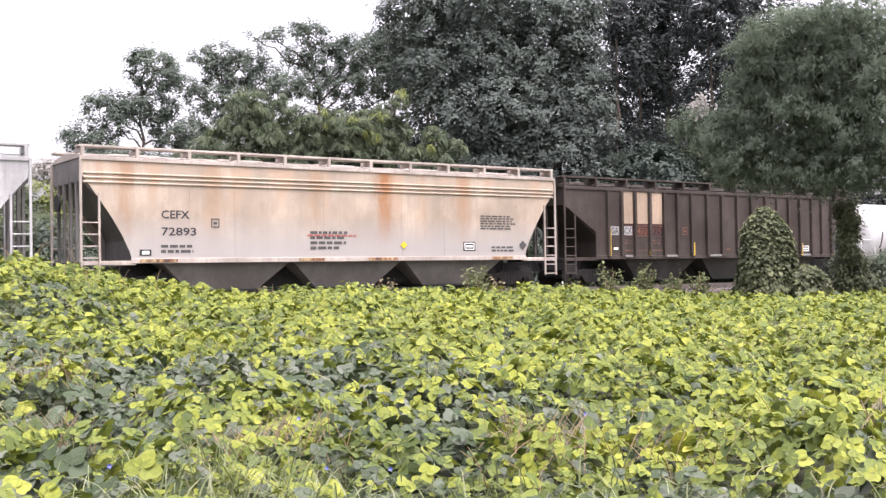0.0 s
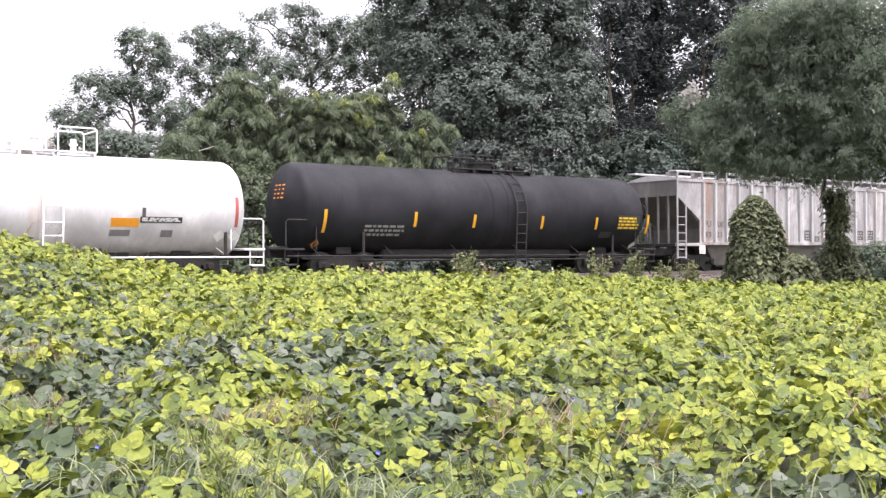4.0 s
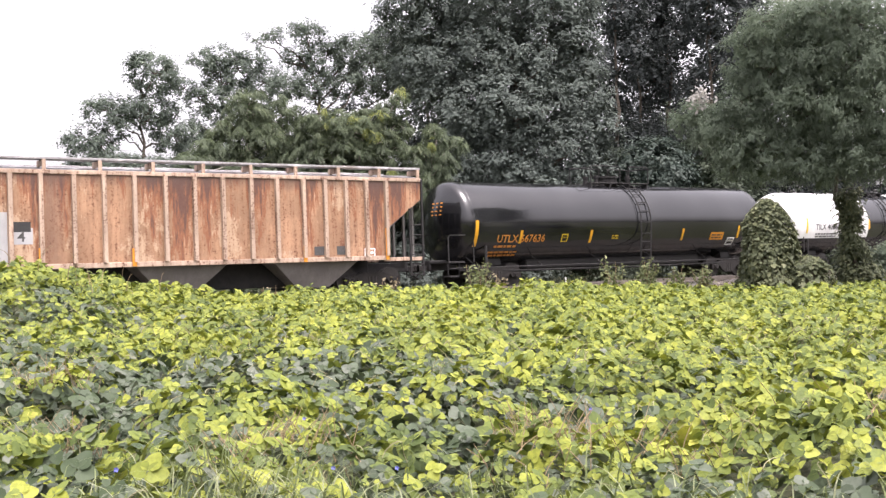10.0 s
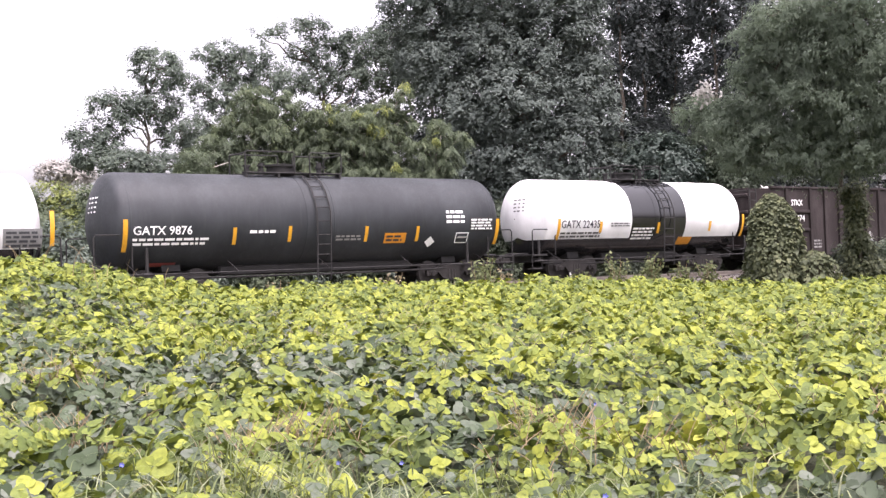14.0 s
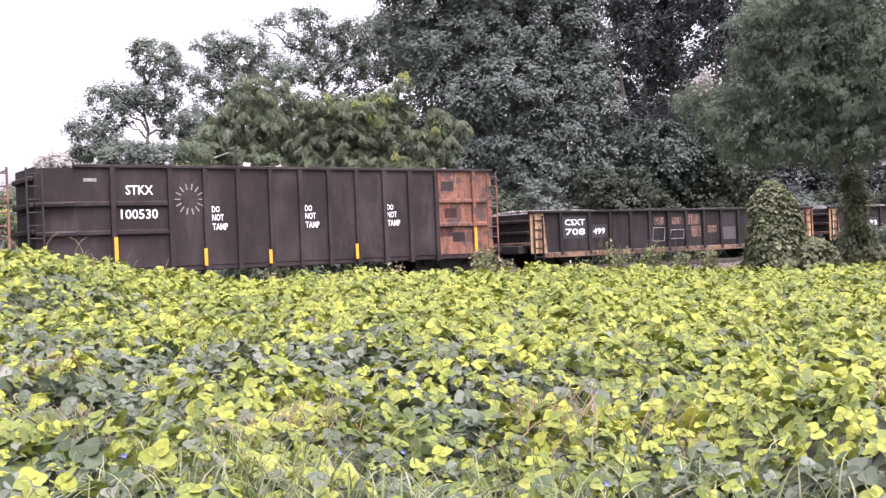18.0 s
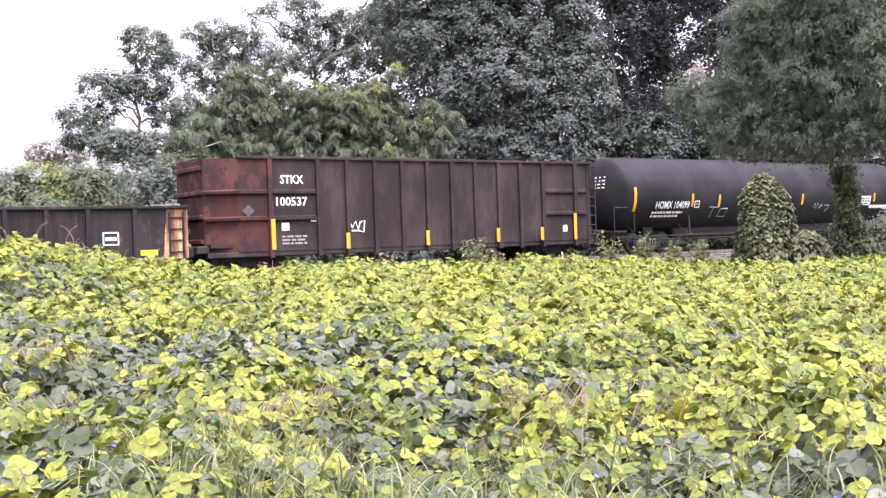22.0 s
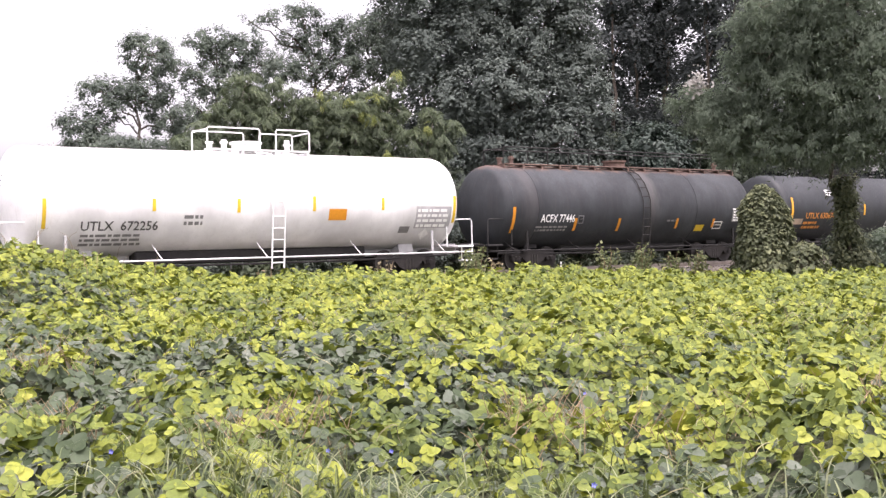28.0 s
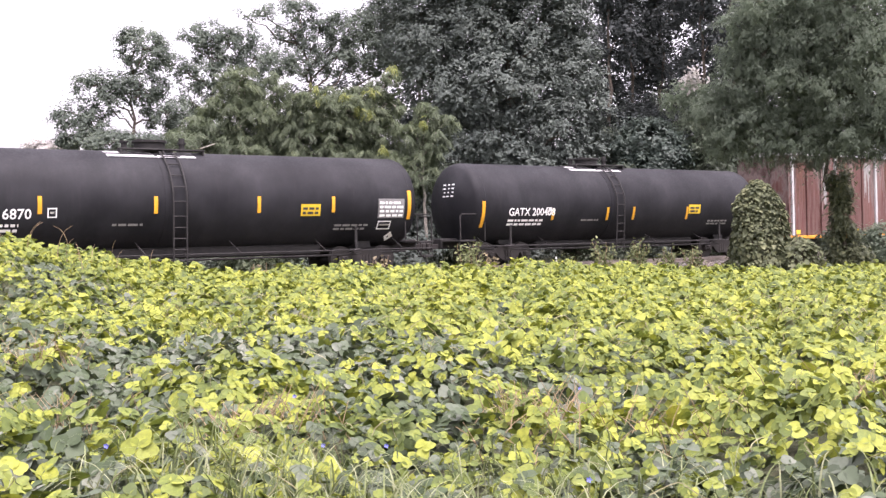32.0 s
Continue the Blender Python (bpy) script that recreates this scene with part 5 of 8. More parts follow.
def letters(words):
    if words not in LETTERS:
        c = bpy.data.curves.new("words", "FONT")
        c.body, c.resolution_u, c.offset = words, 2, 0.012
        ob = new("words", c)
        me = bpy.data.meshes.new_from_object(ob.evaluated_get(bpy.context.evaluated_depsgraph_get()))
        v = np.zeros(len(me.vertices) * 3)
        me.vertices.foreach_get("co", v)
        LETTERS[words] = (v.reshape(-1, 3), [tuple(p.vertices) for p in me.polygons])
        bpy.data.objects.remove(ob)
        bpy.data.meshes.remove(me)
    return LETTERS[words]


def writing(parent, words, x0, x1, z0, z1, material, side, out=0.014, label=""):
    v, f = letters(words)
    lo, hi = v.min(0), v.max(0)
    m = Mesh()
    vs = []
    for p in v:
        x = x0 + (p[0] - lo[0]) / (hi[0] - lo[0]) * (x1 - x0)
        z = z0 + (p[1] - lo[1]) / (hi[1] - lo[1]) * (z1 - z0)
        vs.append((x, side(z) - out, z))
    m.add(vs, f)
    return part("lettering", m, material, parent, label, smooth=False)


def bars(parent, x0, x1, z0, z1, rows, material, side, seed, out=0.012, fill=0.85):
    """Small print that cannot be read: rows of short bars."""
    rng = random.Random(seed)
    m = Mesh()
    step = (z1 - z0) / rows
    for r in range(rows):
        za = z0 + step * r
        zb = za + step * 0.55
        x, stop = x0, x0 + (x1 - x0) * rng.uniform(fill, 1.0)
        while x < stop - 0.03:
            w = min(rng.uniform(0.08, 0.3), stop - x)
            ya, yb = side(za) - out, side(zb) - out
            m.add([(x, ya, za), (x + w, ya, za), (x + w, yb, zb), (x, yb, zb)], [(0, 1, 2, 3)])
            x += w + 0.05
    return tagged(part("small_print", m, material, parent, smooth=False), kind="stuff")


def frame_mark(parent, x0, x1, z0, z1, material, side, w=0.035):
    """An outlined box, as round stencilled data."""
    m = Mesh()
    for a, b, c, d in ((x0, x1, z0, z0 + w), (x0, x1, z1 - w, z1), (x0, x0 + w, z0 + w, z1 - w), (x1 - w, x1, z0 + w, z1 - w)):
        m.add([(a, side(c) - 0.015, c), (b, side(c) - 0.015, c), (b, side(d) - 0.015, d), (a, side(d) - 0.015, d)], [(0, 1, 2, 3)])
    m.add([(x0 + 2 * w, side(z0) - 0.015, z0 + (z1 - z0) * 0.35), (x1 - 2 * w, side(z0) - 0.015, z0 + (z1 - z0) * 0.35), (x1 - 2 * w, side(z1) - 0.015, z0 + (z1 - z0) * 0.62), (x0 + 2 * w, side(z1) - 0.015, z0 + (z1 - z0) * 0.62)], [(0, 1, 2, 3)])
    return part("stencil_box", m, material, parent, smooth=False)


def ladder(parent, x0, x1, y, z0, z1, material, rungs=6, name="ladder", r=0.022):
    m = Mesh()
    for x in (x0, x1):
        m.box(x - 0.028, x + 0.028, y - 0.02, y + 0.02, z0, z1, 0.006)
    for k in range(rungs):
        z = z0 + 0.12 + (z1 - z0 - 0.3) * k / max(1, rungs - 1)
        m.tube([(x0, y, z), (x1, y, z)], r, 6)
    return part(name, m, material, parent)


def diamond(parent, x, z, r, material, side, label=""):
    m = Mesh()
    m.add([(x, side(z - r) - 0.03, z - r), (x + r, side(z) - 0.03, z), (x, side(z + r) - 0.03, z + r), (x - r, side(z) - 0.03, z)], [(0, 1, 2, 3)])
    return part("placard", m, material, parent, label, smooth=False)
# ---- tank cars ----
def tank_profile(half, r, k=0.0):
    """From the tip of the left head to the tip of the right one: a shallow dish, a tight knuckle, the shell; k swells it by that much."""
    r, half, bend = r + k, half + k, radians(62)
    knuckle = 0.34
    edge = r - knuckle + knuckle * math.cos(bend)
    crown = edge / math.cos(bend)
    left = []
    for i in range(6):
        a = (math.pi / 2 - bend) * i / 6
        left.append((-half + crown * (1 - math.cos(a)), max(0.02, crown * math.sin(a))))
    x0 = -half + crown * (1 - math.sin(bend))
    for i in range(6):
        a = bend * (1 - i / 5)
        left.append((x0 + knuckle * (math.sin(bend) - math.sin(a)), r - knuckle + knuckle * math.cos(a)))
    x1, n = left[-1][0], 7
    mid = [(x1 - 2 * x1 * i / n, r) for i in range(1, n)]
    return left + mid + [(-x, q) for x, q in reversed(left)]


def jacket(parent, ends, r, zc, x0, x1, z_low, material, name="white_panel", k=0.012, label=""):
    """A painted field on the shell between x0 and x1, above the level z_low."""
    half, mid = (ends[1] - ends[0]) / 2, (ends[0] + ends[1]) / 2
    x0, x1 = max(x0 - mid, -half - k), min(x1 - mid, half + k)
    prof = [p for p in tank_profile(half, r, k) if x0 - 1e-6 <= p[0] <= x1 + 1e-6]
    def radius(x):
        pr = tank_profile(half, r, k)
        for (xa, ra), (xb, rb) in zip(pr, pr[1:]):
            if xa <= x <= xb:
                return ra + (rb - ra) * (x - xa) / max(1e-6, xb - xa)
        return r + k
    if prof[0][0] > x0 + 0.02:
        prof.insert(0, (x0, radius(x0)))
    if prof[-1][0] < x1 - 0.02:
        prof.append((x1, radius(x1)))
    m, n = Mesh(), 30
    for x, q in prof:
        lim = math.acos(max(-1, min(1, (z_low - zc) / q)))
        m.v += [(x, q * math.sin(-lim + 2 * lim * j / n), zc + q * math.cos(-lim + 2 * lim * j / n)) for j in range(n + 1)]
    for i in range(len(prof) - 1):
        m.f += [(i * (n + 1) + j, (i + 1) * (n + 1) + j, (i + 1) * (n + 1) + j + 1, i * (n + 1) + j + 1) for j in range(n)]
    ob = part(name, m, material, parent, label)
    ob.location.x = mid
    return ob


def tank_car(label, at, ends, r, top, paint, fittings=None, ladder_x=(0.0, 0.45), deck=(-2.0, 1.2), rail_h=0.75, sill=None, hoops=True, sill_z=0.78, ribs=(), dome=0.45, group="tank cars of the train", walk_rail=True, deck_paint=None, legs=(-5.6, 5.6)):
    """A tank car: shell, saddles, side rail, ladders, top deck, end platforms. Returns it, its side and where its shell ends."""
    fittings, sill = fittings or SOOT, sill or SOOT
    r = r + 0.09
    deck_paint = deck_paint or fittings
    length, mid = ends[1] - ends[0], (ends[0] + ends[1]) / 2
    half, zc = length / 2, top - r
    root = rake_car("tank_car", label, "tank car", at, group)
    part("tank_shell", Mesh().lathe_x(tank_profile(half, r), zc, 56), paint, root)
    side = round_side(r, zc)
    for x in (-half + 0.72, half - 0.72):
        part("weld_seam", Mesh().lathe_x([(x - 0.02, r + 0.002), (x - 0.012, r + 0.007), (x + 0.012, r + 0.007), (x + 0.02, r + 0.002)], zc, 56, False), paint, root)
    # centre sill stubs and saddles
    xb = half - 2.1
    for s in (-1, 1):
        a, b = sorted((s * (half - 3.6), s * (half + 0.35)))
        part("stub_sill", Mesh().box(a, b, -0.3, 0.3, 0.72, 1.12, 0.03), sill, root)
        sad = Mesh()
        sad.extrude_x([(-0.85, 0.86), (0.85, 0.86), (0.8, 1.2), (0.5, zc - r + 0.12), (-0.5, zc - r + 0.12), (-0.8, 1.2)], s * xb - 0.28, s * xb + 0.28)
        part("saddle", sad, sill, root)
        pf = Mesh().box(min(s * (half - 0.35), s * (half + 0.32)), max(s * (half - 0.35), s * (half + 0.32)), -1.5, 1.5, 0.98, 1.05, 0.01)
        pf.box(min(s * (half - 0.1), s * (half + 0.3)), max(s * (half - 0.1), s * (half + 0.3)), -1.5, -1.1, 0.45, 0.5, 0.01)
        part("end_platform", pf, fittings, root)
        if hoops:
            for y in (-1.45, 1.45):
                xe = s * (half + 0.28)
                part("hand_hoop", Mesh().tube([(xe, y, 0.98), (xe, y, 1.95), (xe - s * 0.06, y, 2.03), (xe - s * 1.0, y, 2.03), (xe - s * 1.06, y, 1.97), (xe - s * 1.06, y, 1.0)], 0.024, 6), fittings, root)
        for y in (-1.42, 1.42):
            st = Mesh().tube([(s * (half - 0.15), y, 0.98), (s * (half - 0.15), y, 0.5), (s * (half + 0.3), y, 0.5), (s * (half + 0.3), y, 0.98)], 0.022, 6)
            part("sill_step", st, fittings, root)
    # added dark block; keeps the gap under the shell from showing bright
    part("underframe", Mesh().box(-half + 3.62, half - 3.62, -0.75, 0.75, 0.66, max(0.95, zc - r + 0.15), 0.05), SOOT, root)
    part("brake_pipe", Mesh().tube([(-half + 0.5, -0.95, 0.7), (-half + 3.0, -1.05, 0.62), (0, -1.05, 0.6), (half - 3.0, -1.05, 0.62), (half - 0.5, -0.95, 0.7)], 0.035, 6), SOOT, root)
    brake = Mesh().lathe_x([(half - 0.02 + 0.02, 0.28), (half + 0.05, 0.3), (half + 0.07, 0.27)], 1.7, 18)
    brake.v = [(x + 0.1, y + 0.6, z) for x, y, z in brake.v]
    part("brake_wheel", brake, fittings, root)
    part("brake_cylinder", Mesh().lathe_x([(-0.55, 0.05), (-0.5, 0.17), (0.4, 0.17), (0.5, 0.05)], 0.72, 14), fittings, root).location = (half - 3.9, 0.4, 0)
    # long thin safety rail down each side, on struts
    if walk_rail:
        for y in (-1.5, 1.5):
            part("safety_rail", Mesh().tube([(-half - 0.25, y, sill_z), (0, y, sill_z), (half + 0.25, y, sill_z)], 0.026, 6), fittings, root)
            k = max(4, int(length / 2.6))
            for i in range(k):
                x = -half + 0.9 + (length - 1.8) * i / (k - 1)
                za = zc - r * 0.80
                part("rail_strut", Mesh().tube([(x - 0.16, math.copysign(abs(side(za)), y) * 0.985, za), (x, y, sill_z)], 0.018, 5), fittings, root)
    running_gear(root, (-xb, xb), (-half - 0.3, half + 0.3))
    for ob in root.children:
        ob.location.x += mid
    for x in ribs:
        part("girth_band", Mesh().lathe_x([(x - 0.05, r + 0.001), (x - 0.05, r + 0.012), (x + 0.05, r + 0.012), (x + 0.05, r + 0.001)], zc, 56, False), paint, root)
    for x in legs:
        lg = Mesh()
        lg.box(x - 0.045, x + 0.045, -1.42, -1.34, 0.82, 1.62, 0.02)
        lg.box(x - 0.1, x + 0.1, -1.5, -1.1, 0.78, 0.84, 0.02)
        part("jacking_post", lg, sill, root)
    # ladders, deck and rails on top
    lx0, lx1 = ladder_x
    for s in (-1, 1):
        m = Mesh()
        path = [(s * 1.62, 0.42), (s * (r + 0.10), zc - 0.35), (s * (r + 0.10), zc + 0.25)] + [(s * (r + 0.09) * math.cos(a), zc + (r + 0.09) * math.sin(a)) for a in (radians(d) for d in (20, 35, 50, 64, 76))]
        for x in (lx0, lx1):
            m.tube([(x, y, z) for y, z in path], 0.026, 5)
        for a, b in zip(path, path[1:]):
            n = max(1, int(math.dist(a, b) / 0.33))
            for i in range(n):
                t = (i + 0.5) / n
                y, z = a[0] + (b[0] - a[0]) * t, a[1] + (b[1] - a[1]) * t
                m.tube([(lx0, y, z), (lx1, y, z)], 0.02, 5)
        part("ladder", m, fittings, root)
    d0, d1 = deck[0] + 0.4, deck[1] + 0.4
    zd = top + 0.05
    w = 0.65
    for y in (-w, w - 0.3):
        part("deck_board", Mesh().box(d0, d1, y, y + 0.3, zd - 0.03, zd + 0.02, 0.01), deck_paint, root)
    for k in range(int((d1 - d0) / 0.9) + 1):
        x = d0 + 0.04 + (d1 - d0 - 0.08) * k / max(1, int((d1 - d0) / 0.9))
        part("deck_bearer", Mesh().box(x - 0.03, x + 0.03, -w, w, zd - 0.3, zd - 0.034, 0.008), deck_paint, root)
    part("manway", Mesh().cyl_z((d0 + d1) / 2 - 0.2, 0, dome, top - 0.12, top + 0.30, 20).cyl_z((d0 + d1) / 2 - 0.2, 0, dome + 0.06, top + 0.30, top + 0.37, 20), deck_paint, root)
    for k, x in enumerate((d0 + 0.35, d0 + 0.75, d1 - 0.45)):
        part("valve", Mesh().cyl_z(x, 0.1 * (-1) ** k, 0.09, top - 0.1, top + 0.34 + 0.08 * k, 10).cyl_z(x, 0.1 * (-1) ** k, 0.13, top + 0.3, top + 0.36, 10), deck_paint, root)
    if rail_h:
        # two bent-pipe rails with a gap between them; one long rail on a long deck
        zt, span = zd + rail_h, d1 - d0
        runs = ((d0, d1),) if span > 5 else ((d0, d0 + span * 0.5), (d0 + span * 0.66, d1))
        for y in (-w, w):
            for a, b in runs:
                part("guard_rail", Mesh().tube([(a, y, zd), (a, y, zt - 0.06), (a + 0.05, y, zt), (b - 0.05, y, zt), (b, y, zt - 0.06), (b, y, zd)], 0.024, 6), fittings, root)
                if span > 5:
                    for k in range(1, 6):
                        x = a + (b - a) * k / 6
                        part("rail_post", Mesh().tube([(x, y, zd), (x, y, zt - 0.024)], 0.022, 6), fittings, root)
        for x in (d0, d1):
            part("guard_rail", Mesh().tube([(x, -w, zt - 0.06), (x, w, zt - 0.06)], 0.024, 6), fittings, root)
    return root, side, ends


def stripes(root, side, spec):
    """spec: (x, low, high) of each yellow stripe."""
    for x, a, b in spec:
        stripe(root, x, a, b, side, 0.13 if b - a > 0.8 else 0.11)


def data_panel(root, x0, x1, z0, z1, side, seed, back=None, ink=None):
    plate("data_panel", root, x0, x1, z0, z1, back or SIGNBLACK, side, 0.012, "panel of small stencilled print")
    bars(root, x0 + 0.05, x1 - 0.05, z0 + 0.04, z1 - 0.02, 4, ink or LETTERWHITE, side, seed, 0.020)


def end_print(root, ends, r, zc, seed, material):
    """Small print on the rounded end that looks down the line."""
    rng = random.Random(seed)
    m = Mesh()
    for k in range(4):
        z = zc + 0.75 - 0.15 * k
        for j in range(3):
            y0 = -0.55 + 0.24 * j
            y1 = y0 + rng.uniform(0.08, 0.18)
            pt = lambda y, zz: (ends[0] - 0.014 + 0.72 * (1 - math.sqrt(max(0, 1 - ((y * y + (zz - zc) ** 2) / r ** 2)))), y, zz)
            m.add([pt(y0, z), pt(y1, z), pt(y1, z + 0.05), pt(y0, z + 0.05)], [(0, 1, 2, 3)])
    tagged(part("small_print", m, material, root, smooth=False), kind="stuff")


def tank_cars():
    # white tank with white fittings
    c, s, h = tank_car("plain white tank car with white rails and ladder", 134.5, (-6.53, 6.13), 1.53, 3.98, PALEWHITE, WHITE, (-0.13, 0.39), (-1.95, 1.2), sill=BROWNSTEEL, sill_z=0.76, ribs=(-0.2,), legs=(-5.2, 5.2))
    writing(c, "UTLX 200609", -4.86, -2.73, 1.76, 1.99, LETTERBLACK, s, label="black reporting mark")
    bars(c, -4.93, -3.0, 1.33, 1.64, 2, LETTERGREY, s, 1)
    for x, a, b in ((-5.35, 1.61, 2.46), (-2.5, 1.79, 2.3), (2.65, 1.84, 2.31), (5.48, 1.74, 2.72)):
        stripe(c, x, a, b, s, 0.1, LETTERGREY if x != 5.48 else SIGNRED)
    plate("placard", c, 1.72, 2.52, 1.71, 1.98, SIGNORANGE, s)
    data_panel(c, 2.55, 3.79, 1.85, 2.03, s, 2)
    plate("placard", c, 1.72, 2.3, 1.42, 1.62, SIGNGREY, s)
    plate("placard", c, 3.2, 3.55, 1.4, 1.62, SIGNGREY, s)
    diamond(c, 5.0, 1.45, 0.2, STRIPEWHITE, s)
    diamond(c, 5.45, 1.45, 0.2, STRIPEWHITE, s)
    end_print(c, h, 1.62, 2.36, 3, LETTERGREY)
    # black tank behind it
    c, s, h = tank_car("weathered black tank car with yellow stripes", 118.9, (-8.15, 7.55), 1.53, 4.12, BLACK, SOOT, (0.6, 1.05), (-1.9, 1.7), rail_h=0.55, ribs=(-0.35, 0.35))
    stripes(c, s, ((-7.1, 1.6, 2.4), (-3.67, 1.84, 2.38), (-1.2, 1.84, 2.34), (1.9, 1.84, 2.34), (4.6, 1.84, 2.34), (7.35, 1.7, 2.5)))
    bars(c, -5.6, -4.0, 1.5, 1.95, 3, LETTERDIM, s, 4)
    data_panel(c, 5.7, 6.9, 1.85, 2.45, s, 5, SIGNBLACK, SIGNYELLOW)
    diamond(c, 7.0, 1.2, 0.16, LETTERWHITE, s)
    diamond(c, -7.2, 1.2, 0.16, LETTERORANGE, s)
    plate("placard", c, 4.9, 5.5, 1.5, 1.75, SIGNBLACK, s)
    end_print(c, h, 1.62, 2.50, 6, LETTERORANGE)
    # long glossy black tank
    c, s, h = tank_car("long glossy black tank car with orange lettering", 46.9, (-8.26, 8.22), 1.55, 4.17, GLOSS, SOOT, (0.41, 0.94), (-1.62, 1.48), rail_h=0.72, ribs=(0.3, 1.05), legs=(-6.9, 7.25))
    writing(c, "UTLX 667636", -6.47, -4.29, 1.72, 2.02, LETTERORANGE, s, label="orange reporting mark")
    bars(c, -6.52, -5.43, 1.53, 1.68, 1, LETTERORANGE, s, 7)
    bars(c, -6.67, -5.2, 1.2, 1.44, 2, LETTERORANGE, s, 8)
    stripes(c, s, ((-7.41, 1.59, 2.58), (-5.41, 1.68, 2.18), (-2.05, 1.65, 2.17), (2.91, 1.68, 2.19), (6.25, 1.75, 2.3), (8.05, 1.52, 2.52)))
    frame_mark(c, -3.5, -3.2, 1.71, 2.02, SIGNYELLOW, s)
    bars(c, -0.97, -0.6, 1.79, 2.0, 2, SIGNYELLOW, s, 9)
    plate("placard", c, 4.57, 5.36, 1.68, 2.01, SIGNORANGE, s, label="orange placard")
    bars(c, 4.62, 5.3, 1.74, 1.98, 2, LETTERBLACK, s, 10, 0.02)
    frame_mark(c, 5.67, 6.1, 1.44, 1.77, LETTERWHITE, s)
    data_panel(c, 6.6, 7.7, 1.88, 2.51, s, 11, LETTERWHITE, LETTERGREY)
    end_print(c, h, 1.64, 2.53, 12, LETTERORANGE)
    # white tank with black belt
    c, s, h = tank_car("white tank car with black belly and black middle band", 30.2, (-6.74, 6.34), 1.5, 3.97, GLOSS, SOOT, (0.2, 0.55), (-1.4, 0.8), rail_h=0.78, ribs=(-0.05, 0.75), dome=0.4)
    jacket(c, h, 1.59, 2.38, h[0] - 0.05, -1.24, 1.66, WHITE, label="white painted field")
    jacket(c, h, 1.59, 2.38, 1.59, h[1] + 0.05, 1.66, WHITE, label="white painted field")
    writing(c, "TILX 400888", -5.23, -3.29, 2.06, 2.35, LETTERBLACK, s, 0.03, "black reporting mark")
    bars(c, -5.2, -3.5, 1.7, 1.95, 2, LETTERGREY, s, 13, 0.028)
    for x, a, b in ((-5.83, 1.9, 2.64), (-3.2, 2.05, 2.45)):
        stripe(c, x, a, b, s, 0.1, SIGNYELLOW).location = (0, -0.016, 0)
    for x, a, b in ((-1.2, 2.05, 2.55), (1.62, 2.05, 2.55), (6.38, 1.73, 2.77)):
        stripe(c, x, a, b, s, 0.11).location = (0, -0.016, 0)
    plate("placard", c, 3.0, 3.77, 1.85, 2.25, SIGNYELLOW, s, 0.028, "yellow placard")
    bars(c, 3.05, 3.7, 1.92, 2.2, 2, LETTERBLACK, s, 14, 0.034)
    plate("data_panel", c, 5.13, 6.12, 1.69, 2.25, SIGNGREY, s, 0.028)
    bars(c, 5.2, 6.1, 1.72, 2.22, 4, LETTERBLACK, s, 15, 0.034)
    frame_mark(c, 4.54, 5.05, 1.35, 1.62, LETTERWHITE, s)
    end_print(c, h, 1.59, 2.38, 16, LETTERGREY)
    # grey-black tank
    c, s, h = tank_car("matt charcoal tank car with white lettering", 15.6, (-6.82, 7.24), 1.53, 4.09, DULL, SOOT, (-0.3, 0.17), (-2.6, 0.75), rail_h=0.72, ribs=(-0.55, 0.4))
    writing(c, "GATX 9876", -6.03, -4.3, 2.01, 2.29, LETTERWHITE, s, label="white reporting mark")
    bars(c, -6.04, -3.7, 1.69, 1.97, 2, LETTERWHITE, s, 17)
    stripes(c, s, ((-6.25, 1.5, 2.5), (-2.98, 1.67, 2.22), (-1.17, 1.73, 2.25), (1.54, 1.68, 2.22), (3.5, 1.66, 2.2), (6.8, 1.49, 2.45)))
    bars(c, -2.5, -1.55, 2.03, 2.2, 1, LETTERWHITE, s, 18)
    bars(c, 0.44, 1.4, 1.74, 1.96, 2, LETTERDIM, s, 19)
    bars(c, 4.63, 5.38, 2.31, 2.85, 3, LETTERWHITE, s, 20, fill=1.0)
    plate("placard", c, 2.24, 3.06, 1.61, 1.97, SIGNORANGE, s)
    bars(c, 2.3, 3.0, 1.68, 1.94, 2, LETTERBLACK, s, 21, 0.02)
    diamond(c, 4.03, 1.63, 0.2, LETTERWHITE, s)
    frame_mark(c, 5.06, 5.59, 1.56, 1.95, LETTERWHITE, s)
    data_panel(c, 5.61, 6.61, 2.02, 2.52, s, 22)
    end_print(c, h, 1.62, 2.47, 23, LETTERWHITE)
    plate("red_patch", c, -5.4, -4.6, 1.02, 1.14, SIGNRED, s)
    # second white tank with a belt
    c, s, h = tank_car("white tank car with black belt and tan end patch", 1.2, (-5.66, 5.59), 1.53, 4.12, GLOSS, SOOT, (0.55, 1.1), (-1.7, 1.0), rail_h=0.6, ribs=(0.2,))
    jacket(c, h, 1.62, 2.50, h[0] - 0.05, -1.11, 1.62, WHITE, label="white painted field")
    jacket(c, h, 1.62, 2.50, 1.87, h[1] + 0.05, 1.62, WHITE, label="white painted field")
    writing(c, "GATX 22435", -4.67, -2.77, 2.05, 2.37, LETTERBLACK, s, 0.03, "black reporting mark")
    bars(c, -4.67, -2.6, 1.68, 1.95, 2, LETTERGREY, s, 24, 0.028)
    for x, a, b in ((-4.77, 1.59, 2.44), (-2.7, 1.86, 2.31), (0.35, 1.8, 2.25), (3.3, 1.86, 2.3), (5.3, 1.6, 2.6)):
        stripe(c, x, a, b, s, 0.12).location = (0, -0.016, 0)
    bars(c, -1.0, 0.2, 1.55, 2.1, 4, LETTERWHITE, s, 25)
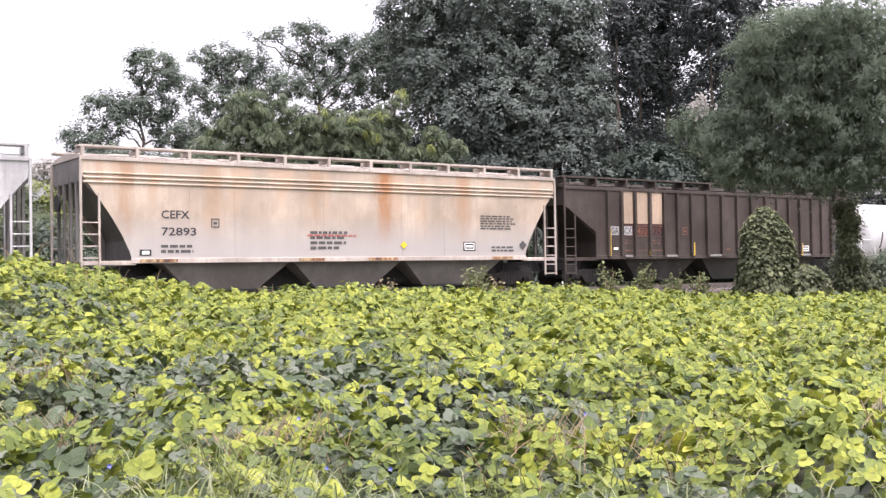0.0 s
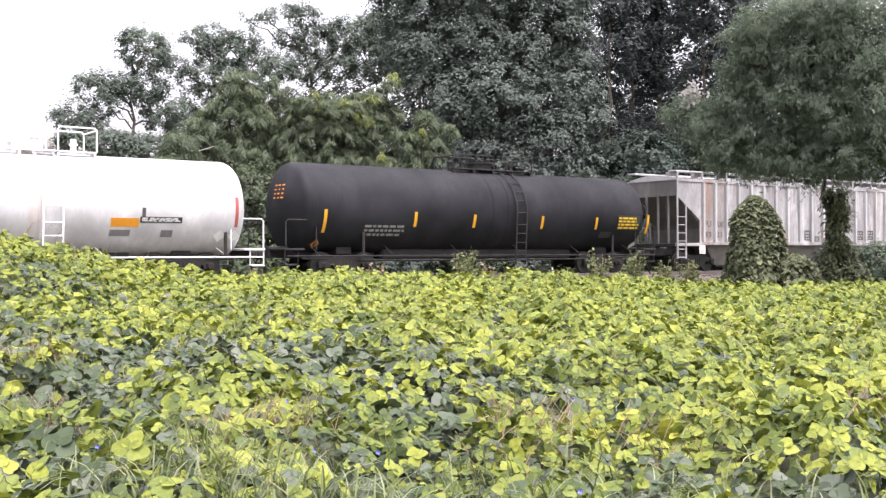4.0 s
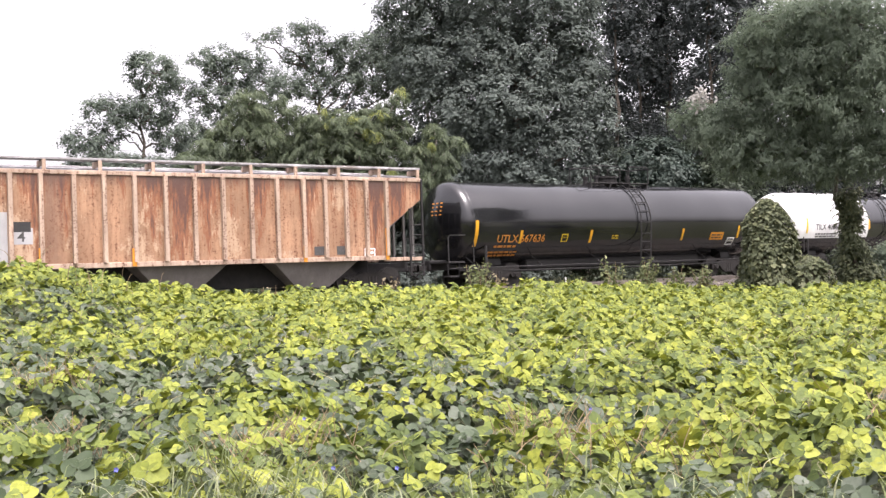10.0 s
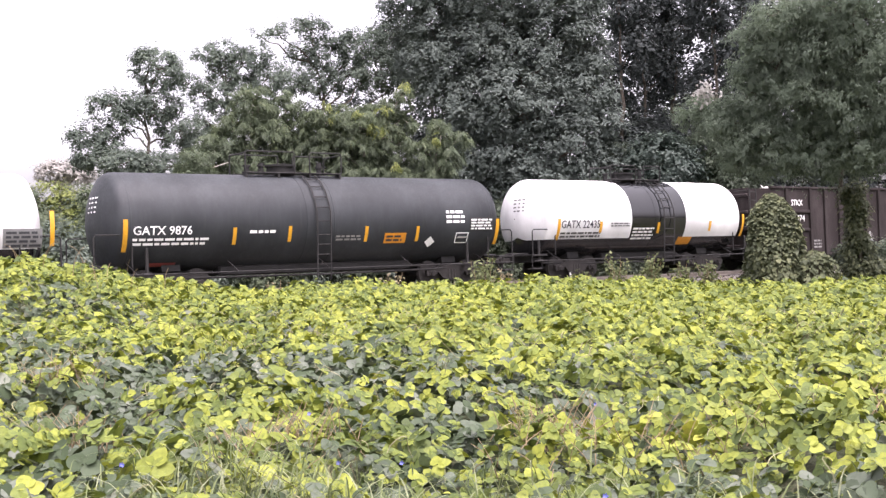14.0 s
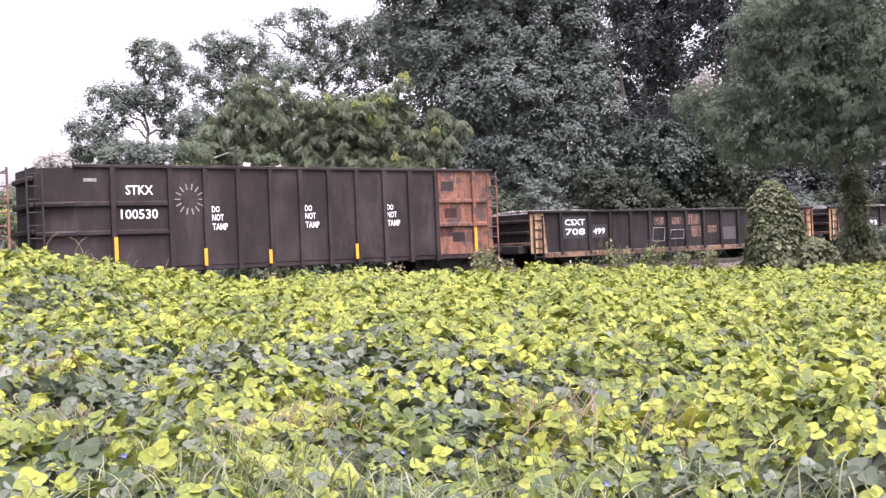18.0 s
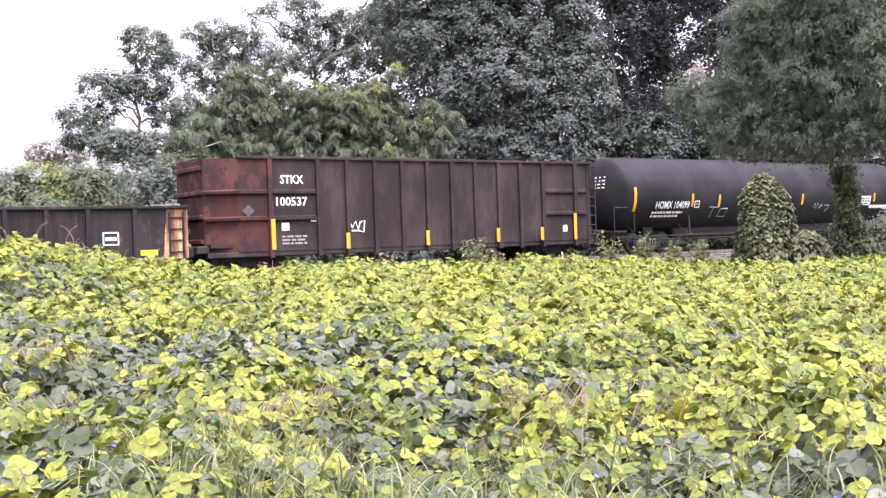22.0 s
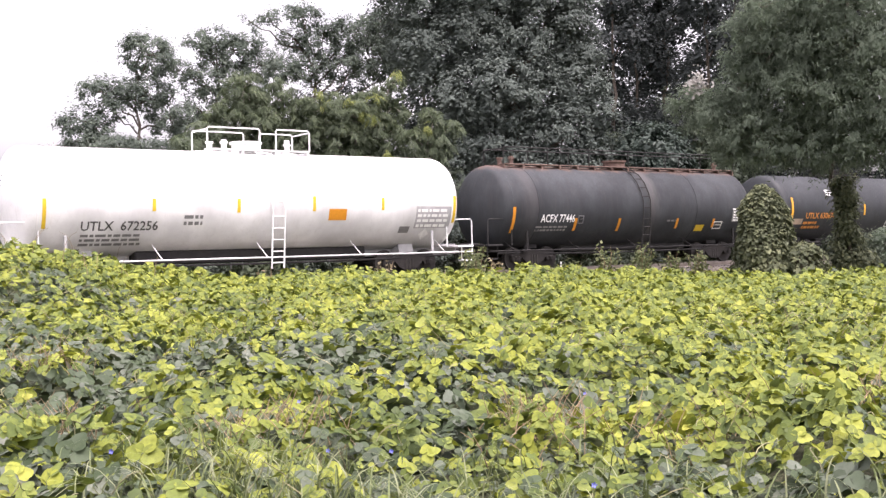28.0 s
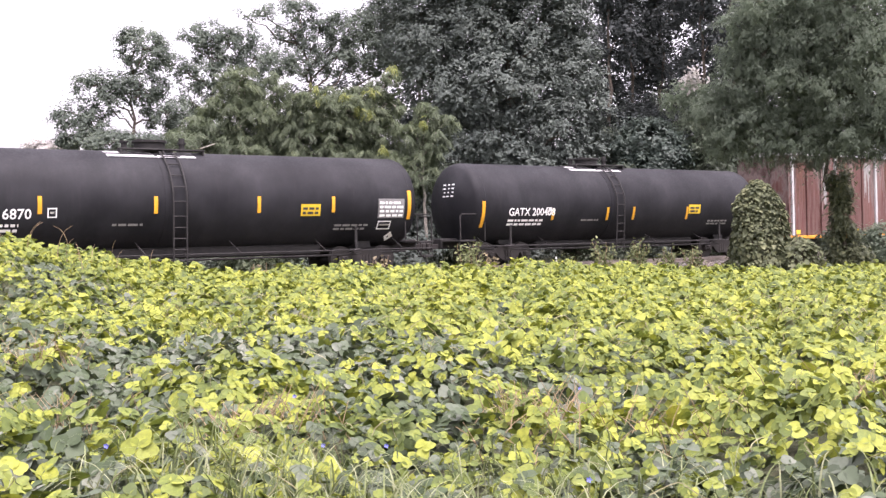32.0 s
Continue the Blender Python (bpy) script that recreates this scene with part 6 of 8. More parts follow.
    plate("placard", c, 1.64, 2.43, 1.29, 1.62, SIGNORANGE, s)
    bars(c, -2.2, -1.2, 2.1, 2.3, 2, LETTERGREY, s, 26, 0.028)
    end_print(c, h, 1.62, 2.50, 27, LETTERGREY)
    # very long dull black tank
    c, s, h = tank_car("very long matt black tank car with scrawled paint", -98.4, (-9.55, 9.72), 1.56, 4.27, BLACK, SOOT, (5.13, 5.6), (-1.73, 5.44), rail_h=0.7, ribs=(4.95, 5.8))
    writing(c, "HOMX 104099", -7.65, -5.74, 1.95, 2.27, LETTERWHITE, s, label="white reporting mark")
    bars(c, -7.78, -6.0, 1.59, 1.9, 2, LETTERWHITE, s, 28)
    stripes(c, s, ((-8.82, 1.85, 2.87), (-5.58, 2.03, 2.6), (-3.95, 2.0, 2.55), (-1.35, 2.05, 2.58), (1.54, 2.05, 2.57), (4.3, 2.07, 2.6), (6.96, 2.15, 2.59), (9.4, 1.99, 2.89)))
    frame_mark(c, -5.45, -5.15, 1.98, 2.28, LETTERWHITE, s)
    scrawl = Mesh()
    for pts in (((-4.5, 2.0), (-3.9, 1.98)), ((-4.25, 1.98), (-4.3, 1.55)), ((-3.8, 1.9), (-3.85, 1.58), (-3.4, 1.56), (-3.35, 1.92), (-3.8, 1.92)), ((2.4, 1.9), (2.5, 2.1), (2.6, 1.85), (2.7, 2.1), (2.85, 1.85), (3.0, 2.05), (3.1, 1.9)), ((3.2, 1.98), (3.55, 2.0), (3.4, 1.7))):
        scrawl.tube([(x, s(z) - 0.008, z) for x, z in pts], 0.025, 4)
    part("scrawled_paint", scrawl, GRAFFITI, c, "silver sprayed scrawl")
    plate("placard", c, 5.97, 6.68, 1.98, 2.44, LETTERWHITE, s)
    bars(c, 6.0, 6.65, 2.02, 2.4, 3, LETTERGREY, s, 29, 0.02)
    plate("placard", c, 8.09, 9.22, 2.93, 3.07, LETTERWHITE, s)
    plate("placard", c, 6.71, 8.24, 1.83, 1.98, LETTERWHITE, s)
    data_panel(c, 8.33, 9.3, 2.04, 2.6, s, 30, SIGNGREY)
    frame_mark(c, 7.79, 8.33, 1.43, 1.79, LETTERWHITE, s)
    diamond(c, 8.91, 1.2, 0.25, LETTERWHITE, flat_side(-1.5), "white placard with red middle")
    diamond(c, 8.91, 1.2, 0.19, SIGNRED, flat_side(-1.52))
    end_print(c, h, 1.65, 2.61, 31, LETTERWHITE)
    # third white tank with a broad belt
    c, s, h = tank_car("white tank car with broad black band and sooty belly", -115.7, (-6.01, 6.31), 1.5, 3.93, DULL, SOOT, (1.46, 1.83), (-1.7, 2.04), rail_h=0.75, ribs=(0.9, 1.2), dome=0.5)
    jacket(c, h, 1.59, 2.34, h[0] - 0.05, -0.99, 1.54, WHITE, label="white painted field")
    jacket(c, h, 1.59, 2.34, 2.2, h[1] + 0.05, 1.54, WHITE, label="white painted field")
    writing(c, "TILX 160700", -4.25, -2.2, 1.86, 2.12, LETTERBLACK, s, 0.03, "black reporting mark")
    bars(c, -4.25, -2.3, 1.58, 1.8, 2, LETTERGREY, s, 32, 0.028)
    for x, a, b in ((-5.15, 1.95, 2.55), (-1.9, 2.2, 2.5), (-0.88, 2.12, 2.58), (2.4, 2.13, 2.62), (5.97, 1.79, 2.7)):
        stripe(c, x, a, b, s, 0.11).location = (0, -0.016, 0)
    plate("placard", c, 3.6, 4.23, 2.02, 2.41, SIGNORANGE, s, 0.028)
    plate("data_panel", c, 4.68, 5.82, 1.94, 2.49, SIGNGREY, s, 0.028)
    bars(c, 4.7, 5.8, 1.98, 2.46, 4, LETTERWHITE, s, 33, 0.034)
    bars(c, 3.0, 5.6, 1.6, 1.85, 2, SIGNRED, s, 34, 0.028)
    frame_mark(c, 4.1, 4.6, 1.2, 1.5, LETTERWHITE, s)
    diamond(c, 5.3, 1.25, 0.16, LETTERWHITE, s)
    end_print(c, h, 1.59, 2.34, 35, LETTERGREY)
    # short black tank, molten sulfur
    c, s, h = tank_car("short black tank car with a scuffed pale band", -129.1, (-5.4, 5.1), 1.5, 3.95, DULL, SOOT, (0.0, 0.4), (-1.6, 0.7), rail_h=0.5, ribs=(0.45,))
    plate("scuffed_band", c, -0.75, -0.3, 2.45, 3.8, LETTERDIM, s, 0.008, "worn pale band", 0.0)
    writing(c, "CPDX 582168", -3.53, -1.21, 1.77, 2.07, LETTERWHITE, s, label="white reporting mark")
    bars(c, -3.55, -1.3, 1.42, 1.68, 2, LETTERDIM, s, 36)
    stripes(c, s, ((-4.72, 1.3, 2.25), (2.35, 1.5, 2.0), (5.2, 1.5, 2.5)))
    plate("placard", c, 0.78, 1.59, 1.98, 2.33, SIGNORANGE, s)
    plate("placard", c, 1.98, 2.5, 2.57, 2.68, SIGNRED, s)
    writing(c, "MOLTEN", 1.98, 2.78, 2.36, 2.5, LETTERWHITE, s)
    writing(c, "SULFUR", 1.98, 2.74, 2.16, 2.3, LETTERWHITE, s)
    plate("data_panel", c, 3.36, 4.64, 1.75, 2.56, SIGNGREY, s)
    bars(c, 3.4, 4.6, 1.8, 2.5, 5, LETTERWHITE, s, 37, 0.02)
    bars(c, 1.0, 3.2, 1.5, 1.85, 3, LETTERWHITE, s, 38)
    frame_mark(c, 3.3, 3.8, 1.3, 1.6, LETTERWHITE, s)
    end_print(c, h, 1.59, 2.36, 39, LETTERWHITE)
    # big white tank
    c, s, h = tank_car("large white tank car with white rails and faint dirt", -143.9, (-7.41, 7.55), 1.64, 4.42, WHITE, WHITE, (0.13, 0.54), (-1.85, 1.6), rail_h=0.72, sill=SILVER, sill_z=0.8, legs=(-5.9, 6.2))
    writing(c, "UTLX  672256", -5.52, -3.35, 1.75, 2.04, LETTERGREY, s, label="dark grey reporting mark")
    bars(c, -5.5, -3.6, 1.3, 1.7, 3, SIGNGREY, s, 40)
    for x, a, b in ((-6.51, 1.82, 2.72), (-3.5, 2.34, 2.73), (-0.92, 2.29, 2.74), (1.6, 2.33, 2.84), (4.1, 2.36, 2.81), (6.95, 1.9, 2.9)):
        stripe(c, x, a, b, s, 0.1, SIGNYELLOW)
    plate("placard", c, 2.13, 2.76, 2.02, 2.41, SIGNORANGE, s)
    data_panel(c, 5.42, 6.83, 1.71, 2.5, s, 41, SILVER, LETTERWHITE)
    plate("placard", c, 4.86, 5.25, 1.55, 1.78, SIGNGREY, s)
    bars(c, -2.6, -2.0, 1.9, 2.3, 2, SIGNGREY, s, 42)
    diamond(c, 5.9, 1.5, 0.2, STRIPEWHITE, s)
    end_print(c, h, 1.73, 2.69, 43, SIGNGREY)
    # old black tank with rusty running board
    c, s, h = tank_car("old faded black tank car with rusty top board", -159.6, (-6.89, 7.14), 1.62, 4.22, OLDTANK, SOOT, (0.2, 0.6), (-6.2, 6.4), rail_h=0.68, ribs=(-4.95, 0.75, 3.4), deck_paint=BROWNBOARD, legs=(-5.35, 5.85))
    part("rusty_top_board", Mesh().box(-6.3, 6.5, -0.5, 0.5, 4.06, 4.14, 0.02), BROWNBOARD, c, "rust-red board along the top")
    writing(c, "ACFX 77446", -4.87, -3.23, 1.87, 2.19, LETTERWHITE, s, label="white reporting mark")
    bars(c, -5.04, -3.4, 1.53, 1.78, 2, LETTERDIM, s, 44)
    for x, a, b in ((-6.13, 1.48, 2.48), (-3.16, 1.53, 2.03), (-0.92, 1.49, 2.01), (2.29, 1.56, 1.99), (4.46, 1.58, 1.97), (6.73, 1.6, 2.45)):
        stripe(c, x, a, b, s, 0.12, SIGNORANGE)
    plate("placard", c, 3.36, 3.95, 1.43, 1.7, SIGNYELLOW, s)
    frame_mark(c, 4.5, 5.0, 1.51, 1.84, LETTERWHITE, s)
    data_panel(c, 5.56, 6.6, 1.82, 2.36, s, 45, SIGNGREY)
    bars(c, 5.56, 6.5, 2.37, 2.46, 1, LETTERWHITE, s, 46)
    bars(c, 1.69, 2.26, 1.86, 1.99, 1, SIGNGREY, s, 47)
    frame_mark(c, -3.07, -2.79, 1.81, 2.14, GRAFFITI, s)
    # grey-black tank with orange lettering
    c, s, h = tank_car("faded grey-black tank car with worn orange lettering", -173.6, (-5.32, 5.64), 1.56, 4.13, DULL, SOOT, (-0.24, 0.11), (-1.62, 1.52), rail_h=0.72, ribs=(-0.5, 0.35), dome=0.5)
    writing(c, "UTLX 630678", -3.41, -1.28, 1.93, 2.22, LETTERORANGE, s, label="worn orange reporting mark")
    bars(c, -3.5, -1.86, 1.46, 1.88, 2, LETTERORANGE, s, 48, fill=0.5)
    stripes(c, s, ((-4.4, 1.93, 2.96), (-1.08, 2.11, 2.65), (0.97, 2.1, 2.66), (3.06, 2.1, 2.65), (5.17, 1.98, 2.95)))
    bars(c, -1.85, -1.18, 3.08, 3.42, 3, LETTERWHITE, s, 49, fill=1.0)
    plate("placard", c, -4.33, -3.59, 1.66, 1.93, TANCOVER, s, 0.010, "faded tan placard")
    plate("data_panel", c, 3.76, 4.9, 1.91, 2.49, SIGNGREY, s)
    bars(c, 3.8, 4.85, 1.95, 2.45, 4, LETTERDIM, s, 50, 0.02)
    frame_mark(c, 2.84, 3.26, 1.48, 1.79, LETTERWHITE, s)
    diamond(c, 4.51, 1.31, 0.18, LETTERWHITE, s)
    end_print(c, h, 1.65, 2.48, 51, LETTERDIM)
    # two like black tanks with a low deck
    for k, (at, words, x0, x1) in enumerate(((-189.0, "TILX 316870", -6.49, -4.48), (-206.6, "GATX 200408", -5.81, -3.64))):
        ends, top = ((-8.06, 8.25), 4.16) if k == 0 else ((-7.58, 8.2), 4.08)
        c, s, h = tank_car("clean matt black tank car with low top deck", at, ends, 1.55, top, BLACK, SOOT, (-0.6, -0.2), (-2.16, 0.41), rail_h=0.0, ribs=(-0.75, -0.05))
        plate("deck_gutter", c, -2.2, 0.45, top - 0.24, top - 0.04, SILVER, s, 0.05, "pale edge of the top deck")
        writing(c, words, x0, x1, 1.94, 2.25, LETTERWHITE, s, label="white reporting mark")
        bars(c, x0, x0 + 1.7, 1.57, 1.87, 2, LETTERWHITE, s, 52 + k)
        stripes(c, s, ((-6.92, 1.88, 2.91), (-4.27, 2.1, 2.62), (-1.08, 2.09, 2.63), (2.12, 2.1, 2.65), (4.68, 2.11, 2.66), (7.55, 1.85, 2.89)) if k == 0 else ((-6.94, 1.51, 2.51), (-3.73, 1.77, 2.22), (-0.97, 1.74, 2.27), (0.42, 1.75, 2.29), (3.45, 1.75, 2.29), (7.3, 1.6, 2.5)))
        plate("placard", c, 3.54, 4.22, 1.99, 2.39, SIGNYELLOW, s)
        bars(c, 3.6, 4.15, 2.05, 2.35, 2, LETTERBLACK, s, 54 + k, 0.02)
        plate("data_panel", c, 6.35, 7.35, 1.9, 2.59, SIGNGREY, s)
        bars(c, 6.4, 7.3, 1.95, 2.55, 4, LETTERWHITE, s, 56 + k, 0.02)
        frame_mark(c, -4.07, -3.82, 1.98, 2.27, LETTERWHITE, s)
        frame_mark(c, 6.4, 6.9, 1.5, 1.8, LETTERWHITE, s)
        bars(c, -2.3, -1.3, 1.72, 1.84, 1, LETTERDIM, s, 58 + k)
        bars(c, 4.8, 6.1, 1.5, 1.75, 2, LETTERDIM, s, 60 + k)
        diamond(c, 7.0, 1.25, 0.17, LETTERWHITE, s)
        end_print(c, h, 1.64, top - 1.64, 62 + k, LETTERWHITE)


tank_cars()


# ---- covered hoppers ----
def hopper(label, at, length, sill, eave, crown, paint, end_paint, bay_paint, posts, bays, trim=None, slope=(1.35, 1.6), smooth_side=False, deck=True, roof_paint=None, post_paint=None, group="covered hoppers of the train"):
    """A covered hopper: boxed sides cut away at the ends, ribs, chutes below, running board on top."""
    trim = trim or paint
    half, w = length / 2, 1.52
    root = rake_car("covered_hopper", label, "hopper car", at, group)
    e, cut = half - 0.05, slope[0]
    xs = half - slope[1]
    # near and far side sheets with sloping ends
    for y in (-w, w):
        m = Mesh()
        if smooth_side:
            low = [(-xs, sill), (xs, sill)]
            curve = [(-xs - (e - xs) * t, sill + (eave - 0.55 - sill) * (t ** 0.75)) for t in (0.0, 0.06, 0.2, 0.4, 0.62, 0.82, 1.0)]
            out = [(-p[0], p[1]) for p in curve] + [(e, eave), (-e, eave)] + list(reversed(curve))
            m.prism(out, min(y, y - math.copysign(0.05, y)), max(y, y - math.copysign(0.05, y)))
        else:
            m.prism([(-xs, sill), (xs, sill), (xs, sill + 1.05), (e, eave - 0.75), (e, eave), (-e, eave), (-e, eave - 0.75), (-xs, sill + 1.05)], min(y, y - math.copysign(0.05, y)), max(y, y - math.copysign(0.05, y)))
        part("side_sheet", m, paint, root)
    # inner body with sloping end sheets
    for s in (-1, 1):
        m = Mesh()
        pts = [(s * e, eave - 0.72), (s * xs, sill + 0.95), (s * (xs - 0.25), sill + 0.2), (s * (xs - 0.35), sill + 0.3), (s * (xs - 0.2), sill + 1.1), (s * (e - 0.1), eave - 0.64)]
        m.prism(pts if s < 0 else list(reversed(pts)), -w + 0.06, w - 0.06)
        part("slope_sheet", m, end_paint, root, "sloping end sheet")
        m = Mesh().box(min(s * e, s * (e - 0.06)), max(s * e, s * (e - 0.06)), -w + 0.052, w - 0.052, eave - 0.74, eave - 0.002, 0.01)
        part("end_sheet", m, end_paint, root)
    # roof
    n = 8
    arch = [(-w - 0.02 + (2 * w + 0.04) * i / n, eave + (crown - eave) * (1 - (2 * i / n - 1) ** 2)) for i in range(n + 1)]
    m = Mesh()
    m.extrude_x([(w + 0.02, eave - 0.02), (-w - 0.02, eave - 0.02)][::-1] + list(reversed(arch)), -e - 0.03, e + 0.03)
    part("roof", m, roof_paint or trim, root)
    # top and bottom rails
    for y in (-w - 0.04, w - 0.02):
        part("side_sill", Mesh().box(-xs - 0.05, xs + 0.05, y, y + 0.06, sill - 0.07, sill + 0.09, 0.012), trim, root)
        part("top_chord", Mesh().box(-e, e, y, y + 0.06, eave - 0.1, eave + 0.03, 0.012), trim, root)
    for x in posts:
        top = eave - 0.1
        base = sill + 0.09
        m = Mesh().prism([(x - 0.055, base), (x + 0.055, base), (x + 0.055, top), (x - 0.055, top)], -w - 0.14, -w + 0.002)
        part("side_post", m, post_paint or trim, root)
        part("side_post", Mesh().prism([(x - 0.055, base), (x + 0.055, base), (x + 0.055, top), (x - 0.055, top)], w - 0.002, w + 0.14), post_paint or trim, root)
    # chutes
    for a, b in bays:
        m = Mesh()
        za, zb, wy = sill - 0.04, 0.28, 1.3
        mid = (a + b) / 2
        n0 = [(a, -wy, za), (b, -wy, za), (b, wy, za), (a, wy, za)]
        low = max(0.5, (b - a) / 2 - 0.95)
        n1 = [(mid - low, -wy * 0.72, zb), (mid + low, -wy * 0.72, zb), (mid + low, wy * 0.72, zb), (mid - low, wy * 0.72, zb)]
        m.add(n0 + n1, [(0, 1, 2, 3), (7, 6, 5, 4), (1, 0, 4, 5), (2, 1, 5, 6), (3, 2, 6, 7), (0, 3, 7, 4)])
        chute = part("discharge_chute", m, bay_paint, root)
        part("outlet_gate", Mesh().box(mid - low - 0.05, mid + low + 0.05, -1.05, 1.05, 0.2, 0.29, 0.02), SOOT, chute)
    part("centre_sill", Mesh().box(-half - 0.1, half + 0.1, -0.3, 0.3, 0.72, 1.08, 0.03), SOOT, root)
    # added dark block stands in for the deep shade between the chutes
    part("belly_plate", Mesh().box(-xs + 0.1, xs - 0.1, -0.34, 0.34, 0.34, sill - 0.02, 0.03), SOOT, root)
    part("inner_body", Mesh().box(-xs + 0.1, xs - 0.1, -w + 0.07, w - 0.07, sill + 0.02, eave - 0.04), end_paint, root)
    # end platforms, posts, ladders
    for s in (-1, 1):
        lo, hi = sorted((s * (xs - 0.1), s * half))
        for y in (-w - 0.02, w - 0.1):
            part("end_sill", Mesh().box(lo, hi, y, y + 0.12, sill - 0.12, sill + 0.02, 0.015), trim, root)
        part("end_platform", Mesh().box(min(s * (half - 0.12), s * half), max(s * (half - 0.12), s * half), -w + 0.104, w - 0.104, sill - 0.15, sill - 0.0, 0.02), SOOT, root)
        for y in (-0.95, -0.35, 0.35, 0.95):
            part("end_post", Mesh().box(min(s * (half - 0.12), s * (half - 0.03)), max(s * (half - 0.12), s * (half - 0.03)), y - 0.05, y + 0.05, sill + 0.004, eave - 0.6, 0.012), end_paint, root)
        for y in (-w - 0.03, w + 0.03):
            inner_x, outer_x = s * (half - 0.52), s * (half - 0.02)
            m = Mesh()
            zl = sill - 0.68
            m.box(outer_x - 0.035, outer_x + 0.035, y - 0.03, y + 0.03, zl, eave - 0.02, 0.008)
            m.box(inner_x - 0.03, inner_x + 0.03, y - 0.03, y + 0.03, zl, eave - 1.08, 0.008)
            for k in range(6):
                z = zl + 0.06 + k * 0.36
                m.tube([(min(inner_x, outer_x), y, z), (max(inner_x, outer_x), y, z)], 0.022, 6)
            part("ladder", m, SOOT if paint is RUSTED else trim, root)
        bw = Mesh().lathe_x([(s * (half + 0.02), 0.28), (s * (half + 0.08), 0.28)] if s > 0 else [(-half - 0.08, 0.28), (-half - 0.02, 0.28)], eave - 1.3, 18)
        if s < 0:
            bw.v = [(x, y + 0.6, z) for x, y, z in bw.v]
            part("brake_wheel", bw, SOOT, root)
    if deck:
        zt = crown + 0.1
        for y in (-1.47, 1.02):
            part("running_board", Mesh().box(-half, half, y, y + 0.45, zt, zt + 0.075, 0.012), roof_paint or trim, root)
        k = int(length / 1.5)
        for i in range(k + 1):
            x = -half + 0.1 + (length - 0.2) * i / k
            part("board_bracket", Mesh().box(x - 0.03, x + 0.03, -1.46, -0.8, eave + 0.15, zt, 0.008).box(x - 0.05, x + 0.05, -1.5, -1.42, eave - 0.05, zt + 0.0, 0.008), trim, root)
        for i in range(5):
            x = -half * 0.78 + half * 1.56 * i / 4
            part("roof_hatch", Mesh().box(x - 0.75, x + 0.75, -0.42, 0.42, crown - 0.03, crown + 0.04, 0.02), roof_paint or trim, root)
    running_gear(root, (-half + 1.75, half - 1.75), (-half - 0.12, half + 0.12))
    return root, flat_side(-w), half


def rust_run(c, x0, x1, z0, z1, side, seed, material):
    """Blotches of rust that have run down a panel."""
    rng = random.Random(seed)
    m = Mesh()
    x = x0
    while x < x1:
        w = rng.uniform(0.03, 0.13)
        a, b = z1 - rng.uniform(0, 0.12), z0 + rng.uniform(0, 1) ** 1.4 * (z1 - z0) * 0.8
        y = side(a) - 0.006 - rng.uniform(0, 0.003)
        k = w * 0.5
        m.add([(x + k * 0.5, y, b), (x + w - k * 0.5, y, b + 0.02), (x + w, y, (a + b) / 2), (x + w * 0.9, y, a), (x + w * 0.1, y, a - 0.02), (x, y, (a + b) / 2 + 0.1)], [(0, 1, 2, 3, 4, 5)])
        x += w * rng.uniform(0.5, 1.1)
    part("rust_run", m, material, c, "brown rust run", smooth=False)


RUSTDARK = plain("dark_rust_stain", (0.08, 0.035, 0.022), 0.9, 0, 0.4, 7)


